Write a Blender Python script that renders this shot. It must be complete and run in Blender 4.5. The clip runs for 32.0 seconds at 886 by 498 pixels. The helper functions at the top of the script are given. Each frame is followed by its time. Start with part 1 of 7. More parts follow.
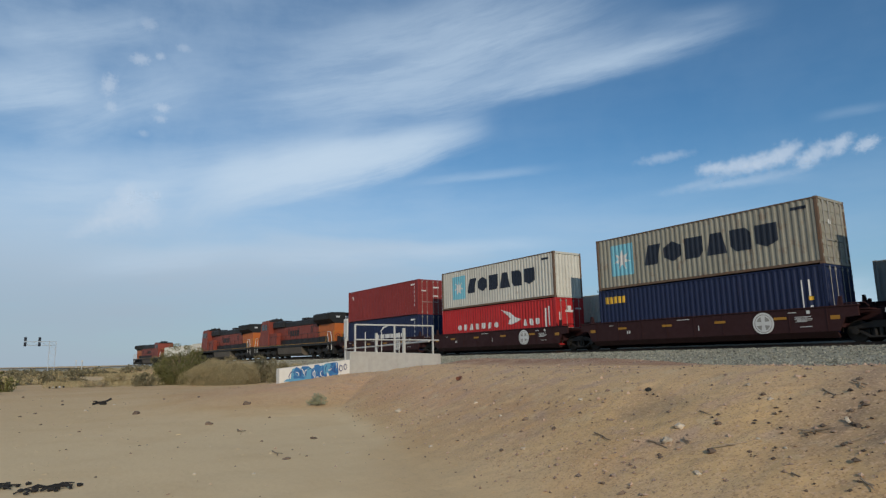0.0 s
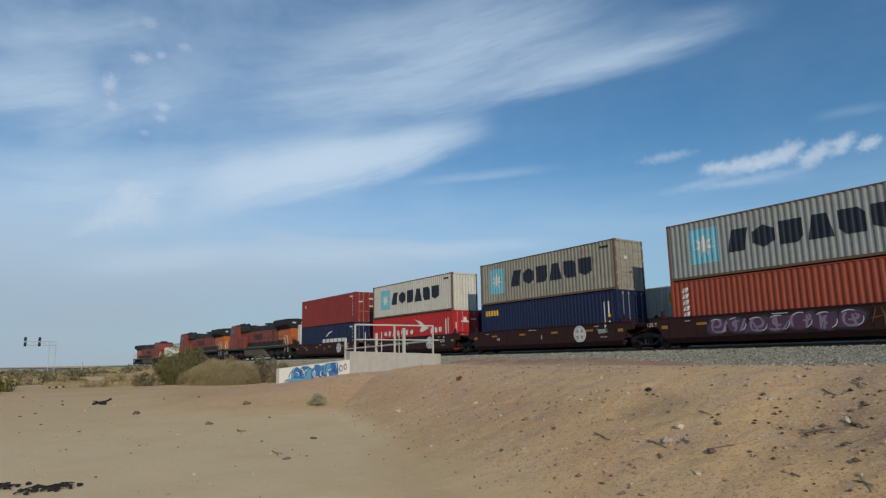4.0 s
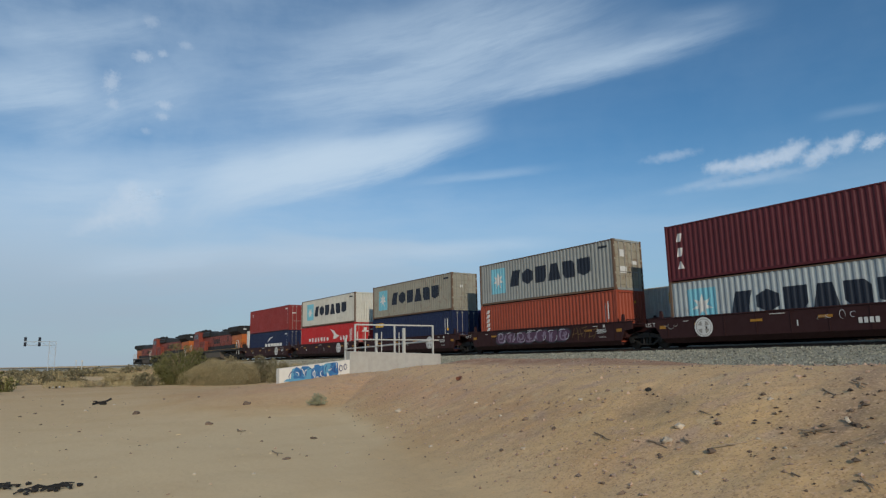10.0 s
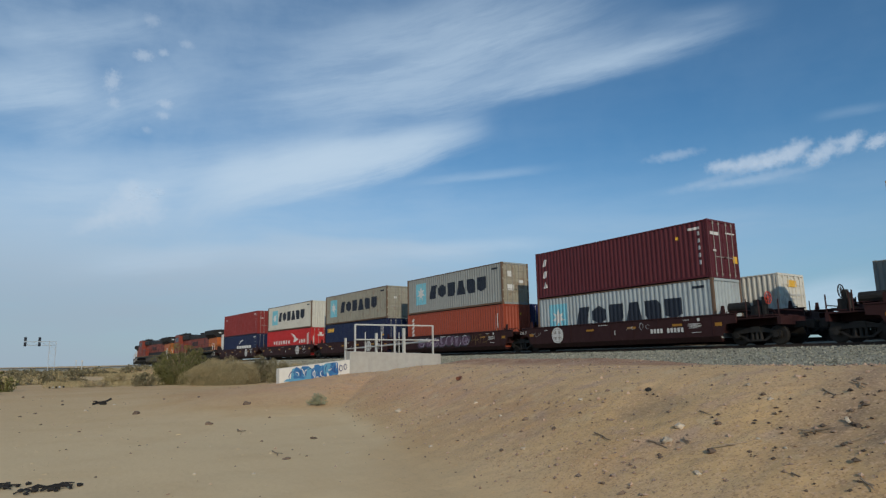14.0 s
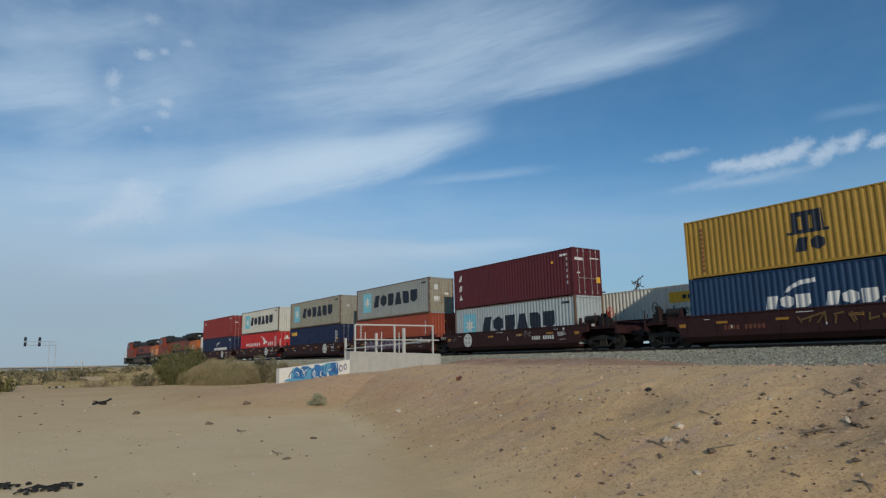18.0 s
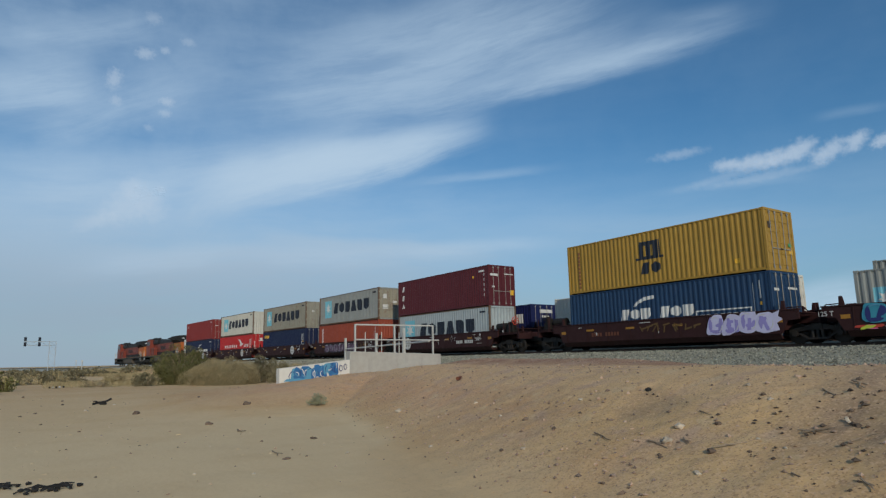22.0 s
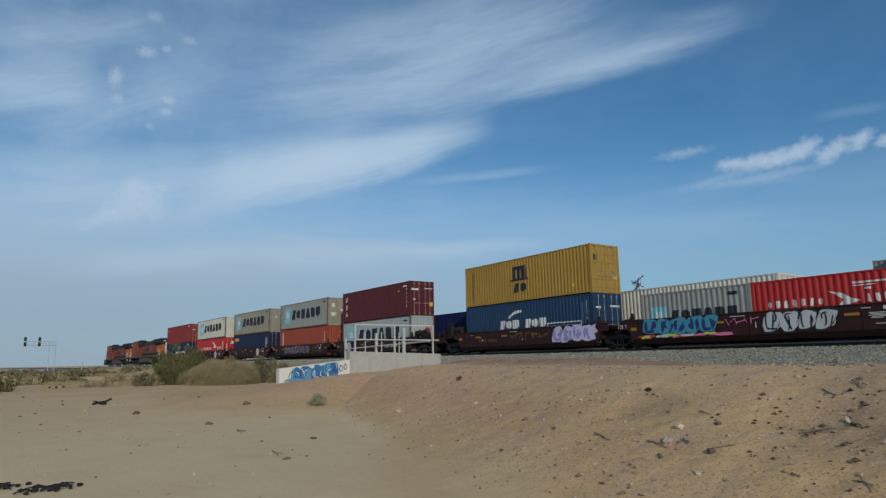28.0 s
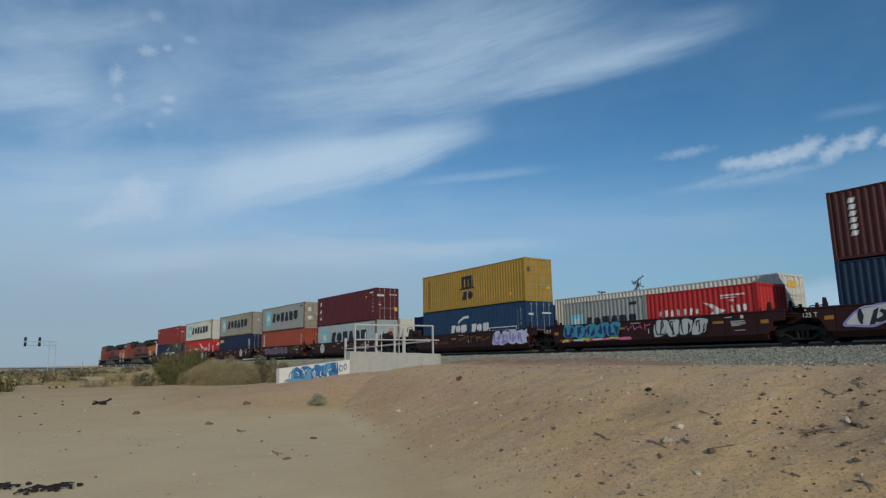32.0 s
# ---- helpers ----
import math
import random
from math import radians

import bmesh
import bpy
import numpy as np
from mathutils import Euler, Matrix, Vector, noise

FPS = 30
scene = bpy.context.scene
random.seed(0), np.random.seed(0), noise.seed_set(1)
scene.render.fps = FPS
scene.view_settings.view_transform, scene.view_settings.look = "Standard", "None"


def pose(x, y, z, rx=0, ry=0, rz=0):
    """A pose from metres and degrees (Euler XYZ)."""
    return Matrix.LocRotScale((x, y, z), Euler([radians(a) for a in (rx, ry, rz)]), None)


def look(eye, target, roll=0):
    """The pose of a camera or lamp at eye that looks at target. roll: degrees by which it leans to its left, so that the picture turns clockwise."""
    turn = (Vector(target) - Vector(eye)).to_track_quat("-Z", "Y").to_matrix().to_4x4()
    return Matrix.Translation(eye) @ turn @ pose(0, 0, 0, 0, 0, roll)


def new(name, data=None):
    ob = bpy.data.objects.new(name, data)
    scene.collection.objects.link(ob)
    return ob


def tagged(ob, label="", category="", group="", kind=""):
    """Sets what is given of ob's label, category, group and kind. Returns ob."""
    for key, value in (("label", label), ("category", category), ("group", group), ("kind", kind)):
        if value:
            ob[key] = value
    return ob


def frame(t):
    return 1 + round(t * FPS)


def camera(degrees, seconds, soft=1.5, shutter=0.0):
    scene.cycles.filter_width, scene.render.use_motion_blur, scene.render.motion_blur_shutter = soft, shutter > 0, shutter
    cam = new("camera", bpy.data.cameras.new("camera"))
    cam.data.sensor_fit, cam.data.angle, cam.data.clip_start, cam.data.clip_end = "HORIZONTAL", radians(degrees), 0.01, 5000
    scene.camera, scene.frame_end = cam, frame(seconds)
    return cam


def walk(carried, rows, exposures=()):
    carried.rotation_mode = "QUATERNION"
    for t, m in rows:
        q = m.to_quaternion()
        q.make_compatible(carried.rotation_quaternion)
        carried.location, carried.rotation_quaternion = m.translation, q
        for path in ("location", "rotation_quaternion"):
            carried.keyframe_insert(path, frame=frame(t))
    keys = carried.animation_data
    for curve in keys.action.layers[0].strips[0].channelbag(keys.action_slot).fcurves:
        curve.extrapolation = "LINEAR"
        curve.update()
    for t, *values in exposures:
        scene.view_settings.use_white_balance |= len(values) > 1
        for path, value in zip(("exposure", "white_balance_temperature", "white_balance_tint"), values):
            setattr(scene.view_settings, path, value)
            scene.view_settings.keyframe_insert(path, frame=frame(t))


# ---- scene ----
cam = camera(69.86, 32.0, soft=1.3)
EYE = pose(0, 0, 1.6, 99.81, 1.108, 55.42)
walk(cam, [(0, EYE), (32, EYE)], exposures=[(0, -0.03, 6450, 10), (8, -0.05, 6430, 9.5), (14, -0.10, 6350, 8.5), (20, -0.16, 6230, 7.5), (32, -0.25, 6080, 6)])

# ---- light: late sun from behind on the far side of the camera, thin high cloud ----
SUN_DIR = Vector((1.0, -0.42, 0.45)).normalized()
sun = new("sun", bpy.data.lights.new("sun", "SUN"))
sun.data.energy, sun.data.angle, sun.data.color = 2.82, radians(0.6), (1.0, 0.87, 0.70)
sun.matrix_world = look(SUN_DIR * 100, (0, 0, 0))

world = bpy.data.worlds.new("sky_world")
scene.world = world
world.use_nodes = True


def build_sky():
    nt = world.node_tree
    nt.nodes.clear()
    N, L = nt.nodes.new, nt.links.new

    def math_node(op, a, b=None, c=None, clamp=False):
        n = N("ShaderNodeMath")
        n.operation, n.use_clamp = op, clamp
        for i, v in enumerate((a, b, c)):
            if v is None:
                continue
            if isinstance(v, (int, float)):
                n.inputs[i].default_value = v
            else:
                L(v, n.inputs[i])
        return n.outputs[0]

    def noise_node(vec, scale, detail=5, rough=0.55):
        n = N("ShaderNodeTexNoise")
        n.inputs["Scale"].default_value, n.inputs["Detail"].default_value, n.inputs["Roughness"].default_value = scale, detail, rough
        L(vec, n.inputs["Vector"])
        return n.outputs["Fac"]

    sky = N("ShaderNodeTexSky")
    sky.sky_type, sky.sun_disc = "NISHITA", False
    sky.sun_elevation = math.asin(SUN_DIR.z)
    sky.sun_rotation = math.atan2(SUN_DIR.x, SUN_DIR.y)
    sky.air_density, sky.dust_density, sky.ozone_density = 1.0, 0.5, 2.2
    tc = N("ShaderNodeTexCoord")
    sep = N("ShaderNodeSeparateXYZ")
    L(tc.outputs["Generated"], sep.inputs[0])
    x, y, z = sep.outputs
    # azimuth and elevation, in degrees
    az = math_node("MULTIPLY", math_node("ARCTAN2", x, y), 57.2958)
    el = math_node("MULTIPLY", math_node("ARCSINE", z), 57.2958)
    comb = N("ShaderNodeCombineXYZ")
    L(az, comb.inputs[0]), L(el, comb.inputs[1])
    # soft warp of the sky's map
    wn = N("ShaderNodeTexNoise")
    wn.inputs["Scale"].default_value, wn.inputs["Detail"].default_value = 0.09, 4
    L(comb.outputs[0], wn.inputs["Vector"])
    wv = N("ShaderNodeVectorMath")
    wv.operation = "MULTIPLY_ADD"
    L(wn.outputs["Color"], wv.inputs[0])
    wv.inputs[1].default_value = (3, 1.6, 0)
    L(comb.outputs[0], wv.inputs[2])
    warped = N("ShaderNodeVectorMath")
    warped.operation = "SUBTRACT"
    L(wv.outputs[0], warped.inputs[0])
    warped.inputs[1].default_value = (1.5, 0.8, 0)
    P = warped.outputs[0]

    def span(v, lo, hi, a, b):
        r = N("ShaderNodeMapRange")
        r.interpolation_type = "SMOOTHSTEP"
        r.inputs[1].default_value, r.inputs[2].default_value, r.inputs[3].default_value, r.inputs[4].default_value = lo, hi, a, b
        L(v, r.inputs[0])
        return r.outputs[0]

    def feather(a, e, length, under, over, tilt, power):
        """One brushed band of cirrus: its spine's middle, half length, depth under and over the spine, tilt, strength."""
        m = N("ShaderNodeMapping")
        m.vector_type = "TEXTURE"
        m.inputs["Location"].default_value = (a, e, 0)
        m.inputs["Rotation"].default_value = (0, 0, radians(tilt))
        L(P, m.inputs["Vector"])
        uv = N("ShaderNodeSeparateXYZ")
        L(m.outputs[0], uv.inputs[0])
        u, v = uv.outputs[0], uv.outputs[1]
        f = N("ShaderNodeMapping")
        f.inputs["Location"].default_value = (a, e, 0)
        f.inputs["Rotation"].default_value = (0, 0, radians(-9))
        f.inputs["Scale"].default_value = (0.085, 0.62, 1)
        L(m.outputs[0], f.inputs["Vector"])
        hair = noise_node(f.outputs[0], 1.0, 7, 0.66)
        # the hairs fray the edges as well as the body
        v = math_node("ADD", v, math_node("MULTIPLY", math_node("SUBTRACT", hair, 0.5), 1.6 * min(1.0, (under + over) / 4)))
        body = math_node("MULTIPLY", span(v, -under, 0, 0, 1), span(v, 0, over, 1, 0))
        ends = math_node("MULTIPLY", span(u, -length, -0.25 * length, 0, 1), span(u, 0.2 * length, length, 1, 0))
        d = math_node("MULTIPLY", math_node("MULTIPLY", body, ends), span(hair, 0.32, 0.70, 0.5, 1.2))
        return math_node("MULTIPLY", d, power)

    total = None
    for s in CIRRUS:
        v = feather(*s)
        total = v if total is None else math_node("ADD", total, v)

    # fibres along the drift of the cloud
    def fibres(tilt, sx, sy, detail, rough):
        fm = N("ShaderNodeMapping")
        fm.inputs["Rotation"].default_value = (0, 0, radians(-tilt))
        fm.inputs["Scale"].default_value = (sx, sy, 1)
        L(P, fm.inputs["Vector"])
        return noise_node(fm.outputs[0], 1.0, detail, rough)

    coarse = fibres(14, 0.055, 0.26, 7, 0.62)
    puffy = noise_node(P, 0.16, 6, 0.58)
    dens = total
    # a thin sheet of cirrus, thicker to one side
    sheet = math_node("MULTIPLY", span(coarse, 0.25, 0.75, 0.45, 1.0), span(az, -95, -30, 0.26, 0.03))
    sheet = math_node("MULTIPLY", sheet, span(el, 6, 26, 0.6, 1.15))
    sheet = math_node("ADD", sheet, math_node("MULTIPLY", span(puffy, 0.36, 0.72, 0.0, 1.0), span(az, -90, -45, 0.14, 0.02)))
    dens = math_node("ADD", dens, sheet)
    # low veil
    low = math_node("MULTIPLY", span(el, 19, 2, 0.0, 1.0), span(az, -92, -18, 1.5, 0.5))
    low = math_node("MULTIPLY", low, span(coarse, 0.3, 0.7, 0.75, 1.1))
    dens = math_node("ADD", dens, low)
    dens = math_node("SUBTRACT", 1.0, math_node("POWER", 2.718, math_node("MULTIPLY", math_node("MAXIMUM", dens, 0.0), -1.45)))
    hz = N("ShaderNodeMix")
    hz.data_type = "RGBA"
    L(span(el, 3, 16, 0.0, 1.0), hz.inputs[0])
    hz.inputs[6].default_value, hz.inputs[7].default_value = HAZE, CLOUD_WHITE
    tone = N("ShaderNodeMix")
    tone.data_type, tone.blend_type = "RGBA", "MULTIPLY"
    tone.inputs[0].default_value = 1.0
    L(sky.outputs[0], tone.inputs[6])
    tone.inputs[7].default_value = SKY_TONE
    mix = N("ShaderNodeMix")
    mix.data_type = "RGBA"
    L(dens, mix.inputs[0])
    L(tone.outputs[2], mix.inputs[6])
    L(hz.outputs[2], mix.inputs[7])
    # bright banks of cloud low over the horizon
    low_bank = None
    for s in LOW_CLOUD:
        v = feather(*s)
        low_bank = v if low_bank is None else math_node("ADD", low_bank, v)
    bright = N("ShaderNodeMix")
    bright.data_type = "RGBA"
    L(math_node("MINIMUM", low_bank, 0.9), bright.inputs[0])
    L(mix.outputs[2], bright.inputs[6])
    bright.inputs[7].default_value = CLOUD_WHITE
    bg = N("ShaderNodeBackground")
    L(bright.outputs[2], bg.inputs[0])
    bg.inputs[1].default_value = SKY_STRENGTH
    out = N("ShaderNodeOutputWorld")
    L(bg.outputs[0], out.inputs[0])


SKY_STRENGTH = 0.082
SKY_TONE = (0.54, 0.97, 1.19, 1)
CLOUD_WHITE = (6.5, 8.1, 9.8, 1)
HAZE = (4.55, 5.5, 6.6, 1)
CIRRUS = [
    # azimuth, elevation, half length, depth under and over the spine, tilt, strength
    (-63.8, 17.2, 15.3, 2.3, 2.7, 15.3, 1.15),
    (-68.6, 16.8, 9.6, 3.2, 3.4, 18.3, 0.85),
    (-61.2, 18.8, 11.4, 1.2, 1.8, 10.3, 0.9),
    (-75.1, 14.0, 5.9, 2.6, 2.0, 43.9, 0.35),
    (-50.1, 24.0, 21.5, 2.6, 4.2, 8.8, 0.34),
    (-42.2, 24.5, 12.0, 1.4, 1.8, 7.7, 0.35),
    (-51.3, 27.9, 12.7, 1.5, 2.8, 11.2, 0.30),
    (-51.9, 16.2, 8.7, 0.5, 0.7, 2.5, 0.20),
    (-72.9, 8.8, 19.6, 3.2, 1.6, 4.2, 0.70),
    (-60.6, 10.1, 14.4, 1.3, 0.9, -3.5, 0.55),
    (-89.4, 21.0, 5.3, 3.1, 3.2, 21.5, 0.60),
    (-84.4, 13.8, 9.4, 5.6, 4.1, 6.9, 0.50),
    (-82.7, 12.3, 4.4, 2.0, 2.1, 23.0, 0.40),
    (-86.3, 25.9, 8.2, 2.0, 2.0, 19.3, 0.30),
    (-29.4, 13.6, 7.7, 0.6, 0.6, -3.7, 0.15),
    (-20.6, 17.8, 3.0, 0.5, 0.6, 1.3, 0.10),
    (-56.1, 25.8, 23.9, 4.1, 7.7, 11.6, 0.45),
    (-56.9, 29.3, 14.6, 1.5, 3.1, 14.7, 0.25),
    (-71.9, 16.5, 13.7, 4.6, 4.6, 10.5, 0.35),
    (-57.8, 20.7, 9.1, 0.6, 1.0, 4.4, 0.15),
    (-36.3, 26.0, 12.3, 2.0, 2.0, 4.5, 0.30),
    (-32.0, 27.6, 5.0, 0.7, 1.2, -1.2, 0.12),
    (-68.4, 7.4, 24.1, 3.6, 3.1, 1.3, 0.35),
    (-34.4, 11.0, 14.8, 2.0, 1.3, -2.7, 0.15),
    (-83.4, 20.6, 10.3, 3.1, 3.6, 24.6, 0.30),
    (-130, 25, 40, 12, 12, 10, 0.5),
    (20, 30, 50, 9, 9, -8, 0.5),
    (110, 35, 45, 12, 12, 12, 0.4),
]
LOW_CLOUD = [
    (-24.5, 3.8, 6.7, 3.1, 2.3, 6.7, 0.75),
    (-24.7, 4.6, 4.2, 1.3, 1.1, 4.9, 0.35),
    (-51.1, 10.0, 8.5, 1.1, 1.1, 0.7, 0.35),
    (-79.5, 8.7, 9.0, 2.0, 1.7, 7.1, 0.30),
    (-61.9, 9.4, 15.7, 1.7, 1.3, 1.1, 0.28),
    (60, 6, 60, 3, 3, 0, 0.4),
]
build_sky()

# ---- materials ----


def material(name, base, rough=0.7, metal=0.0, dark=None, grain=8.0, amount=0.35, bump=0.15, bump_scale=60.0,
             rust=0.0, streaks=0.0, dust=0.0, spec=0.5, vary=0.0):
    """A painted, mineral or metal surface: two scales of mottling, rust blooms, vertical streaks, dust, fine relief."""
    m = bpy.data.materials.new(name)
    m.use_nodes = True
    nt = m.node_tree
    N, L = nt.nodes.new, nt.links.new
    bsdf = nt.nodes["Principled BSDF"]
    bsdf.inputs["Roughness"].default_value, bsdf.inputs["Metallic"].default_value = rough, metal
    bsdf.inputs["Specular IOR Level"].default_value = spec
    tc = N("ShaderNodeTexCoord")
    info = N("ShaderNodeObjectInfo")
    shift = N("ShaderNodeVectorMath")
    shift.operation = "MULTIPLY_ADD"
    L(info.outputs["Random"], shift.inputs[0])
    shift.inputs[1].default_value = (37, 53, 19)
    L(tc.outputs["Object"], shift.inputs[2])
    P = shift.outputs[0]

    def noise_fac(scale, detail=4, rough_=0.6, stretch=None):
        n = N("ShaderNodeTexNoise")
        n.inputs["Scale"].default_value, n.inputs["Detail"].default_value, n.inputs["Roughness"].default_value = scale, detail, rough_
        if stretch:
            mp = N("ShaderNodeMapping")
            mp.inputs["Scale"].default_value = stretch
            L(P, mp.inputs["Vector"])
            L(mp.outputs[0], n.inputs["Vector"])
        else:
            L(P, n.inputs["Vector"])
        return n.outputs["Fac"]

    def ramp(fac, lo, hi, v0=0.0, v1=1.0):
        r = N("ShaderNodeMapRange")
        r.inputs[1].default_value, r.inputs[2].default_value, r.inputs[3].default_value, r.inputs[4].default_value = lo, hi, v0, v1
        L(fac, r.inputs[0])
        return r.outputs[0]

    def mix(fac, a, b):
        n = N("ShaderNodeMix")
        n.data_type = "RGBA"
        for sock, v in ((n.inputs[0], fac), (n.inputs[6], a), (n.inputs[7], b)):
            if isinstance(v, (tuple, float, int)):
                sock.default_value = v if not isinstance(v, tuple) else (*v, 1)
            else:
                L(v, sock)
        return n.outputs[2]

    dark = dark or tuple(c * 0.55 for c in base)
    big = noise_fac(grain * 0.12, 3)
    small = noise_fac(grain, 5)
    col = mix(ramp(big, 0.35, 0.7, 0, amount), base, dark)
    col = mix(ramp(small, 0.4, 0.75, 0, amount * 0.8), col, dark)
    if vary:
        hs = N("ShaderNodeHueSaturation")
        L(ramp(info.outputs["Random"], 0, 1, 1 - vary, 1 + vary), hs.inputs["Value"])
        L(col, hs.inputs["Color"])
        col = hs.outputs[0]
    if streaks:
        s = noise_fac(1.0, 4, 0.6, (5, 5, 0.35))
        col = mix(ramp(s, 0.55, 0.8, 0, streaks), col, tuple(c * 0.45 + d for c, d in zip(base, (0.006, 0.004, 0.002))))
    if rust:
        s = noise_fac(1.7, 8, 0.7)
        col = mix(ramp(s, 0.62 - 0.12 * rust, 0.74, 0, min(1, rust * 1.4)), col, (0.16, 0.062, 0.025))
    if dust:
        s = noise_fac(0.8, 4)
        col = mix(ramp(s, 0.3, 0.8, dust * 0.5, dust), col, (0.34, 0.26, 0.18))
    L(col, bsdf.inputs["Base Color"])
    L(ramp(small, 0.3, 0.8, max(0, rough - 0.12), min(1, rough + 0.12)), bsdf.inputs["Roughness"])
    if bump:
        b = N("ShaderNodeBump")
        b.inputs["Strength"].default_value, b.inputs["Distance"].default_value = bump, 0.02
        L(noise_fac(bump_scale, 4), b.inputs["Height"])
        L(b.outputs[0], bsdf.inputs["Normal"])
    return m


def paint(name, base, rust=0.12, streaks=0.35, dust=0.05, rough=0.55, vary=0.0):
    return material(name, base, rough, 0.0, grain=3.0, amount=0.3, bump=0.08, bump_scale=25, rust=rust, streaks=streaks, dust=dust * min(1.0, 0.05 + sum(base)), vary=vary, spec=0.3)


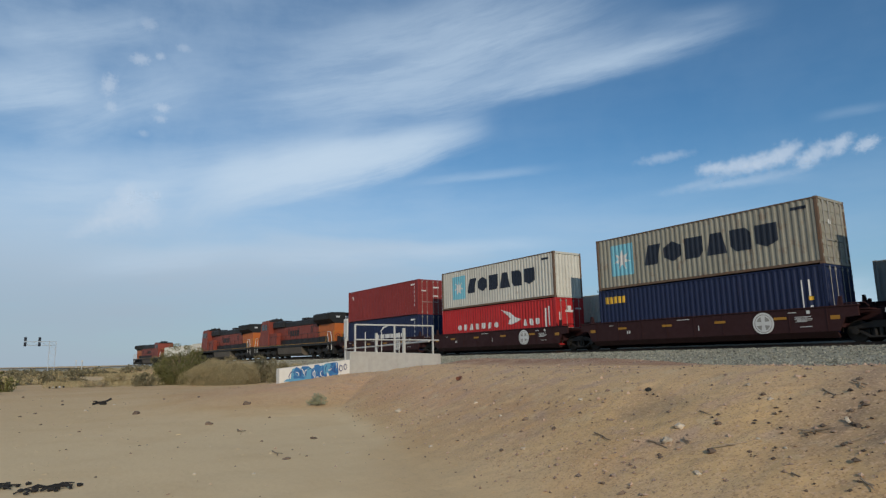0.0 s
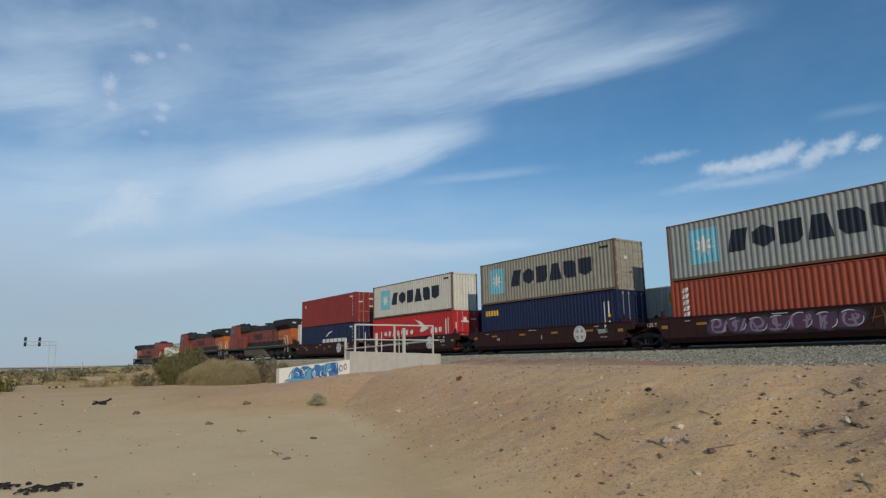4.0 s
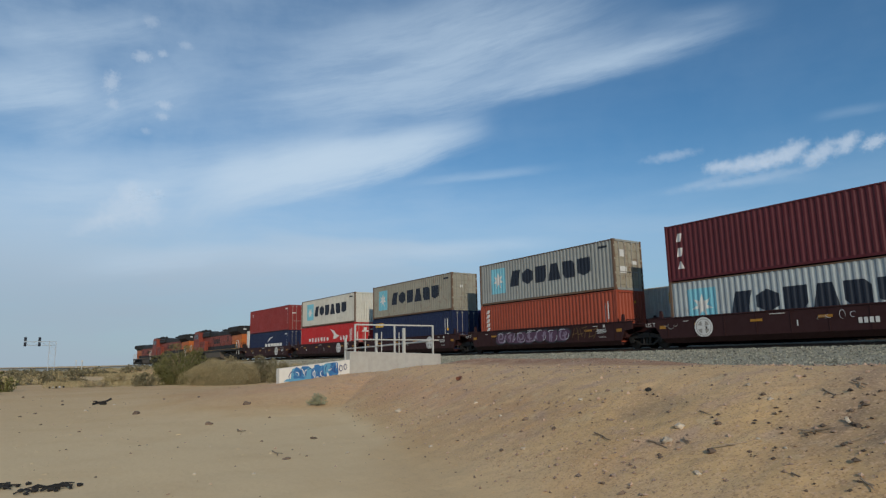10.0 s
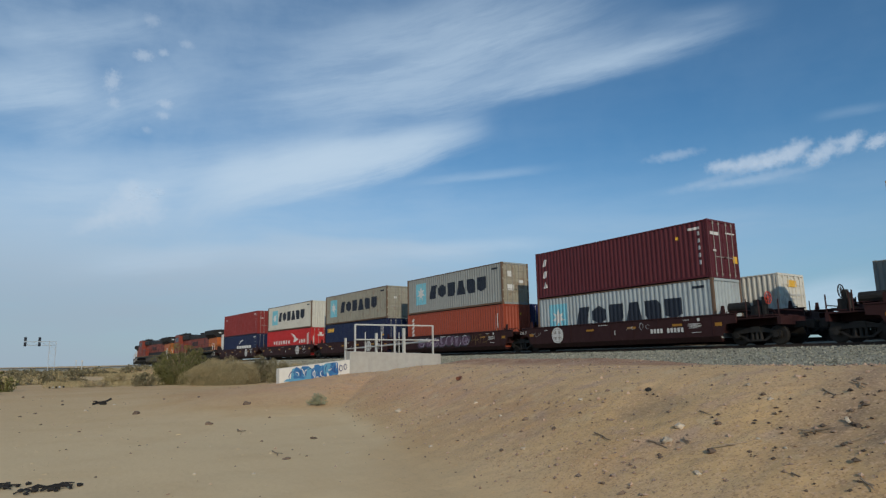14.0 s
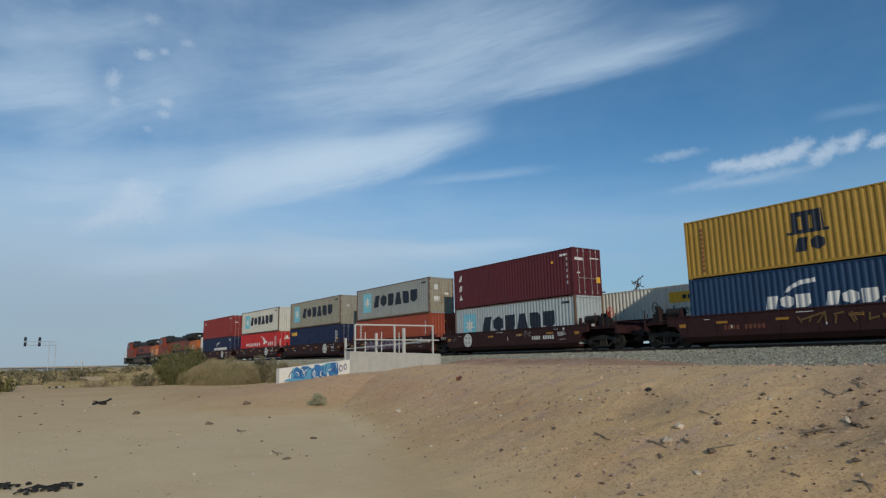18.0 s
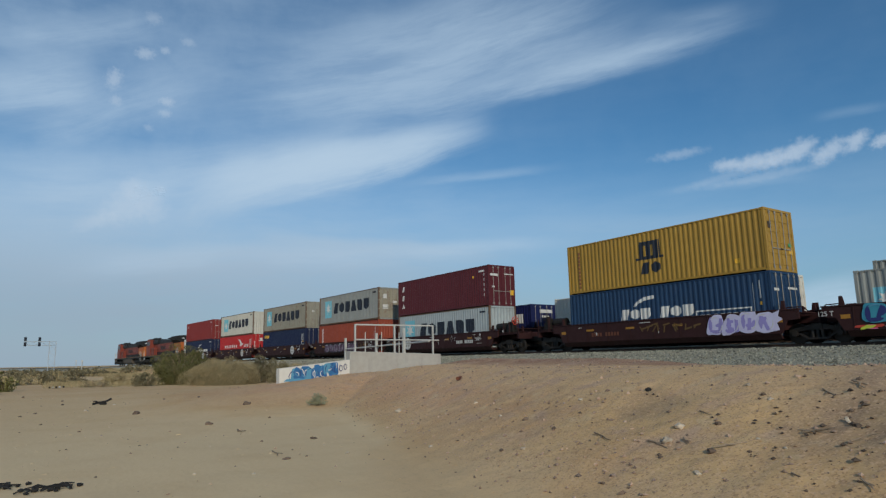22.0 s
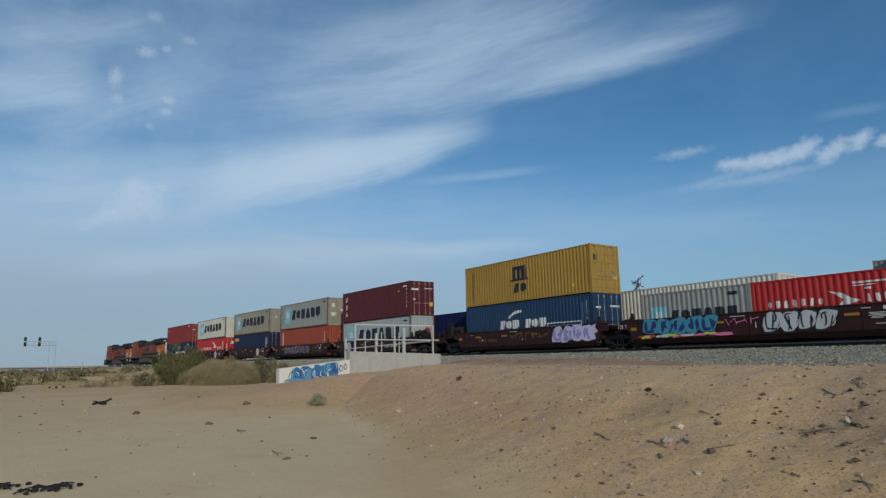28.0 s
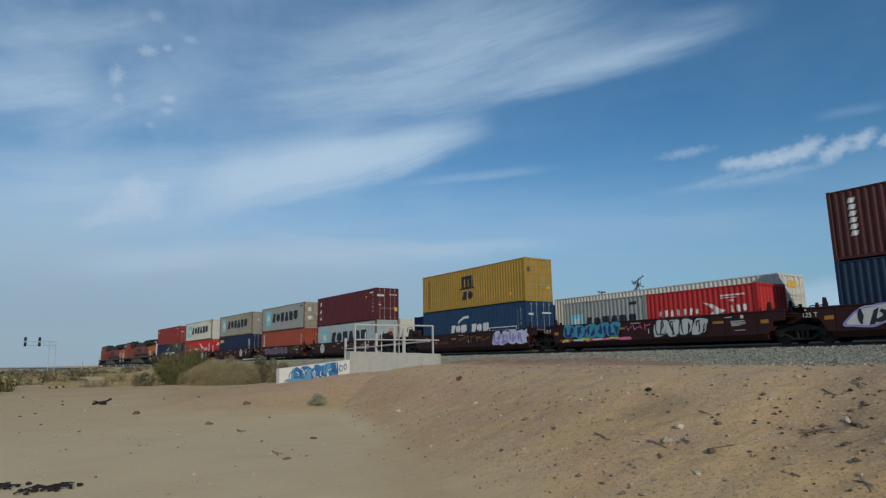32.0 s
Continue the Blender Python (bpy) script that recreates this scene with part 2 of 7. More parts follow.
M = {
    "beige_grey": paint("grey_container_paint", (0.27, 0.285, 0.272), 0.3, 0.55),
    "pale_grey_white": paint("off_white_container_paint", (0.54, 0.525, 0.46), 0.35, 0.6),
    "pale_grey_tan": paint("weathered_beige_container_paint", (0.275, 0.262, 0.21), 0.55, 0.8),
    "pale_grey_pale": paint("pale_blue_grey_container_paint", (0.34, 0.385, 0.40), 0.3, 0.5),
    "red": paint("dull_red_container_paint", (0.21, 0.024, 0.022)),
    "bright_red": paint("bright_red_container_paint", (0.42, 0.018, 0.02), 0.08, 0.3),
    "orange_red": paint("orange_red_container_paint", (0.29, 0.055, 0.027), 0.1, 0.3),
    "maroon": paint("maroon_container_paint", (0.088, 0.0115, 0.018), 0.1, 0.3, 0.08),
    "brown_red": paint("brown_red_container_paint", (0.062, 0.012, 0.011), 0.1, 0.3, 0.08),
    "navy": paint("navy_container_paint", (0.008, 0.016, 0.055), 0.08, 0.2, 0.05),
    "blue": paint("blue_container_paint", (0.010, 0.040, 0.10), 0.08, 0.25, 0.06),
    "dark_blue": paint("dark_blue_container_paint", (0.006, 0.022, 0.058), 0.08, 0.25, 0.05),
    "deep_blue": paint("deep_blue_container_paint", (0.007, 0.012, 0.075), 0.04, 0.2, 0.05),
    "yellow": paint("mustard_yellow_container_paint", (0.36, 0.215, 0.032), 0.12, 0.35),
    "cream": paint("cream_white_container_paint", (0.64, 0.62, 0.55), 0.12, 0.4),
    "well": paint("red_brown_car_paint", (0.031, 0.0085, 0.0088), 0.10, 0.4, 0.03, 0.75),
    "dark_steel": material("oily_dark_steel", (0.007, 0.0065, 0.006), 0.7, 0.2, grain=6, rust=0.15, dust=0.03),
    "tank_grime": material("dusty_grey_tank_steel", (0.05, 0.043, 0.037), 0.85, 0.0, grain=5, rust=0.2, dust=0.2),
    "rail_steel": material("rusty_rail_steel", (0.045, 0.03, 0.022), 0.65, 0.3, grain=10, rust=0.6),
    "loco_orange": paint("orange_locomotive_paint", (0.205, 0.036, 0.022), 0.22, 0.5, 0.15),
    # the same orange, brightened in colour for the sun on the rear end
    "loco_sunlit": paint("sunlit_orange_locomotive_paint", (0.46, 0.115, 0.02), 0.04, 0.3, 0.1),
    "loco_black": paint("black_locomotive_paint", (0.014, 0.015, 0.016), 0.04, 0.2, 0.12, 0.6),
    "loco_yellow": paint("yellow_stripe_paint", (0.42, 0.22, 0.025), 0.15, 0.4, 0.15),
    "loco_brown": paint("faded_red_brown_paint", (0.20, 0.035, 0.022), 0.1, 0.4, 0.2),
    "rust_post": paint("rusted_corner_post_paint", (0.135, 0.088, 0.060), 0.6, 0.6, 0.1, 0.85),
    "worn_door": paint("rust_eaten_container_door_paint", (0.30, 0.275, 0.21), 0.85, 0.8, 0.1, 0.8),
    "glass": material("dark_window_glass", (0.012, 0.014, 0.016), 0.3, 0.0, grain=1, amount=0.1, bump=0, spec=0.8),
    "white": paint("white_marking_paint", (0.62, 0.62, 0.60), 0.05, 0.3, 0.1, 0.6),
    "ink": paint("near_black_navy_lettering_paint", (0.012, 0.018, 0.032), 0.02, 0.1, 0.05, 0.55),
    "sky_blue": paint("light_blue_marking_paint", (0.16, 0.48, 0.60), 0.1, 0.4, 0.12),
    "reflector": paint("yellow_reflective_strip", (0.75, 0.42, 0.02), 0.02, 0.2, 0.1, 0.4),
    "dull_reflector": paint("dull_amber_reflective_strip", (0.36, 0.17, 0.015), 0.05, 0.4, 0.1, 0.5),
    "lilac_grey": paint("greyish_lilac_spray_paint", (0.22, 0.17, 0.24), 0.0, 0.2, 0.05),
    "pale_spray_blue": paint("pale_blue_spray_paint", (0.10, 0.30, 0.46), 0.0, 0.2, 0.05),
    "faded_amber": paint("faded_amber_spray_paint", (0.13, 0.075, 0.025), 0.0, 0.2, 0.05),
    "dull_rod": paint("dull_grey_rod_paint", (0.28, 0.27, 0.25), 0.2, 0.4, 0.1),
    "dark_spray_blue": paint("dark_blue_spray_paint", (0.025, 0.035, 0.16), 0.0, 0.2, 0.05),
    "green_ink": paint("dark_green_lettering_paint", (0.02, 0.05, 0.04), 0.02, 0.1, 0.05),
    "violet": paint("violet_spray_paint", (0.30, 0.26, 0.58), 0.0, 0.2, 0.05),
    "lilac": paint("pale_lilac_spray_paint", (0.58, 0.56, 0.76), 0.0, 0.2, 0.05),
    "purple": paint("muted_purple_spray_paint", (0.085, 0.04, 0.075), 0.0, 0.2, 0.06),
    "teal": paint("teal_spray_paint", (0.05, 0.29, 0.40), 0.0, 0.2, 0.05),
    "spray_blue": paint("strong_blue_spray_paint", (0.03, 0.14, 0.34), 0.0, 0.2, 0.05),
    "pink": paint("pink_spray_paint", (0.70, 0.16, 0.34), 0.0, 0.2, 0.05),
    "lime": paint("lime_spray_paint", (0.50, 0.58, 0.06), 0.0, 0.2, 0.05),
    "silver": paint("silver_spray_paint", (0.52, 0.54, 0.56), 0.0, 0.25, 0.06),
    "spray_black": paint("black_spray_paint", (0.02, 0.025, 0.03), 0.0, 0.2, 0.05),
    "green_mark": paint("green_sticker", (0.05, 0.35, 0.16), 0.0, 0.1, 0.1),
    "hand_red": paint("red_wheel_paint", (0.5, 0.05, 0.03), 0.05, 0.2, 0.1),
    "concrete": material("weathered_concrete", (0.42, 0.41, 0.38), 0.9, 0, grain=4, amount=0.4, streaks=0.35, bump=0.35, bump_scale=40, dust=0.2),
    "whitewash": material("whitewashed_concrete", (0.70, 0.68, 0.63), 0.9, 0, grain=3, amount=0.2, streaks=0.2, bump=0.3, bump_scale=40, dust=0.2),
    "galvanised": material("dull_galvanised_pipe", (0.55, 0.54, 0.50), 0.55, 0.25, grain=9, amount=0.25, rust=0.12),
    # the distance haze over the gantry is put into this pale colour
    "gantry_grey": paint("hazed_blue_grey_gantry", (0.44, 0.49, 0.54), 0.03, 0.2, 0.02, 0.7),
    "wood": material("dark_creosoted_wood", (0.06, 0.045, 0.035), 0.9, 0, grain=12, amount=0.5, bump=0.5),
    "stone": material("dull_desert_stone", (0.29, 0.205, 0.15), 0.95, 0, grain=14, amount=0.4, bump=0.5, vary=0.4),
    "dark_wood": material("tarred_dark_wood", (0.045, 0.036, 0.03), 0.9, 0, grain=10, amount=0.4, bump=0.3),
    "dark_stone": material("dark_desert_stone", (0.085, 0.060, 0.043), 0.95, 0, grain=14, amount=0.4, bump=0.5, vary=0.3),
    "pale_stone": material("pale_quartz_stone", (0.50, 0.42, 0.32), 0.9, 0, grain=14, amount=0.3, bump=0.4, vary=0.2),
    "char": material("charred_black_debris", (0.02, 0.018, 0.017), 0.95, 0, grain=20, amount=0.5, bump=0.6),
    "twig": material("dry_grey_twig", (0.30, 0.225, 0.15), 0.95, 0, grain=20, amount=0.5, bump=0.3, vary=0.3),
    "leaf": material("olive_creosote_leaf", (0.160, 0.150, 0.046), 0.8, 0, grain=2, amount=0.5, bump=0, vary=0.2),
    "pale_sage": material("pale_grey_green_leaf", (0.30, 0.30, 0.19), 0.9, 0, grain=3, amount=0.3, bump=0, vary=0.2),
    "straw": material("dry_straw_brush", (0.41, 0.33, 0.175), 0.9, 0, grain=2, amount=0.45, bump=0, vary=0.2),
    "sage": material("grey_green_sage_leaf", (0.20, 0.172, 0.095), 0.9, 0, grain=3, amount=0.4, bump=0, vary=0.2),
    "rust_can": material("rusted_tin", (0.17, 0.06, 0.035), 0.8, 0.3, grain=15, rust=0.6),
    "ballast": material("grey_crushed_rock", (0.285, 0.275, 0.215), 0.95, 0, grain=5, amount=0.4, bump=0.5, bump_scale=30, vary=0.4),
}


def island_vary(m, lo, hi):
    """Lets each loose stone or leaf of a joined mesh take its own tone."""
    nt = m.node_tree
    bsdf = nt.nodes["Principled BSDF"]
    link = bsdf.inputs["Base Color"].links[0]
    src = link.from_socket
    g, r, hs = nt.nodes.new("ShaderNodeNewGeometry"), nt.nodes.new("ShaderNodeMapRange"), nt.nodes.new("ShaderNodeHueSaturation")
    r.inputs[3].default_value, r.inputs[4].default_value = lo, hi
    nt.links.new(g.outputs["Random Per Island"], r.inputs[0])
    nt.links.new(r.outputs[0], hs.inputs["Value"])
    nt.links.new(src, hs.inputs["Color"])
    nt.links.new(hs.outputs[0], bsdf.inputs["Base Color"])


for key, lo, hi in (("ballast", 0.4, 1.5), ("stone", 0.45, 1.5), ("leaf", 0.6, 1.4), ("straw", 0.8, 1.15), ("sage", 0.6, 1.4), ("dark_stone", 0.6, 1.8)):
    island_vary(M[key], lo, hi)


def sand_material():
    m = bpy.data.materials.new("desert_sand")
    m.use_nodes = True
    nt = m.node_tree
    N, L = nt.nodes.new, nt.links.new
    bsdf = nt.nodes["Principled BSDF"]
    bsdf.inputs["Roughness"].default_value, bsdf.inputs["Specular IOR Level"].default_value = 0.95, 0.15
    geo = N("ShaderNodeNewGeometry")
    P = geo.outputs["Position"]

    def noise_fac(scale, detail=5, rough_=0.6):
        n = N("ShaderNodeTexNoise")
        n.inputs["Scale"].default_value, n.inputs["Detail"].default_value, n.inputs["Roughness"].default_value = scale, detail, rough_
        L(P, n.inputs["Vector"])
        return n.outputs["Fac"]

    def ramp(fac, lo, hi, v0=0.0, v1=1.0):
        r = N("ShaderNodeMapRange")
        r.interpolation_type = "SMOOTHSTEP"
        r.inputs[1].default_value, r.inputs[2].default_value, r.inputs[3].default_value, r.inputs[4].default_value = lo, hi, v0, v1
        L(fac, r.inputs[0])
        return r.outputs[0]

    def mix(fac, a, b):
        n = N("ShaderNodeMix")
        n.data_type = "RGBA"
        for sock, v in ((n.inputs[0], fac), (n.inputs[6], a), (n.inputs[7], b)):
            if isinstance(v, (tuple, float, int)):
                sock.default_value = v if not isinstance(v, tuple) else (*v, 1)
            else:
                L(v, sock)
        return n.outputs[2]

    def mul(a, b):
        n = N("ShaderNodeMath")
        n.operation = "MULTIPLY"
        L(a, n.inputs[0]), L(b, n.inputs[1])
        return n.outputs[0]

    sep = N("ShaderNodeSeparateXYZ")
    L(P, sep.inputs[0])
    tan, pale, red = (0.548, 0.349, 0.167), (0.600, 0.416, 0.224), (0.522, 0.294, 0.146)
    x, y, z = sep.outputs

    def lin(a, ka, b, kb, c):
        """ka * a + kb * b + c"""
        n, m_ = N("ShaderNodeMath"), N("ShaderNodeMath")
        n.operation = m_.operation = "MULTIPLY_ADD"
        L(a, n.inputs[0]), L(b, m_.inputs[0])
        n.inputs[1].default_value, m_.inputs[1].default_value, m_.inputs[2].default_value = ka, kb, c
        L(m_.outputs[0], n.inputs[2])
        return n.outputs[0]

    col = mix(ramp(noise_fac(0.35), 0.35, 0.65), tan, pale)
    # redder, stonier soil on the bank, ochre towards its near end
    bank = ramp(z, 0.12, 0.7)
    col = mix(mul(bank, ramp(noise_fac(0.5, 4), 0.35, 0.75, 0, 0.75)), col, red)
    col = mix(mul(mul(bank, ramp(x, -8, -15)), ramp(noise_fac(1.1, 4), 0.3, 0.7, 0.2, 0.8)), col, (0.592, 0.345, 0.201))
    col = mix(mul(mul(bank, ramp(x, -12, -6)), ramp(noise_fac(0.7, 5, 0.65), 0.3, 0.6, 0.15, 0.85)), col, (0.565, 0.372, 0.172))
    # sandier soil towards the crest, its sunlit top put into the colour
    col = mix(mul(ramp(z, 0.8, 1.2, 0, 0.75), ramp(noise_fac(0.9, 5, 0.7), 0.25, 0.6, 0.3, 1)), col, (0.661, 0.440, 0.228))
    # dug soil between the bank and the ballast
    behind = mul(ramp(lin(x, 0.235, y, 1.0, -7.7), 0.8, 2.0), ramp(x, -34, -26))
    col = mix(mul(behind, ramp(noise_fac(0.8, 4), 0.25, 0.6, 0.7, 1.0)), col, (0.285, 0.155, 0.10))
    # pale crust, pinkish gravel and damp blotches
    col = mix(mul(bank, ramp(noise_fac(1.2, 5, 0.65), 0.5, 0.66, 0, 0.6)), col, (0.46, 0.315, 0.235))
    col = mix(mul(bank, ramp(noise_fac(2.1, 4, 0.6), 0.56, 0.70, 0, 0.55)), col, (0.60, 0.455, 0.27))
    col = mix(mul(bank, ramp(noise_fac(1.5, 6, 0.7), 0.52, 0.68, 0, 0.45)), col, (0.348, 0.228, 0.126))
    col = mix(mul(mul(ramp(x, -4.1, -2.9), ramp(z, 0.55, 0.85)), ramp(noise_fac(2.2, 5, 0.7), 0.3, 0.6, 0.25, 0.85)), col, (0.30, 0.205, 0.13))
    dx, dy = N("ShaderNodeVectorMath"), N("ShaderNodeVectorMath")
    dx.operation, dy.operation = "SUBTRACT", "LENGTH"
    L(P, dx.inputs[0]), L(dx.outputs[0], dy.inputs[0])
    dx.inputs[1].default_value = (-5.75, 7.35, 0.90)
    damp = N("ShaderNodeMath")
    damp.operation = "MULTIPLY_ADD"
    L(noise_fac(2.4, 4), damp.inputs[0])
    damp.inputs[1].default_value = 0.5
    L(dy.outputs["Value"], damp.inputs[2])
    col = mix(ramp(damp.outputs[0], 0.62, 0.80, 0.7, 0.0), col, (0.383, 0.263, 0.143))
    col = mix(ramp(noise_fac(2.6, 6, 0.72), 0.52, 0.75, 0, 0.32), col, (0.270, 0.173, 0.095))
    rough_soil = ramp(z, 0.02, 0.3, 0.3, 1.0)
    col = mix(mul(rough_soil, ramp(noise_fac(15, 6, 0.8), 0.5, 0.75, 0.0, 0.4)), col, (0.252, 0.161, 0.088))
    col = mix(ramp(noise_fac(38, 4, 0.7), 0.56, 0.72, 0, 0.35), col, (0.539, 0.400, 0.245))
    col = mix(mul(rough_soil, ramp(noise_fac(55, 3, 0.75), 0.57, 0.7, 0, 0.5)), col, (0.191, 0.126, 0.075))
    # grains and crumbs of the soil
    gr = N("ShaderNodeTexVoronoi")
    gr.inputs["Scale"].default_value = 48
    L(P, gr.inputs["Vector"])
    gs = N("ShaderNodeSeparateXYZ")
    L(gr.outputs["Color"], gs.inputs[0])
    col = mix(mul(rough_soil, ramp(gs.outputs[0], 0.62, 0.95, 0, 0.5)), col, (0.644, 0.440, 0.286))
    col = mix(mul(rough_soil, ramp(gs.outputs[1], 0.72, 0.98, 0, 0.5)), col, (0.226, 0.133, 0.082))
    # the flat is swept by wheels and wind: paler, finer sand
    col = mix(ramp(z, -0.05, 0.16, 0.6, 0.0), col, (0.600, 0.433, 0.238))
    col = mix(mul(ramp(z, 0.0, 0.25, 1, 0), ramp(noise_fac(5.5, 6, 0.75), 0.5, 0.7, 0, 0.4)), col, (0.40, 0.29, 0.175))
    col = mix(mul(ramp(z, 0.0, 0.25, 1, 0), ramp(noise_fac(22, 4, 0.7), 0.56, 0.72, 0, 0.4)), col, (0.36, 0.26, 0.155))
    swept = mul(ramp(z, 0.0, 0.2, 1, 0), ramp(lin(x, 0.6, y, 1.0, 0.0), 0.4, -1.2))
    col = mix(mul(mul(swept, ramp(x, -26, -14, 0.35, 1.0)), ramp(noise_fac(0.6, 5, 0.6), 0.25, 0.6, 0.5, 0.95)), col, (0.670, 0.502, 0.292))
    # pebbles
    v = N("ShaderNodeTexVoronoi")
    v.inputs["Scale"].default_value = 22
    L(P, v.inputs["Vector"])
    peb = ramp(v.outputs["Distance"], 0.10, 0.16, 1, 0)
    peb = mul(mul(peb, ramp(noise_fac(0.9), 0.45, 0.6)), bank)
    vs = N("ShaderNodeSeparateXYZ")
    L(v.outputs["Color"], vs.inputs[0])
    col = mix(peb, col, mix(vs.outputs[0], (0.113, 0.079, 0.054), (0.400, 0.298, 0.204)))
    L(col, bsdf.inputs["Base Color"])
    b1, b2 = N("ShaderNodeBump"), N("ShaderNodeBump")
    b1.inputs["Strength"].default_value, b1.inputs["Distance"].default_value = 0.24, 0.04
    b2.inputs["Strength"].default_value, b2.inputs["Distance"].default_value = 0.24, 0.010
    L(noise_fac(9.0, 3, 0.55), b1.inputs["Height"])
    L(noise_fac(30, 2, 0.5), b2.inputs["Height"])
    L(b1.outputs[0], b2.inputs["Normal"])
    L(b2.outputs[0], bsdf.inputs["Normal"])
    return m


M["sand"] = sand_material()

# ---- small mesh tools ----


def to_mesh(bm, name, mat):
    me = bpy.data.meshes.new(name)
    bm.to_mesh(me)
    bm.free()
    me.materials.append(mat)
    return me


def part(name, bm, mat, parent=None, label="", at=None):
    """Links a bmesh as one mesh object under a thing or a part."""
    ob = new(name, to_mesh(bm, name, mat))
    ob.parent = parent
    if at is not None:
        ob.matrix_basis = at
    return tagged(ob, label)


def shared(name, me, parent, at, label=""):
    ob = new(name, me)
    ob.parent = parent
    ob.matrix_basis = at
    return tagged(ob, label)


def thing(name, label, category, group="", kind="", at=None):
    ob = new(name)
    ob.empty_display_size = 0.2
    if at is not None:
        ob.matrix_basis = at
    return tagged(ob, label, category, group, kind)


def box(bm, x0, x1, y0, y1, z0, z1, bevel=0.0):
    """Adds a box, its edges chamfered when bevel is given."""
    m = Matrix.LocRotScale(((x0 + x1) / 2, (y0 + y1) / 2, (z0 + z1) / 2), None, (abs(x1 - x0), abs(y1 - y0), abs(z1 - z0)))
    made = bmesh.ops.create_cube(bm, size=1, matrix=m)["verts"]
    if bevel:
        edges = list({e for v in made for e in v.link_edges})
        bmesh.ops.bevel(bm, geom=edges, offset=bevel, segments=1, affect="EDGES", profile=0.5)
    return bm


def boxes(*rows, bevel=0.0):
    bm = bmesh.new()
    for r in rows:
        box(bm, *r, bevel=bevel)
    return bm


def tube(bm, a, b, r, sides=8, r2=None):
    """Adds a straight round bar from a to b."""
    a, b = Vector(a), Vector(b)
    d = b - a
    m = Matrix.Translation((a + b) / 2) @ d.to_track_quat("Z", "Y").to_matrix().to_4x4()
    bmesh.ops.create_cone(bm, cap_ends=True, segments=sides, radius1=r, radius2=r if r2 is None else r2, depth=d.length, matrix=m)
    return bm


def tubes(rows, r, sides=6):
    bm = bmesh.new()
    for pts in rows:
        for a, b in zip(pts, pts[1:]):
            tube(bm, a, b, r, sides)
    return bm


def prism(bm, outline, y0, y1):
    """Adds a prism: an outline in x and z, drawn from y0 to y1."""
    a = [bm.verts.new((x, y0, z)) for x, z in outline]
    b = [bm.verts.new((x, y1, z)) for x, z in outline]
    bm.faces.new(a)
    bm.faces.new(b[::-1])
    n = len(outline)
    for i in range(n):
        bm.faces.new((a[i], b[i], b[(i + 1) % n], a[(i + 1) % n]))
    bmesh.ops.recalc_face_normals(bm, faces=bm.faces[:])
    return bm


# ---- the line of the tracks ----
RAIL_Z, RAIL2_Z = 1.94, 2.29
CURVE = -4.934e-4
TRACK_Y, TRACK2_Y = 29.02, 33.85


def bend(x):
    """Sideways shift of the tracks: straight, an easy curve, then straight again."""
    if x > -30:
        return 0.0
    if x > -110:
        return CURVE * (x + 30) ** 2
    return CURVE * 6400 - 160 * CURVE * (x + 110)


def bend_angle(x):
    u = min(0.0, max(x, -110.0) + 30)
    return math.degrees(math.atan(2 * CURVE * u))


def fall(x):
    """How far the line has dropped at x: level, then gently downhill."""
    u = max(0.0, -80.0 - x)
    return min(0.9, 0.0085 * (u * u / 40 if u < 20 else u - 10))


def far_rise(x):
    """Height of the far rails over the near ones, which fades with distance."""
    u = min(1.0, max(0.0, (x + 140) / 80))
    return (RAIL2_Z - RAIL_Z + 0.05) * u - 0.05


def on_track(x, z=RAIL_Z, y=TRACK_Y):
    """A pose on a track; z is the height that the thing has where the line is level."""
    if y > 31:
        z += far_rise(x) - (RAIL2_Z - RAIL_Z)
    slope = (fall(x - 5) - fall(x + 5)) / 10
    return pose(x, y + bend(x), z - fall(x), 0, -math.degrees(math.atan(slope)), bend_angle(x))


def train_run(t):
    """How far the train has rolled at t seconds: it slows all along."""
    return -8.427e-6 * t ** 4 + 8.282e-4 * t ** 3 - 5.674e-4 * t ** 2 - 2.723 * t


MOVERS = []  # things of the train with their place along the track at the start


def roll(ob, x, z=0.0):
    """Sets a thing on the moving train, centred on x at the start, its base z above the rails."""
    ob.matrix_basis = on_track(x, RAIL_Z + z)
    MOVERS.append((ob, x, RAIL_Z + z))
    return ob

# ---- ground, ballast and rails ----


def step(a, b, x):
    u = min(1.0, max(0.0, (x - a) / (b - a)))
    return u * u * (3 - 2 * u)


BANK_FOOT = ((-45, 16.5), (-36, 14.6), (-29, 12.2), (-15.5, 7.5), (-10, 5.8), (-7, 4.7), (0, 3.6), (40, 3.4))
BANK_CREST = ((-45, 17.0), (-36, 16.0), (-30, 14.9), (-27, 14.0), (-22.2, 13.0), (-16.8, 11.6), (-8, 9.5), (-3, 8.4), (0, 8.0), (40, 7.8))
BANK_HIGH = ((-38, 0.0), (-32, 0.28), (-27, 0.80), (-24, 1.07), (-22.2, 1.25), (-19, 1.385), (-16.8, 1.33), (-12, 1.315), (-8, 1.36), (-3, 1.415), (40, 1.45))


def along(line, x):
    """Value of a broken line at x, with soft ends."""
    if x <= line[0][0]:
        return line[0][1]
    for (x0, v0), (x1, v1) in zip(line, line[1:]):
        if x <= x1:
            return v0 + (v1 - v0) * (x - x0) / (x1 - x0)
    return line[-1][1]


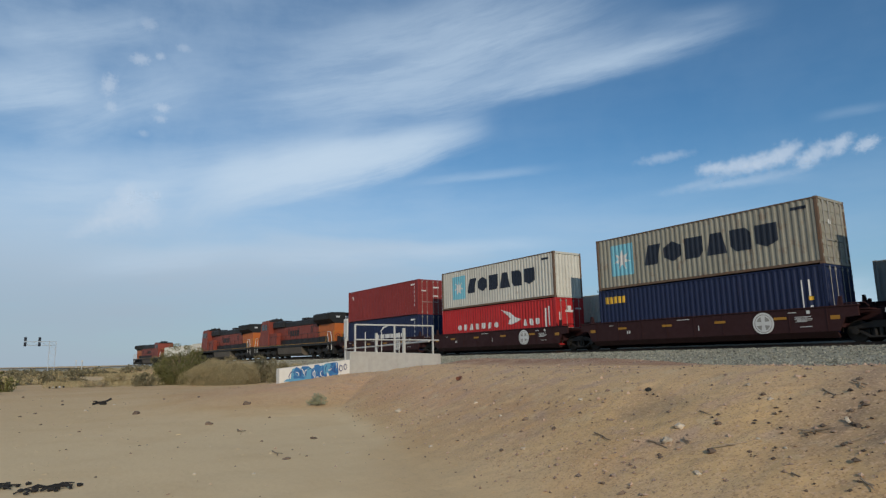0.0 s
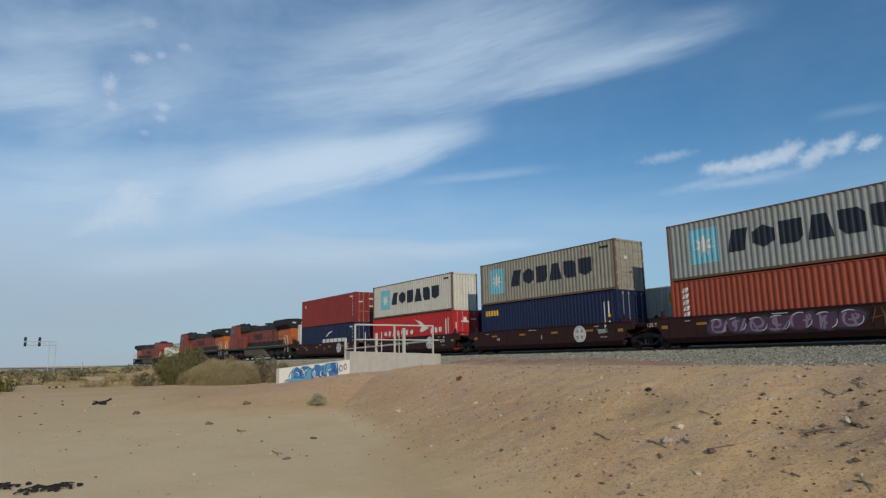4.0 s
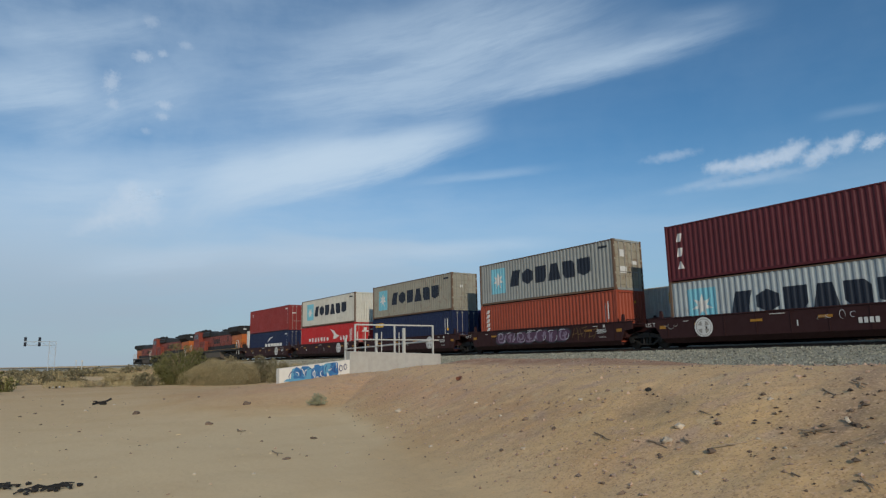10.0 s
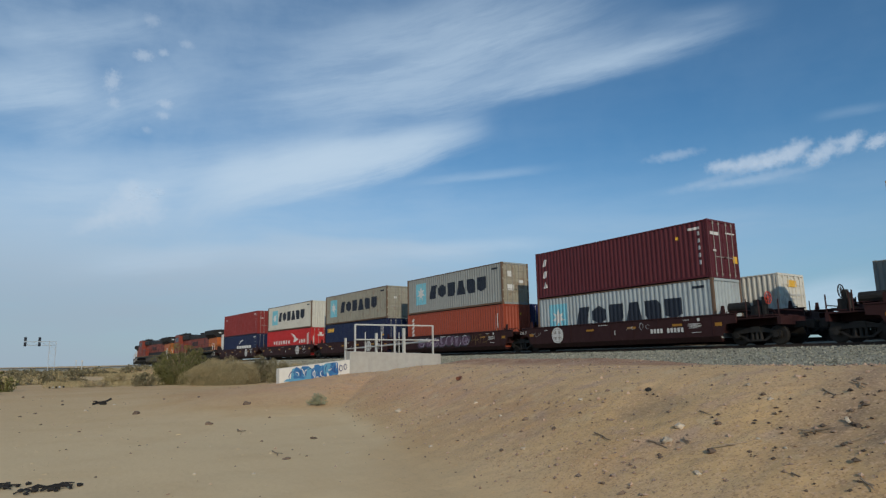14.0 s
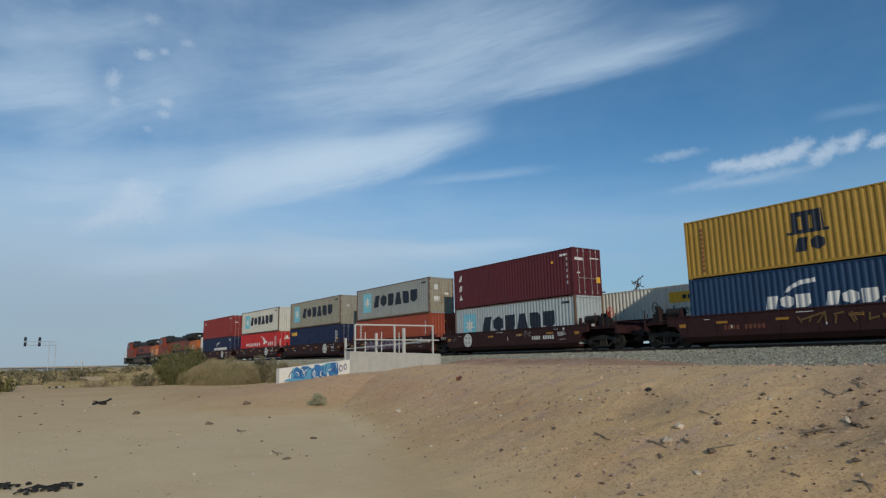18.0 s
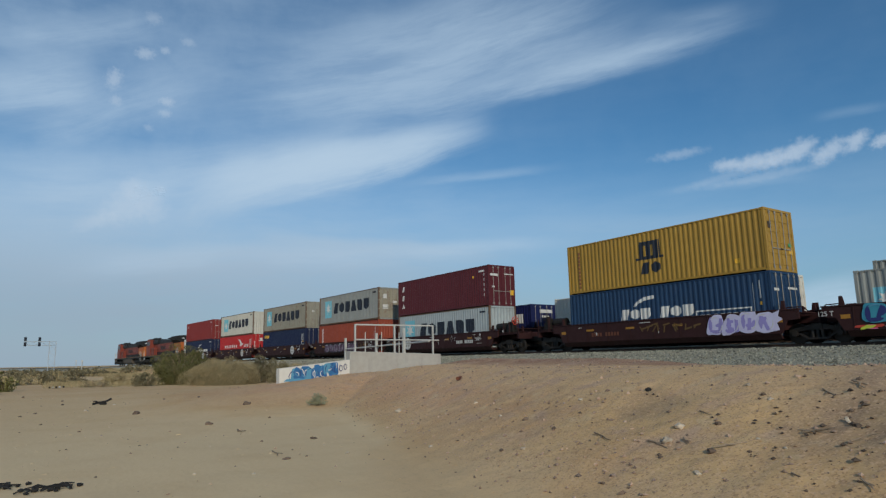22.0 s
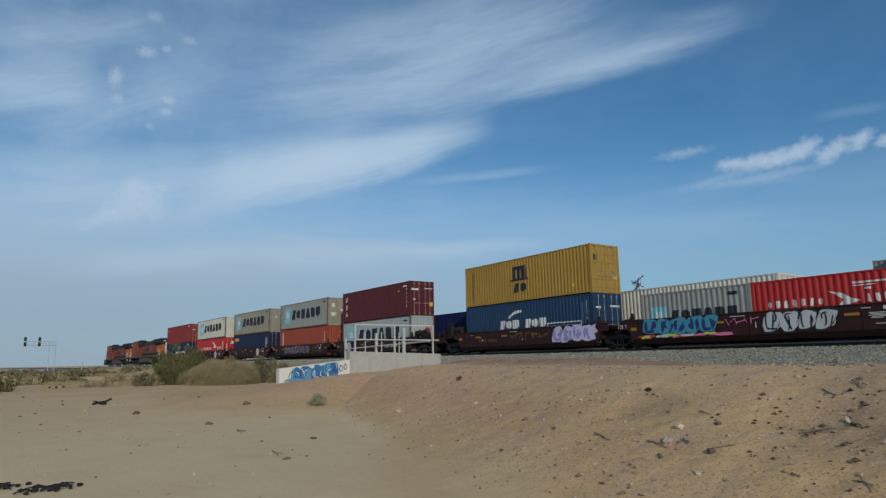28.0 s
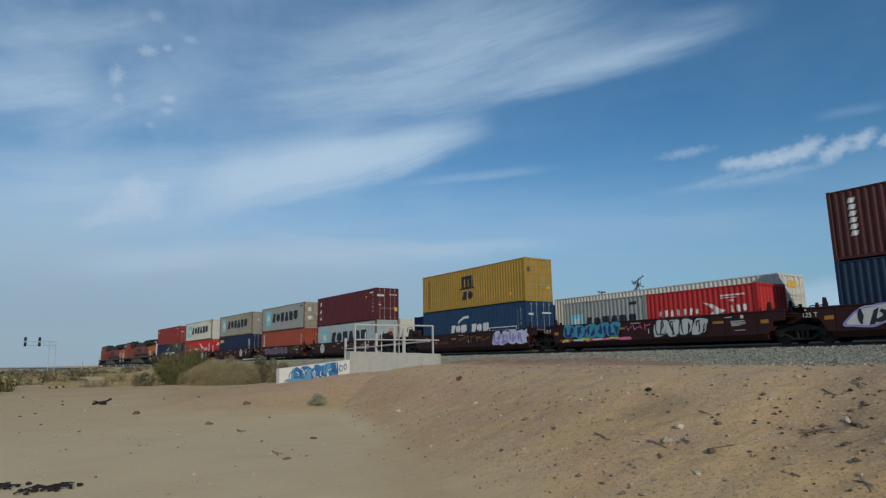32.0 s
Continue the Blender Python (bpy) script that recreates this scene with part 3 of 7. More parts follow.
def ground_z(x, y):
    """Height of the soil: flat desert, a bank that rises to the right, the railway's formation."""
    foot, crest, high = along(BANK_FOOT, x), along(BANK_CREST, x), along(BANK_HIGH, x)
    u = min(1.0, max(0.0, (y - foot) / (crest - foot)))
    bank = high * (0.55 * u + 0.45 * u * u * (3 - 2 * u)) - max(0.0, high - 0.98) * step(crest + 0.6, crest + 6.5, y)
    apron = 1.30 * step(-41.5, -21.5, x) * step(3.0, 14.5, y) * (1 - 0.24 * step(15.5, 21, y)) * step(-17, -25, x)
    bank = max(bank, apron * (1 - 0.08 * step(-30, -26, x)))
    slope = 4 * u * (1 - u)
    q = TRACK_Y + bend(x) - y
    form = (1.0 - fall(x)) * (step(11.0, 6.2, q) if q > 0 else step(-16, -9, q))
    z = max(bank * step(-22, -6, q), form) if q < 12 else max(bank, form)
    z += 0.32 * step(-25, -20.5, x) * step(-5, -12, x) * math.exp(-((y - crest - 3.0) / 1.25) ** 2)
    z += 0.12 * step(-29, -44, x) * step(-75, -58, x) * step(20, 16, y)
    d = math.hypot(x, y)
    near = 1.0 if d < 60 else max(0.0, 1 - (d - 60) / 60)
    n = noise.fractal((x * 0.22, y * 0.22, 1.3), 0.9, 2.1, 4)
    z += (0.03 + 0.02 * slope) * n * (1 if d < 90 else 2)
    if near > 0:
        r = 0.22 + 0.25 * step(-13, -20, x) + 0.78 * (slope if u < 1 else 0.4) * step(-40, -22, x)
        z += 0.024 * near * r * noise.fractal((x * 1.9, y * 1.9, 7.7), 0.8, 2.2, 5)
        z += 0.017 * near * r * noise.fractal((x * 8.5, y * 8.5, 3.1), 0.8, 2.1, 2)
    if d > 120:
        z += 0.5 * noise.noise((x * 0.012, y * 0.012, 0.4)) * min(1, (d - 120) / 200)
    for hx, hy, hr, hd in HOLLOWS:
        e = ((x - hx) ** 2 + (y - hy) ** 2) / (hr * hr)
        if e < 6:
            z -= hd * math.exp(-e)
    return z


HOLLOWS = [(-6.2, 7.97, 0.16, 0.05), (-5.75, 7.35, 0.55, 0.08), (-3.29, 6.87, 0.7, 0.08)]


def spread(lo, hi, fine, lo_end, hi_end, ratio=1.16):
    """Grid lines: even between lo and hi, ever wider out to the ends."""
    mid = [lo + i * fine for i in range(int((hi - lo) / fine) + 1)]
    out, s, v = [], fine, mid[-1]
    while v < hi_end:
        s *= ratio
        v += s
        out.append(v)
    inn, s, v = [], fine, lo
    while v > lo_end:
        s *= ratio
        v -= s
        inn.append(v)
    return inn[::-1] + mid + out


def grid_mesh(name, xs, ys, height):
    nx, ny = len(xs), len(ys)
    verts = [(x, y, height(x, y)) for y in ys for x in xs]
    faces = [(j * nx + i, j * nx + i + 1, (j + 1) * nx + i + 1, (j + 1) * nx + i) for j in range(ny - 1) for i in range(nx - 1)]
    me = bpy.data.meshes.new(name)
    me.from_pydata(verts, [], faces)
    me.polygons.foreach_set("use_smooth", [True] * len(faces))
    return me


def ground():
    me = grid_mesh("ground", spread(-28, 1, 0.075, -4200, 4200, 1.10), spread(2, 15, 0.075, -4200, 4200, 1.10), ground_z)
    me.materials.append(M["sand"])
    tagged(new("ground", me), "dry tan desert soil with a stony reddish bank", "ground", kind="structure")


ground()


def sweep(name, profile, xs, mat, closed=False, y=TRACK_Y):
    """A cross-section, as sideways offset and height, drawn along the bend of the track."""
    n = len(profile)
    verts, faces = [], []
    for x in xs:
        a = radians(bend_angle(x))
        for dy, z in profile:
            verts.append((x - dy * math.sin(a), y + bend(x) + dy * math.cos(a), z - fall(x) + (far_rise(x) - RAIL2_Z + RAIL_Z if dy + y > 31.5 else 0)))
    m = n if closed else n - 1
    for i in range(len(xs) - 1):
        for j in range(m):
            faces.append((i * n + j, (i + 1) * n + j, (i + 1) * n + (j + 1) % n, i * n + (j + 1) % n))
    me = bpy.data.meshes.new(name)
    me.from_pydata(verts, [], faces)
    me.materials.append(mat)
    return me


def railway():
    xs = [30 - 5 * i for i in range(90)]
    bed = new("ballast_bed", sweep("ballast_bed", [(-6.9, 1.02), (-5.2, 1.40), (-3.3, 1.74), (-1.9, 1.77), (1.8, 1.78), (3.0, 2.06), (6.7, 2.09), (8.4, 1.8), (11.5, 0.9)], xs, M["ballast"]))
    tagged(bed, "bed of grey crushed rock under two railway tracks", "ballast", kind="structure")
    for yc, z, who in ((TRACK_Y, RAIL_Z, "near"), (TRACK2_Y, RAIL2_Z, "far")):
        t = thing("railway_track", "rusty steel rails on dark wooden sleepers", "track", "tracks", "structure")
        for s in (-0.76, 0.76):
            prof = [(s - 0.07, z - 0.17), (s - 0.07, z - 0.15), (s - 0.012, z - 0.13), (s - 0.012, z - 0.04), (s - 0.036, z - 0.03), (s - 0.036, z),
                    (s + 0.036, z), (s + 0.036, z - 0.03), (s + 0.012, z - 0.04), (s + 0.012, z - 0.13), (s + 0.07, z - 0.15), (s + 0.07, z - 0.17)]
            ob = new("rail", sweep("rail", prof, xs, M["rail_steel"], True, yc))
            ob.parent = t
        bm = boxes((-0.115, 0.115, -1.3, 1.3, -0.37, -0.171), bevel=0.015)
        me = to_mesh(bm, "sleeper", M["wood"])
        for i in range(130):
            x = 4 - 0.55 * i
            shared("sleeper", me, t, on_track(x, z, yc))


railway()


def rock_shapes(count, seed):
    """A few low, angular stones of unit size, as vertices and triangles."""
    rnd = np.random.RandomState(seed)
    base = np.array([(1, 0, 0), (-1, 0, 0), (0, 1, 0), (0, -1, 0), (0, 0, 1), (0, 0, -1)], float)
    tris = np.array([(0, 2, 4), (2, 1, 4), (1, 3, 4), (3, 0, 4), (2, 0, 5), (1, 2, 5), (3, 1, 5), (0, 3, 5)])
    return [base * rnd.uniform(0.55, 1.2, (6, 1)) + rnd.uniform(-0.25, 0.25, (6, 3)) for _ in range(count)], tris


def scatter(name, places, sizes, mat, seed, flat=0.7):
    """Many loose stones as one mesh."""
    shapes, tris = rock_shapes(12, seed)
    rnd = np.random.RandomState(seed + 1)
    verts, faces = [], []
    for i, (p, s) in enumerate(zip(places, sizes)):
        a = rnd.uniform(0, 6.28)
        v = shapes[rnd.randint(12)] * (s, s * rnd.uniform(0.6, 1), s * flat)
        c, d = math.cos(a), math.sin(a)
        v = np.column_stack((v[:, 0] * c - v[:, 1] * d, v[:, 0] * d + v[:, 1] * c, v[:, 2])) + p
        verts.append(v)
        faces.append(tris + 6 * i)
    me = bpy.data.meshes.new(name)
    me.from_pydata(np.concatenate(verts).tolist(), [], np.concatenate(faces).tolist())
    me.materials.append(mat)
    return new(name, me)


def loose_stones():
    rnd = np.random.RandomState(5)
    pl, sz = [], []
    for _ in range(42000):
        x = 3 - 78 * rnd.uniform() ** 1.25
        dy = rnd.uniform(-7.3, -2.6)
        prof = np.interp(dy, [-7.4, -6.9, -5.2, -3.3, -1.9], [1.0, 1.02, 1.40, 1.74, 1.77])
        pl.append((x, TRACK_Y + bend(x) + dy, prof - fall(x) + rnd.uniform(-0.01, 0.035)))
        sz.append(rnd.uniform(0.022, 0.058))
    tagged(scatter("ballast_stones", pl, sz, M["ballast"], 11, 0.85), "loose grey crushed rock of the ballast shoulder", "ballast", kind="stuff")
    pl, sz = [], []
    for _ in range(36000):
        x = -1 - 46 * rnd.uniform() ** 1.3
        y = rnd.uniform(0.2, 15)
        w = 0.08 if y < along(BANK_FOOT, x) + 0.2 else (0.95 * step(-40, -22, x) + 0.05)
        if rnd.uniform() > w or noise.noise((x * 0.5, y * 0.5, 2)) < rnd.uniform(-0.5, 0.35):
            continue
        s = 0.006 + 0.036 * rnd.uniform() ** 4
        pl.append((x, y, ground_z(x, y) + s * 0.2))
        sz.append(s)
    tagged(scatter("desert_pebbles", pl, sz, M["stone"], 21), "small tan and grey pebbles strewn over the bank", "pebbles", kind="stuff")


loose_stones()

# ---- shipping containers ----
PITCH, DEPTH = 0.278, 0.036


def wave(x):
    """Depth of the corrugation at x: outer flat, slope, inner flat, slope."""
    u = (x / PITCH) % 1.0
    if u < 0.28:
        return 0.0
    if u < 0.5:
        return DEPTH * (u - 0.28) / 0.22
    if u < 0.78:
        return DEPTH
    return DEPTH * (1 - u) / 0.22


def wave_stops(x0, x1, extra=0.0):
    s = {x0, x1}
    k = math.floor(x0 / PITCH)
    while k * PITCH < x1:
        for u in (0, 0.28, 0.5, 0.78):
            v = (k + u) * PITCH
            if x0 < v < x1:
                s.add(v)
        k += 1
    if extra:
        v = x0 + extra
        while v < x1:
            s.add(v)
            v += extra
    return sorted(s)


def corrugated(x0, x1, z0, z1, place):
    """A corrugated sheet; place(x, depth, z) gives the point."""
    bm = bmesh.new()
    last = None
    for x in wave_stops(x0, x1):
        pair = [bm.verts.new(place(x, wave(x), z)) for z in (z0, z1)]
        if last:
            bm.faces.new((last[0], pair[0], pair[1], last[1]))
        last = pair
    return bm


def marking(x0, x1, spans, place, fine=0.06, lift=0.005):
    """Paint laid over a corrugated sheet: spans(x) gives the painted heights at x."""
    bm = bmesh.new()
    st = wave_stops(x0, x1, fine)
    for a, b in zip(st, st[1:]):
        if b - a < 1e-4:
            continue
        e = (b - a) * 0.02
        at_a, at_b = spans(a + e), spans(b - e)
        if len(at_a) != len(at_b):
            at_a = at_b = spans((a + b) / 2)
        for (lo, hi), (lo2, hi2) in zip(at_a, at_b):
            if max(hi - lo, hi2 - lo2) < 0.004:
                continue
            bm.faces.new([bm.verts.new(place(x, wave(x) - lift, z)) for x, z in ((a, lo), (b, lo2), (b, hi2), (a, hi))])
    bmesh.ops.remove_doubles(bm, verts=bm.verts[:], dist=0.012)
    return bm


def poly_spans(polys):
    """Heights inside any of some closed outlines in x and z."""
    def f(x):
        out = []
        for poly in polys:
            hits = []
            for (ax, az), (bx, bz) in zip(poly, poly[1:] + poly[:1]):
                if (ax <= x) != (bx <= x):
                    hits.append(az + (bz - az) * (x - ax) / (bx - ax))
            hits.sort()
            out += list(zip(hits[::2], hits[1::2]))
        return out
    return f


def star_outline(cx, cz, r, points=7):
    out = []
    for i in range(points * 2):
        q = r if i % 2 == 0 else r * 0.4
        a = math.pi * i / points
        out.append((cx + q * math.sin(a), cz + q * math.cos(a)))
    return out


PLAIN = (((0, 0), (0.22, 1), (1, 1), (0.78, 0)),
         ((0, 0.25), (0, 0.75), (0.5, 1), (1, 0.75), (1, 0.25), (0.5, 0)),
         ((0, 0), (0, 1), (1, 1), (1, 0.25), (0.75, 0)),
         ((0, 0), (0.2, 1), (0.8, 1), (1, 0)),
         ((0.25, 0), (0, 0.25), (0, 1), (0.75, 1), (1, 0.75), (1, 0)),
         ((0, 0.2), (0, 1), (1, 1), (1, 0.2), (0.5, 0)))


def block_shapes(x0, x1, z0, z1, count, gap=0.2, notch=True, start=0):
    """A row of plain cut shapes where a trade name stands, none of them a letter."""
    out = []
    w = (x1 - x0) / count
    for i in range(count):
        a, m = x0 + i * w, w * (1 - gap)
        if notch:
            out.append([(a + u * m, z0 + v * (z1 - z0)) for u, v in PLAIN[(i + start) % 6]])
        else:
            out.append([(a, z0), (a, z1), (a + m, z1), (a + m, z0)])
    return out


CASTING = {}


def casting_mesh(mat):
    if mat.name not in CASTING:
        CASTING[mat.name] = to_mesh(boxes((-0.089, 0.089, -0.081, 0.081, -0.059, 0.059), bevel=0.012), "corner_casting", mat)
    return CASTING[mat.name]


def shipping_container(length, height, mat, label, doors=True, group="containers of the train", width=2.438, marks=(), end_marks=(), post_mat=None, door_mat=None):
    """A box container; its near side faces -y and its rear end +x. marks: (name, material, x0, x1, spans, label)."""
    mt = M[mat]
    pm = M[post_mat] if post_mat else mt
    rod_mat = mt if mat in ("cream", "beige_grey", "pale_grey_tan") else M["dull_rod"]
    dm = M[door_mat] if door_mat else mt
    rod_mat = M["dull_rod"] if door_mat else rod_mat
    c = thing("shipping_container", label, "container", group)
    L, W, H = length / 2, width / 2, height
    for sx in (-1, 1):
        for sy in (-1, 1):
            a, b = sorted((sx * L, sx * (L - 0.14)))
            u, v = sorted((sy * W, sy * (W - 0.12)))
            part("corner_post", boxes((a, b, u, v, 0.118, H - 0.118), bevel=0.012), pm, c)
            for z in (0.059, H - 0.059):
                shared("corner_casting", casting_mesh(pm), c, pose(sx * (L - 0.089), sy * (W - 0.081), z))
    for sy in (-1, 1):
        u, v = sorted((sy * (W - 0.008), sy * (W - 0.07)))
        part("top_rail", boxes((-L + 0.178, L - 0.178, u, v, H - 0.075, H - 0.02)), pm, c)
        part("bottom_rail", boxes((-L + 0.178, L - 0.178, u, v, 0.05, 0.165)), pm if post_mat == "rust_post" else mt, c)
        y = W - 0.016
        side = part("side_panel", corrugated(-L + 0.14, L - 0.14, 0.165, H - 0.075, lambda x, d, z: (x, sy * (y - d), z)), mt, c)
        if sy < 0:
            for i, (name, m, x0, x1, spans, lb) in enumerate(marks):
                for q in spans:
                    f = poly_spans([q])
                    qx = [v[0] for v in q]
                    part(name, marking(min(qx) - L, max(qx) - L, lambda x: f(x + L), lambda x, d, z: (x, -(y - d), z), lift=0.004 + 0.004 * i), M[m], side, lb)
    part("roof_panel", boxes((-L + 0.06, L - 0.06, -W + 0.06, W - 0.06, H - 0.045, H - 0.02)), mt, c)
    part("floor_panel", boxes((-L + 0.06, L - 0.06, -W + 0.06, W - 0.06, 0.10, 0.15)), M["wood"], c)
    part("header", boxes((-L, -L + 0.1, -W + 0.162, W - 0.162, H - 0.13, H - 0.01)), mt, c)
    part("sill", boxes((-L, -L + 0.1, -W + 0.162, W - 0.162, 0.01, 0.16)), mt, c)
    part("front_panel", corrugated(-W + 0.12, W - 0.12, 0.16, H - 0.13, lambda x, d, z: (-L + 0.03 + d, x, z)), mt, c)
    if doors:
        part("door_header", boxes((L - 0.1, L, -W + 0.162, W - 0.162, H - 0.12, H - 0.01)), mt, c)
        part("door_sill", boxes((L - 0.1, L, -W + 0.162, W - 0.162, 0.01, 0.14)), mt, c)
        for sy in (-1, 1):
            u, v = sorted((sy * 0.012, sy * (W - 0.125)))
            bm = boxes((L - 0.07, L - 0.035, u, v, 0.15, H - 0.13))
            n = 5
            hh = (H - 0.40) / n
            for i in range(n):
                z = 0.20 + i * hh
                box(bm, L - 0.036, L - 0.012, u + 0.05, v - 0.05, z + 0.10, z + hh - 0.06, bevel=0.01)
            door = part("door", bm, dm, c)
            for k in (0.28, 0.72):
                yk = u + k * (v - u)
                part("lock_rod", tubes([((L + 0.006, yk, 0.06), (L + 0.006, yk, H - 0.06))], 0.019), rod_mat, door, "locking bar")
                for zb in (0.19, H - 0.19):
                    part("lock_bracket", boxes((L - 0.012, L + 0.03, yk - 0.05, yk + 0.05, zb - 0.05, zb + 0.05)), rod_mat, door)
                bm = boxes((L, L + 0.035, min(yk, yk - sy * 0.42), max(yk, yk - sy * 0.42), 1.02, 1.06))
                part("lock_handle", bm, rod_mat, door)
            for z in (0.35, 0.95, 1.75, H - 0.4):
                a, b = sorted((sy * (W - 0.16), sy * (W - 0.02)))
                part("hinge", boxes((L - 0.03, L + 0.012, a, b, z - 0.06, z + 0.06)), dm, door)
    else:
        part("header", boxes((L - 0.1, L, -W + 0.162, W - 0.162, H - 0.13, H - 0.01)), mt, c)
        part("sill", boxes((L - 0.1, L, -W + 0.162, W - 0.162, 0.01, 0.16)), mt, c)
        part("rear_panel", corrugated(-W + 0.12, W - 0.12, 0.16, H - 0.13, lambda x, d, z: (L - 0.03 - d, x, z)), mt, c)
    for name, m, y0, y1, z0, z1 in end_marks:
        part(name, boxes((L - 0.004, L + 0.009, y0 - W, y1 - W, z0, z1)), M[m], c)
    return c


def star_marks(H, letter="ink", low=False, x0=1.0):
    """The light blue square with a white star, and the row of dark blocks beside it."""
    zc = H * 0.545
    s = 0.78 if not low else 0.72
    cx = x0 + 0.78
    return [
        ("badge", "sky_blue", cx - s, cx + s, [[(cx - s, zc - s * 1.1), (cx - s, zc + s * 1.1), (cx + s, zc + s * 1.1), (cx + s, zc - s * 1.1)]], "light blue square badge"),
        ("star", "white", cx - 0.62, cx + 0.62, [star_outline(cx, zc, 0.60)], "white seven-pointed star"),
        ("wordmark", letter, 3.28, 10.5, block_shapes(3.28, 10.6, zc - 0.52, zc + 0.52, 6, 0.16), "dark painted block"),
    ]


def data_marks(H, L, mat="white", extra=True):
    """Small white lines of data near the rear end, drawn as bars."""
    rows = [[(L - 1.15, H - 0.45), (L - 1.15, H - 0.32), (L - 0.45, H - 0.32), (L - 0.45, H - 0.45)]]
    if extra:
        for i in range(5):
            z = H - 0.75 - 0.36 * i
            rows.append([(L - 0.62, z), (L - 0.62, z + 0.2), (L - 0.48, z + 0.2), (L - 0.48, z)])
    return ("data_bar", mat, L - 1.2, L - 0.4, rows, "small white data bar")


def bar(name, mat, rects, label=""):
    polys = [[(a, c), (a, d), (b, d), (b, c)] for a, b, c, d in rects]
    return (name, mat, min(r[0] for r in rects), max(r[1] for r in rects), polys, label)


def polymark(name, mat, polys, label=""):
    xs = [x for q in polys for x, z in q]
    return (name, mat, min(xs), max(xs), polys, label)


OFF = {"s1": -31.383, "s2": -15.76, "s3": -0.08, "s4": 15.52, "s5": 31.106, "s6": 50.966, "s7": 66.44, "s8": 81.903}
START = -24.50
HC, LOW, L40, L20 = 2.896, 2.438, 12.192, 6.058
BASE = 0.36


def centre(key, length=L40):
    return OFF[key] + START + length / 2


def containers():
    # first well: red over navy
    roll(shipping_container(L40, HC, "navy", "navy blue container with small white marks, in a well car", True, marks=[
        polymark("swoosh", "white", [[(6.0, 1.75), (6.5, 2.15), (7.4, 2.3), (7.4, 2.2), (6.6, 2.0), (6.15, 1.72)]], "white curved stroke"),
        polymark("wordmark", "white", block_shapes(5.2, 10.4, 1.15, 1.5, 6, notch=False), "white painted block"), data_marks(HC, L40)]), centre("s1"), BASE)
    roll(shipping_container(L40, HC, "red", "dull red container stacked on a navy one", True, marks=[
        bar("emblem", "white", [(0.7, 1.0, 2.25, 2.4), (0.75, 1.15, 2.1, 2.2)], "small white emblem"), data_marks(HC, L40)],
        end_marks=[("data_plate", "white", 0.35, 0.8, 1.9, 2.0), ("data_plate", "white", 1.5, 2.1, 2.2, 2.32), ("data_plate", "white", 1.5, 2.0, 1.5, 1.6)]), centre("s1"), BASE + HC)
    # second: off-white over bright red
    bird = [[(6.9, 2.5), (7.9, 2.25), (8.4, 1.9), (9.0, 1.75), (8.6, 1.6), (8.0, 1.45), (7.6, 1.5), (7.9, 1.85), (7.5, 2.15)]]
    roll(shipping_container(L40, HC, "bright_red", "bright red container with white emblem, in a well car", True, marks=[
        polymark("wordmark", "white", block_shapes(2.0, 6.9, 1.3, 1.72, 7, 0.42, True, 1), "white painted block"),
        polymark("wordmark", "white", block_shapes(9.2, 10.9, 1.3, 1.72, 3, 0.42, True, 3), "white painted block"),
        polymark("emblem", "white", bird, "white swallow-tailed emblem"),
        bar("data_bar", "white", [(11.2, 11.35, 1.0, 2.3), (11.5, 11.62, 1.2, 2.4)], "white data bar")],
        end_marks=[("emblem", "white", 0.8, 1.5, 2.0, 2.14), ("emblem", "white", 1.0, 1.3, 2.14, 2.4), ("data_plate", "white", 0.25, 0.33, 0.9, 2.0), ("data_plate", "white", 1.7, 2.2, 2.2, 2.3)]), centre("s2"), BASE)
    roll(shipping_container(L40, HC, "pale_grey_white", "off-white container with rust stains and star badge", False, marks=star_marks(HC, x0=1.4) + [data_marks(HC, L40, "ink", False)], post_mat="rust_post"), centre("s2"), BASE + HC)
    # third: weathered beige over navy
    roll(shipping_container(L40, HC, "navy", "navy blue container with yellow word shapes, in a well car", True, marks=[
        polymark("wordmark", "reflector", block_shapes(0.42, 1.85, 2.13, 2.5, 5, notch=False), "yellow painted block"),
        bar("data_bar", "white", [(11.15, 11.2, 0.8, 2.3), (11.45, 11.52, 1.6, 2.3), (11.45, 11.55, 1.0, 1.2)], "white data bar"),
        bar("sticker", "reflector", [(11.42, 11.62, 1.42, 1.58), (11.42, 11.62, 0.86, 0.98)], "yellow warning sticker")]), centre("s3"), BASE)
    roll(shipping_container(L40, HC, "pale_grey_tan", "weathered beige container streaked with rust, star badge", True, marks=star_marks(HC) + [data_marks(HC, L40, "ink", False)],
        end_marks=[("data_plate", "white", 0.75, 1.0, 1.75, 1.95)], post_mat="rust_post", door_mat="pale_grey_tan"), centre("s3"), BASE + HC)
    # fourth: grey over orange red
    roll(shipping_container(L40, HC, "orange_red", "orange-red container with white word shapes, in a well car", False, marks=[
        polymark("wordmark", "white", [q for i in range(6) for q in block_shapes(0.62, 0.98, 2.3 - 0.3 * i, 2.54 - 0.3 * i, 1, 0.0)], "white painted block"),
        bar("data_bar", "white", [(11.3, 11.36, 1.0, 2.2), (11.5, 11.56, 1.3, 2.3)], "white data bar"),
        bar("sticker", "reflector", [(11.42, 11.55, 1.0, 1.14)], "yellow sticker")],
        end_marks=[("data_plate", "reflector", 1.5, 1.62, 2.2, 2.32)]), centre("s4"), BASE)
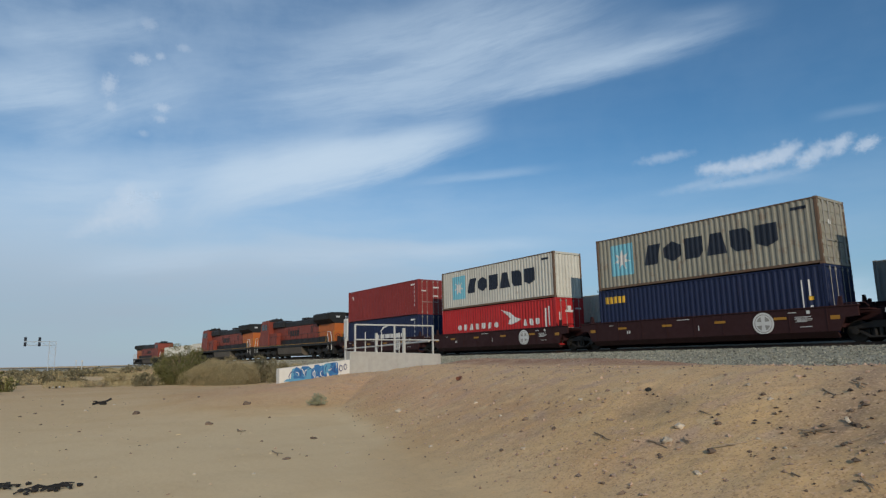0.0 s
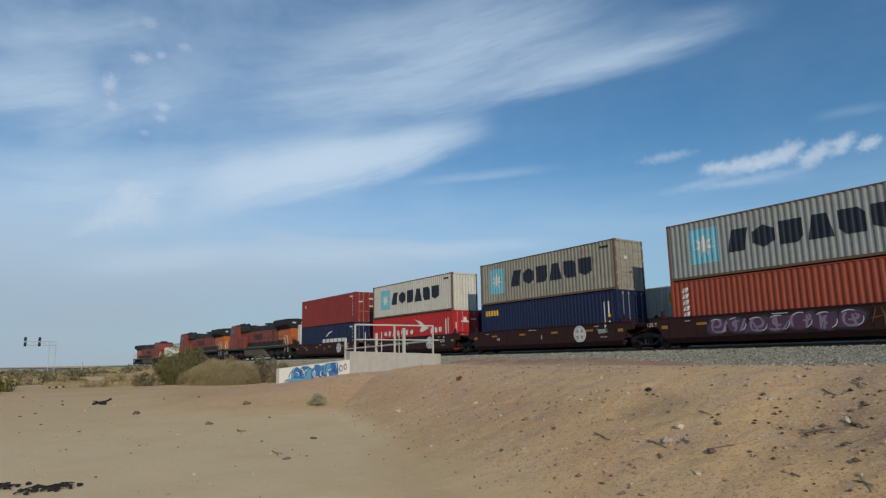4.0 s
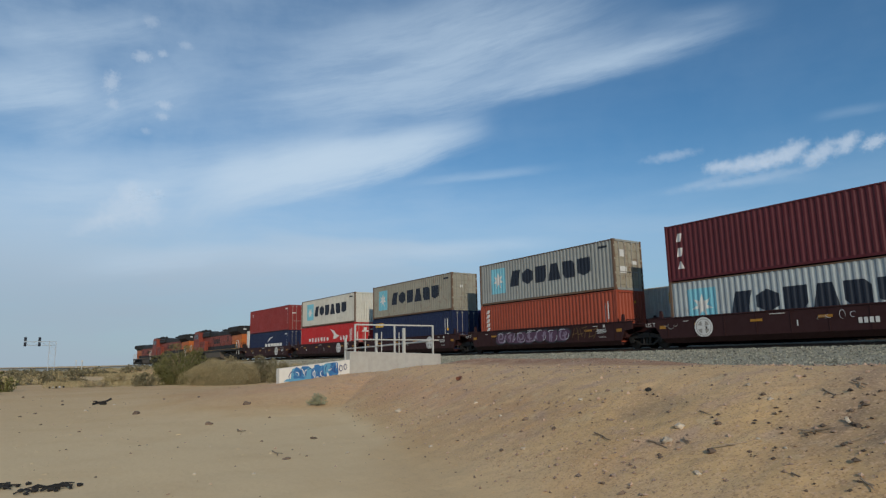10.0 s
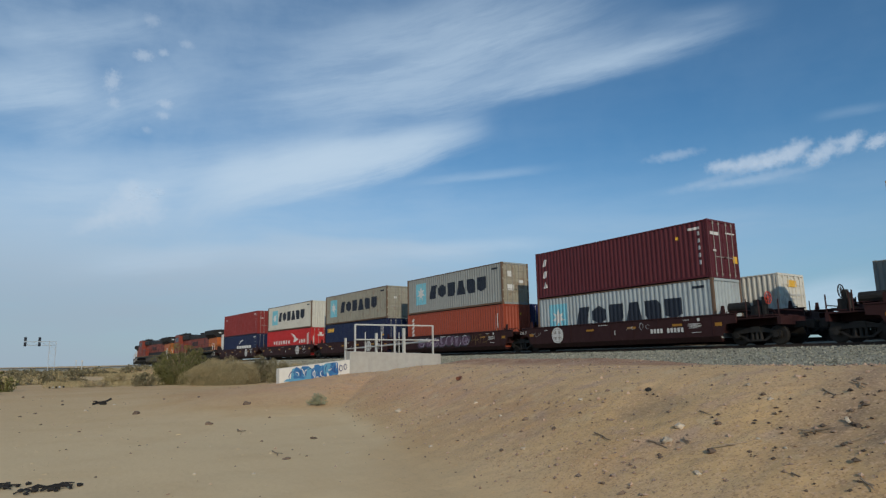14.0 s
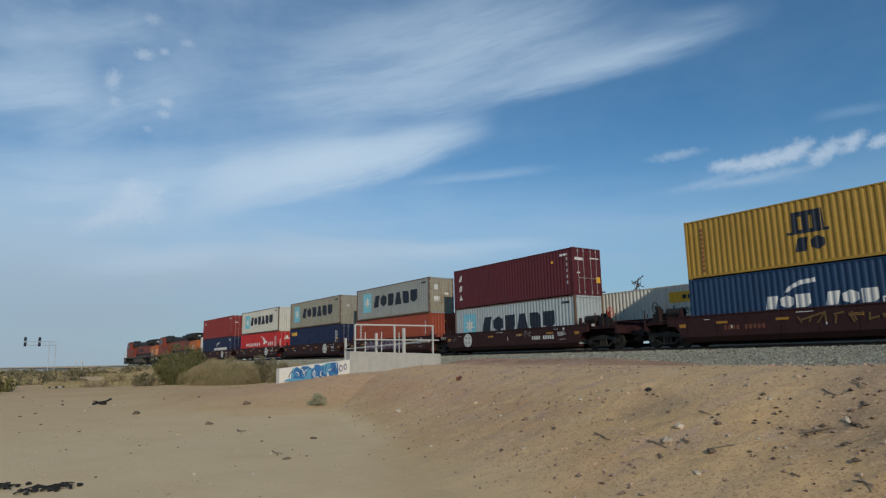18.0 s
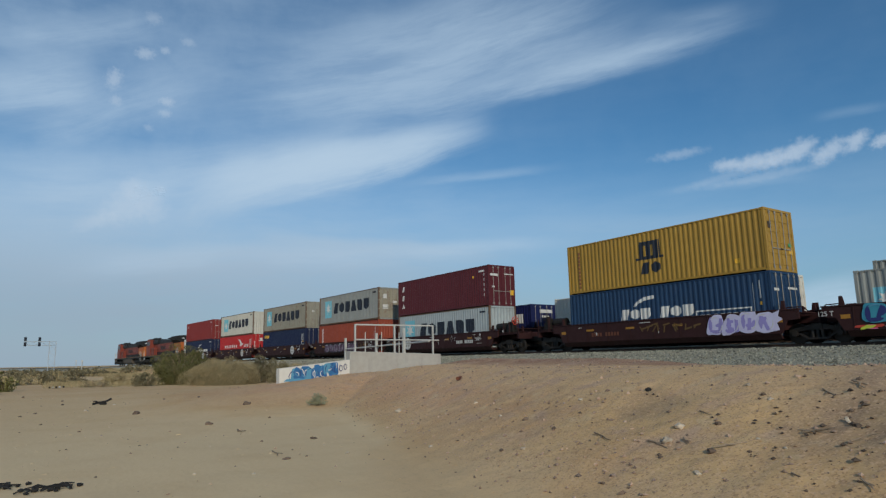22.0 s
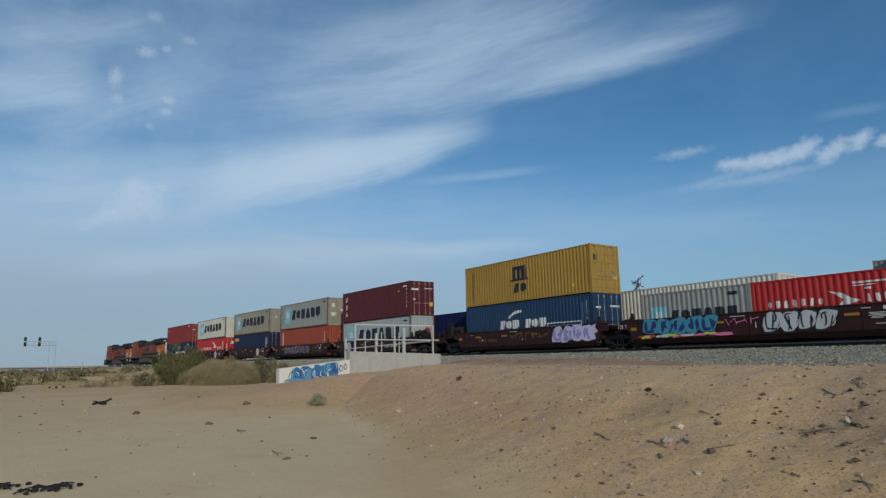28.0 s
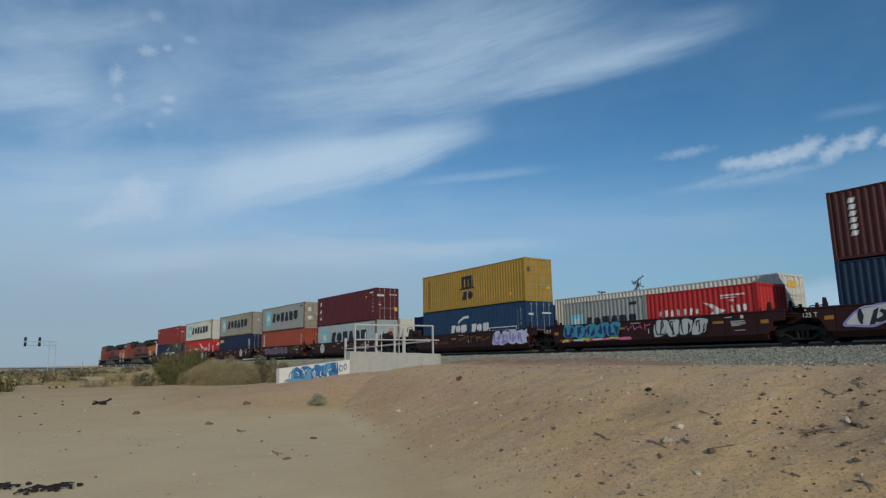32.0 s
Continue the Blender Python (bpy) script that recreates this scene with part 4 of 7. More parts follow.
    roll(shipping_container(L40, HC, "beige_grey", "grey container with rust-stained doors and star badge", True, marks=star_marks(HC, x0=1.25) + [data_marks(HC, L40, "ink", False)],
        end_marks=[("data_plate", "white", 0.5, 0.85, 1.9, 2.3), ("data_plate", "white", 0.45, 1.0, 0.95, 1.35), ("data_plate", "white", 1.5, 1.9, 1.5, 1.7)], post_mat="rust_post", door_mat="worn_door"), centre("s4"), BASE + HC)
    # fifth: maroon over pale blue-grey
    roll(shipping_container(L40, HC, "pale_grey_pale", "pale blue-grey container with star badge, in a well car", False, marks=star_marks(HC) + [data_marks(HC, L40, "ink", False)], post_mat="rust_post"), centre("s5"), BASE)
    roll(shipping_container(L40, HC, "maroon", "maroon container with white marks and barred doors", True, marks=[
        polymark("wordmark", "white", [[(0.62, 2.0), (0.7, 2.42), (0.95, 2.42), (0.9, 2.0)], [(0.62, 1.25), (0.66, 1.68), (0.95, 1.68), (0.9, 1.25)], [(0.62, 0.62), (0.75, 1.0), (0.85, 1.0), (0.98, 0.62)]], "white painted block"),
        data_marks(HC, L40), bar("sticker", "reflector", [(10.35, 10.5, 2.1, 2.25)], "yellow sticker")],
        end_marks=[("data_plate", "white", 0.15, 0.85, 2.12, 2.28), ("data_plate", "reflector", 1.95, 2.3, 0.8, 1.15), ("data_plate", "white", 0.3, 0.55, 1.3, 1.4), ("data_plate", "white", 1.45, 2.25, 2.25, 2.32)]), centre("s5"), BASE + HC)
    # sixth: mustard over blue
    swoosh = [[(4.6, 1.85), (4.85, 2.1), (5.3, 2.3), (5.95, 2.36), (5.95, 2.18), (5.35, 2.12), (4.95, 1.98), (4.75, 1.82)]]
    frame_line = [(8.35, 11.2, 1.30, 1.36), (8.35, 8.42, 1.0, 1.30), (11.13, 11.2, 1.0, 1.30)] + [(8.6 + 0.34 * i, 8.82 + 0.34 * i, 1.08, 1.15) for i in range(7)]
    roll(shipping_container(L40, HC, "blue", "blue container with white word shapes, in a well car", True, marks=[
        polymark("swoosh", "white", swoosh, "white curved stroke"),
        polymark("wordmark", "white", block_shapes(3.72, 5.75, 1.16, 1.72, 3, 0.1), "white painted block"),
        polymark("wordmark", "white", block_shapes(6.25, 8.3, 1.16, 1.72, 3, 0.1), "white painted block"),
        bar("frame_line", "white", frame_line, "thin white dashed frame"),
        bar("data_bar", "white", [(11.3, 11.35, 0.9, 2.4), (11.6, 11.68, 1.7, 2.5)], "white data bar"),
        bar("sticker", "reflector", [(11.58, 11.7, 1.4, 1.55)], "yellow sticker")],
        end_marks=[("data_plate", "white", 0.2, 0.6, 2.0, 2.12), ("data_plate", "white", 1.4, 2.2, 2.1, 2.2)]), centre("s6"), BASE)
    m_shape = [[(5.25, 1.55), (5.25, 2.35), (6.55, 2.35), (6.55, 1.5), (6.75, 1.5), (6.75, 1.38), (5.0, 1.38), (5.0, 1.5), (5.25, 1.5)]]
    slots = [(5.5, 5.66, 1.55, 2.12), (5.95, 6.11, 1.55, 2.12)]
    roll(shipping_container(L40, HC, "yellow", "mustard yellow container with black emblem", True, marks=[
        polymark("emblem", "ink", m_shape, "black arched emblem"),
        bar("emblem_gap", "yellow", slots),
        polymark("wordmark", "ink", block_shapes(5.3, 6.6, 0.62, 1.22, 2, 0.12), "black painted block"),
        bar("data_bar", "rust_can", [(0.85, 0.98, 0.3 + 0.22 * i, 0.44 + 0.22 * i) for i in range(10)], "faded upright data bar"),
        bar("sticker", "reflector", [(10.6, 10.85, 0.5, 0.72)], "yellow sticker")],
        end_marks=[("data_plate", "wood", 0.22, 0.5, 1.95, 2.25), ("data_plate", "green_mark", 1.85, 2.1, 1.2, 1.34), ("data_plate", "reflector", 1.85, 2.15, 0.85, 1.05)]), centre("s6"), BASE + HC)
    # seventh: two short boxes, nothing on top
    roll(shipping_container(L20, LOW, "beige_grey", "short grey container with star badge, in a well car", False, marks=[
        bar("badge", "sky_blue", [(0.62, 1.5, 0.86, 1.71)], "light blue square badge"),
        polymark("star", "white", [star_outline(1.06, 1.28, 0.36)], "white seven-pointed star"),
        polymark("wordmark", "ink", block_shapes(1.75, 5.45, 0.96, 1.48, 6), "dark painted block"),
        bar("data_bar", "ink", [(4.9, 5.4, 1.98, 2.14)], "dark data bar")]), OFF["s7"] + START + 0.03 + L20 / 2, BASE)
    roll(shipping_container(L20, LOW, "bright_red", "short red container with white emblem, in a well car", False, marks=[
        polymark("wordmark", "white", block_shapes(0.7, 3.2, 1.18, 1.5, 7, 0.5, True, 1), "white painted block"),
        polymark("emblem", "white", [[(3.2 + (x - 6.9) * 0.6, 1.1 + (z - 1.45) * 0.62) for x, z in q] for q in bird], "white swallow-tailed emblem"),
        polymark("wordmark", "white", block_shapes(4.65, 5.6, 1.18, 1.5, 3, 0.5, True, 3), "white painted block"),
        bar("data_bar", "white", [(4.2, 5.4, 1.94, 2.01), (4.2, 5.0, 1.84, 1.88), (4.6, 4.85, 1.68, 1.76)], "white data bar")]), OFF["s7"] + START + L40 - L20 / 2 - 0.03, BASE)
    # eighth: brown red over blue
    roll(shipping_container(L40, HC, "dark_blue", "plain dark blue container in a well car", True, marks=[data_marks(HC, L40)]), centre("s8"), BASE)
    roll(shipping_container(L40, HC, "brown_red", "brown-red container with upright white word shapes", True, marks=[
        polymark("wordmark", "white", [q for i in range(6) for q in block_shapes(0.72, 1.08, 2.3 - 0.27 * i, 2.5 - 0.27 * i, 1, 0.0)], "white painted block"), data_marks(HC, L40)]), centre("s8"), BASE + HC)


containers()

# ---- well cars ----
WHEELSETS = []  # wheelsets that turn, with their radius


def lathe(bm, rings, sides, centre_y=0.0):
    """Adds a round body about the y axis: rings of (y, radius)."""
    prev = None
    for y, r in rings:
        ring = [bm.verts.new((r * math.cos(6.28319 * i / sides), y + centre_y, r * math.sin(6.28319 * i / sides))) for i in range(sides)]
        if prev:
            for i in range(sides):
                bm.faces.new((prev[i], prev[(i + 1) % sides], ring[(i + 1) % sides], ring[i]))
        else:
            bm.faces.new(ring[::-1])
        prev = ring
    bm.faces.new(prev)
    return bm


def wheelset_mesh(r):
    bm = bmesh.new()
    for s in (-1, 1):
        rings = [(-0.07, r * 0.93), (-0.055, r), (0.03, r), (0.035, r * 1.06), (0.065, r * 1.06), (0.07, r * 0.9)] if s > 0 else [(-0.07, r * 0.9), (-0.065, r * 1.06), (-0.035, r * 1.06), (-0.03, r), (0.055, r), (0.07, r * 0.93)]
        rings = [(-y, q) for y, q in rings][::-1]
        lathe(bm, rings, 20, s * 0.77)
    tube(bm, (0, -1.05, 0), (0, 1.05, 0), 0.08, 10)
    for s in (-1, 1):
        for i in range(3):
            a = 6.283 * i / 3
            tube(bm, (r * 0.45 * math.cos(a), s * 0.85, r * 0.45 * math.sin(a)), (r * 0.45 * math.cos(a), s * 0.865, r * 0.45 * math.sin(a)), 0.05, 6)
    bmesh.ops.recalc_face_normals(bm, faces=bm.faces[:])
    return to_mesh(bm, "wheelset", M["dark_steel"])


WHEEL_R = 0.42
WHEEL_ME = wheelset_mesh(WHEEL_R)


def truck_frame_mesh():
    """Two cast side frames with their springs, and the bolster across."""
    bm = bmesh.new()
    for s in (-1, 1):
        y0, y1 = s * 1.0 - 0.07, s * 1.0 + 0.07
        prism(bm, [(-1.12, 0.34), (-1.12, 0.58), (-0.75, 0.66), (-0.3, 0.78), (0.3, 0.78), (0.75, 0.66), (1.12, 0.58), (1.12, 0.34), (0.86, 0.34), (0.8, 0.5), (0.4, 0.55), (-0.4, 0.55), (-0.8, 0.5), (-0.86, 0.34)], y0, y1)
        prism(bm, [(-0.8, 0.42), (-0.4, 0.16), (0.4, 0.16), (0.8, 0.42), (0.7, 0.44), (0.36, 0.24), (-0.36, 0.24), (-0.7, 0.44)], y0, y1)
        for x in (-0.89, 0.89):
            tube(bm, (x, s * 0.98, 0.42), (x, s * 1.13, 0.42), 0.13, 10)
        for x in (-0.2, 0.0, 0.2):
            tube(bm, (x, s * 1.0, 0.24), (x, s * 1.0, 0.56), 0.075, 8)
    box(bm, -0.22, 0.22, -1.1, 1.1, 0.55, 0.82)
    for x in (-0.36, 0.36):
        box(bm, x - 0.08, x + 0.08, -0.8, 0.8, 0.16, 0.5)
    box(bm, -0.9, 0.9, -0.08, 0.08, 0.3, 0.5)
    return to_mesh(bm, "truck_frame", M["dark_steel"])


TRUCK_ME = truck_frame_mesh()


def add_truck(car, x):
    fr = shared("truck", TRUCK_ME, car, pose(x, 0, 0), "dark cast-steel wheel truck")
    for dx in (-0.89, 0.89):
        ws = shared("wheelset", WHEEL_ME, fr, pose(dx, 0, WHEEL_R))
        if car in ROLLING:
            WHEELSETS.append((ws, dx, WHEEL_R, WHEEL_R))
    return fr


ROLLING = set()


def flat_mark(name, mat, car, polys, y=-1.545, label=""):
    """Paint on the flat side of a car: outlines in x and z, 4 mm proud, kept between its chords."""
    if len(polys) > 1:
        for k, q in enumerate(polys):
            flat_mark(name, mat, car, [q], y - 0.001 * k, label)
        return
    bm = bmesh.new()
    f = bm.faces.new([bm.verts.new((x, y, min(1.46, max(0.46, z)))) for x, z in polys[0]])
    f.normal_update()
    if f.normal.y > 0:
        f.normal_flip()
    part(name, bm, M[mat], car, label)


def rects(*rows):
    return [[(a, c), (a, d), (b, d), (b, c)] for a, b, c, d in rows]


def circle(cx, cz, r, n=20):
    return [(cx + r * math.cos(6.28319 * i / n), cz + r * math.sin(6.28319 * i / n)) for i in range(n)]


def slashes(x0, x1, z0, z1, count, seed, thick=0.07):
    """Thin leaning strokes inside a sprayed word."""
    rnd = random.Random(seed)
    out = []
    for i in range(count):
        x = x0 + (i + rnd.random()) * (x1 - x0) / count
        a, b = z0 + rnd.uniform(0, 0.3) * (z1 - z0), z1 - rnd.uniform(0, 0.3) * (z1 - z0)
        d = rnd.uniform(-0.25, 0.35)
        out.append([(x, a), (x + thick, a), (x + thick + d, b), (x + d, b)])
        if rnd.random() < 0.6:
            c = rnd.uniform(a, b)
            out.append([(x, c), (x, c + thick), (x + 0.4, c + thick + 0.08), (x + 0.4, c + 0.08)])
    return out


def bubble(cx, cz, w, h, seed, lobes=0.12, n=30):
    """A smooth, fat, lopsided outline."""
    rnd = random.Random(seed)
    ph = [rnd.uniform(0, 6.283) for _ in range(4)]
    lean = rnd.uniform(-0.05, 0.28) * w
    out = []
    for k in range(n):
        a = 6.28319 * k / n
        r = 1 + lobes * (math.sin(2 * a + ph[0]) * 0.5 + math.sin(3 * a + ph[1]) * 0.6 + math.sin(5 * a + ph[2]) * 0.4)
        ex, ez = math.copysign(abs(math.cos(a)) ** 0.65, math.cos(a)), math.copysign(abs(math.sin(a)) ** 0.65, math.sin(a))
        out.append((cx + 0.5 * w * r * ex + lean * ez, cz + 0.5 * h * min(1.08, r) * ez))
    return out


def arc_stroke(cx, cz, rx, rz, a0, a1, thick, n=9):
    """A curved band with tapered ends, as a spray can leaves it."""
    ins, outs = [], []
    for k in range(n):
        f = k / (n - 1)
        a = a0 + (a1 - a0) * f
        t = thick * (0.55 + 0.45 * math.sin(math.pi * f))
        outs.append((cx + (rx + t / 2) * math.cos(a), cz + (rz + t / 2) * math.sin(a)))
        ins.append((cx + (rx - t / 2) * math.cos(a), cz + (rz - t / 2) * math.sin(a)))
    return outs + ins[::-1]


def sprayed_word(car, x0, x1, z0, z1, count, seed, halo, fill, stroke, shine, label, thick=0.15, y=-1.580):
    """Overlapping bubbles with a halo, curved strokes inside and bright glints; no letters."""
    rnd = random.Random(seed)
    w, h, cz = (x1 - x0) / count, z1 - z0, (z0 + z1) / 2
    rows = []
    for i in range(count):
        cx = x0 + (i + 0.5) * w
        rows.append((cx, cz + rnd.uniform(-0.05, 0.05) * h, w * rnd.uniform(1.05, 1.22), h * rnd.uniform(0.88, 1.0), seed * 31 + i))
    flat_mark("spray_paint", halo, car, [bubble(*r) for r in rows], y=y, label=label)
    flat_mark("spray_paint", fill, car, [bubble(a, b, c * 0.86, d * 0.82, q) for a, b, c, d, q in rows], y=y - 0.010)
    for k, (a, b, c, d, q) in enumerate(rows):
        st, gl = [], []
        turn = rnd.uniform(-0.5, 0.5) + math.pi * (k % 2)
        st.append(arc_stroke(a + rnd.uniform(-0.24, -0.06) * c, b, rnd.uniform(0.03, 0.14) * c, rnd.uniform(0.26, 0.36) * d, 1.6 + turn, 4.6 + turn, thick))
        st.append(arc_stroke(a + rnd.uniform(0.0, 0.2) * c, b + rnd.uniform(-0.12, 0.2) * d, rnd.uniform(0.14, 0.26) * c, rnd.uniform(0.12, 0.24) * d, turn - 1.8, turn + rnd.uniform(0.3, 2.0), thick))
        x, e = a + rnd.uniform(-0.1, 0.3) * c, rnd.uniform(-0.3, 0.3) * c
        st.append([(x, b - 0.38 * d), (x + thick * 0.9, b - 0.36 * d), (x + e + thick * 0.8, b + rnd.uniform(0.1, 0.38) * d), (x + e, b + rnd.uniform(0.1, 0.38) * d)])
        if rnd.random() < 0.6:
            st.append(arc_stroke(a + rnd.uniform(-0.1, 0.15) * c, b - 0.2 * d, rnd.uniform(0.2, 0.34) * c, 0.12 * d, 3.3, 5.9, thick * 0.8))
        gl.append(arc_stroke(a, b, 0.40 * c, 0.40 * d, 1.2 + rnd.uniform(-0.3, 0.3), 2.3, 0.045, 6))
        gl.append(arc_stroke(a + 0.05 * c, b, 0.38 * c, 0.38 * d, -1.1, -0.1 + rnd.uniform(0, 0.4), 0.04, 6))
        flat_mark("spray_paint", stroke, car, st, y=y - 0.020 - 0.0003 * k)
        flat_mark("spray_paint", shine, car, gl, y=y - 0.028 - 0.0003 * k)


def well_car(label, half=6.1, front=7.76, back=7.76, trucks=(7.76,), moving=True, group="well cars of the train", mat="well", brake=(), platforms=True):
    """A low car that carries containers between its wheels. half: half the well's length; front, back: reach of its ends towards -x and +x."""
    car = thing("well_car", label, "rail car", group)
    if moving:
        ROLLING.add(car)
    m = M[mat]
    h = half + 0.42
    for s in (-1, 1):
        y0, y1 = sorted((s * 1.54, s * 1.44))
        bm = bmesh.new()
        prism(bm, [(-h - 0.75, 1.02), (-h - 0.75, 1.40), (h + 0.75, 1.40), (h + 0.75, 1.02), (h + 0.25, 0.98), (h - 0.02, 0.45), (-h + 0.02, 0.45), (-h - 0.25, 0.98)], y0, y1)
        side = part("side_sill", bm, m, car)
        a, b = sorted((s * 1.575, s * 1.36))
        part("top_chord", boxes((-h - 0.78, h + 0.78, a, b, 1.402, 1.47), bevel=0.012), m, side)
        # the lower side turns in under the well
        bm = bmesh.new()
        prism(bm, [(s * 1.538, 0.449), (s * 1.30, 0.20), (s * 1.24, 0.20), (s * 1.24, 0.30), (s * 1.442, 0.449)], -h + 0.12, h - 0.12)
        bmesh.ops.rotate(bm, verts=bm.verts[:], cent=(0, 0, 0), matrix=Matrix.Rotation(radians(90), 3, "Z"))
        bmesh.ops.recalc_face_normals(bm, faces=bm.faces[:])
        part("bottom_chord", bm, m, side)
        if s < 0:
            for i in range(9):
                x = -half + 2 * half * i / 8
                part("rib", boxes((x - 0.02, x + 0.02, -1.562, -1.541, 0.455, 1.395)), m, side)
    for x in (-half + 0.4, -half * 0.5, 0, half * 0.5, half - 0.4):
        part("floor_beam", boxes((x - 0.35, x + 0.35, -1.30, 1.30, 0.20, 0.34)), m, car)
    for s, reach in ((-1, front), (1, back)):
        x0, x1 = half + 0.25, reach - 0.12
        bm = bmesh.new()
        a, b = sorted((s * x0, s * x1))
        box(bm, a, b, -0.42, 0.42, 0.86, 1.30, bevel=0.02)
        a, b = sorted((s * (half + 0.2), s * (half + 0.34)))
        box(bm, a, b, -1.43, 1.43, 0.60, 1.38)
        a, b = sorted((s * (half + 0.34), s * (reach - 0.25)))
        if platforms:
            box(bm, a, b, -1.36, -0.55, 1.26, 1.31)
            box(bm, a, b, 0.55, 1.36, 1.26, 1.31)
        part("end_platform", bm, m, car)
        # guide posts at the corners of the well and hoses on the deck
        for sy in (-1, 1):
            bm = bmesh.new()
            xg = s * (half + 0.46)
            prism(bm, [(xg - 0.1, 1.47), (xg + 0.1, 1.47), (xg + s * 0.02 + 0.05, 1.84), (xg + s * 0.02 - 0.05, 1.84)], sy * 1.36 - 0.06, sy * 1.36 + 0.06)
            part("guide_post", bm, m, car)
        bm = tubes([((s * (half + 0.5), -1.2, 1.33), (s * (half + 0.55), -1.2, 1.55), (s * (reach - 0.45), -1.1, 1.55), (s * (reach - 0.3), -1.1, 1.36))], 0.022)
        part("grab_iron", bm, m, car)
        # yellow reflectors by the ends
        flat_mark("reflector", "dull_reflector", car, rects(*[sorted((s * (half + 0.12), s * (half + 0.48))) + [0.92, 1.08]]), label="yellow reflector")
    for x in trucks:
        add_truck(car, x)
    for s in (-1, 1):
        if (s < 0 and "front" in brake) or (s > 0 and "back" in brake):
            reach = front if s < 0 else back
            brake_end(car, s, half, reach)
    flat_mark("reflector", "dull_reflector", car, rects(*[(x - 0.28, x + 0.28, 1.02, 1.13) for x in (-4.3, -1.5, 1.4, 4.2)]), y=-1.566, label="yellow reflector")
    flat_mark("data_bar", "white", car, rects((-0.9, -0.2, 1.29, 1.32), (0.25, 0.30, 0.74, 0.98), (-4.0, -3.92, 0.78, 0.93), (-3.86, -3.78, 0.78, 0.93), (4.55, 4.9, 1.27, 1.30), (4.8, 5.5, 1.08, 1.105), (4.85, 5.35, 1.03, 1.055), (4.8, 5.55, 0.98, 1.005), (4.9, 5.5, 0.93, 0.955), (4.85, 5.3, 0.88, 0.905), (5.0, 5.5, 0.66, 0.685), (5.32, 5.46, 1.2, 1.34), (-5.2, -4.9, 1.23, 1.255)), y=-1.566, label="small white data bar")
    return car


def brake_end(car, s, half, reach):
    """The outer end of a set of cars: a deck over the truck with tank, valve gear, hand wheel and stanchions."""
    deck = part("end_deck", boxes(*[sorted((s * (half + 0.5), s * (reach + 0.05))) + [-1.42, 1.42, 1.16, 1.22], sorted((s * (reach - 0.1), s * (reach + 0.05))) + [-1.42, 1.42, 0.85, 1.16]]), M["well"], car)
    bm = bmesh.new()
    x0 = s * (half + 1.05)
    tube(bm, (x0 - 0.45, -0.95, 1.72), (x0 + 0.45, -0.95, 1.72), 0.24, 14)
    for dx in (-0.3, 0.3):
        box(bm, x0 + dx - 0.04, x0 + dx + 0.04, -1.1, -0.8, 1.22, 1.6)
    part("air_tank", bm, M["dark_steel"], deck, "dark air reservoir")
    bm = boxes(sorted((s * (half + 1.75), s * (half + 2.25))) + [-1.25, -0.7, 1.22, 1.75], sorted((s * (half + 1.85), s * (half + 2.1))) + [-1.2, -0.8, 1.75, 2.0], bevel=0.03)
    tube(bm, (s * (half + 1.6), -1.0, 1.35), (s * (half + 2.6), -1.0, 1.35), 0.05)
    part("valve_gear", bm, M["dark_steel"], deck)
    xw = s * (reach - 0.55)
    bm = bmesh.new()
    n = 16
    for i in range(n):
        a, b = 6.28319 * i / n, 6.28319 * (i + 1) / n
        tube(bm, (xw, -1.15 + 0.27 * math.cos(a), 2.05 + 0.27 * math.sin(a)), (xw, -1.15 + 0.27 * math.cos(b), 2.05 + 0.27 * math.sin(b)), 0.022, 5)
    for i in range(4):
        a = math.pi * i / 4
        tube(bm, (xw, -1.15 - 0.27 * math.cos(a), 2.05 - 0.27 * math.sin(a)), (xw, -1.15 + 0.27 * math.cos(a), 2.05 + 0.27 * math.sin(a)), 0.014, 5)
    part("hand_wheel", bm, M["hand_red" if s > 0 else "dark_steel"], deck, "spoked hand brake wheel")
    part("brake_stand", boxes((xw - s * 0.16 - 0.06, xw - s * 0.16 + 0.06, -1.3, -1.0, 1.22, 2.1), sorted((xw - s * 0.16, xw)) + [-1.17, -1.13, 2.03, 2.07]), M["dark_steel"], deck)
    for k, zt in ((half + 1.62, 2.05), (reach - 0.02, 1.95), (reach - 0.9, 2.0)):
        part("stanchion", tubes([((s * k, -1.38, 1.2), (s * k, -1.38, zt))], 0.03), M["well"], deck)
    part("grab_rail", tubes([((s * (reach - 0.02), -1.38, 1.5), (s * (reach - 0.02), 1.38, 1.5)), ((s * (reach - 0.02), 1.38, 1.2), (s * (reach - 0.02), 1.38, 1.95))], 0.022), M["well"], deck)
    part("coupler", boxes(sorted((s * (reach - 0.2), s * (reach + 0.55))) + [-0.14, 0.14, 0.72, 1.0], sorted((s * (reach + 0.5), s * (reach + 0.85))) + [-0.2, 0.2, 0.66, 1.06], bevel=0.03), M["dark_steel"], car)


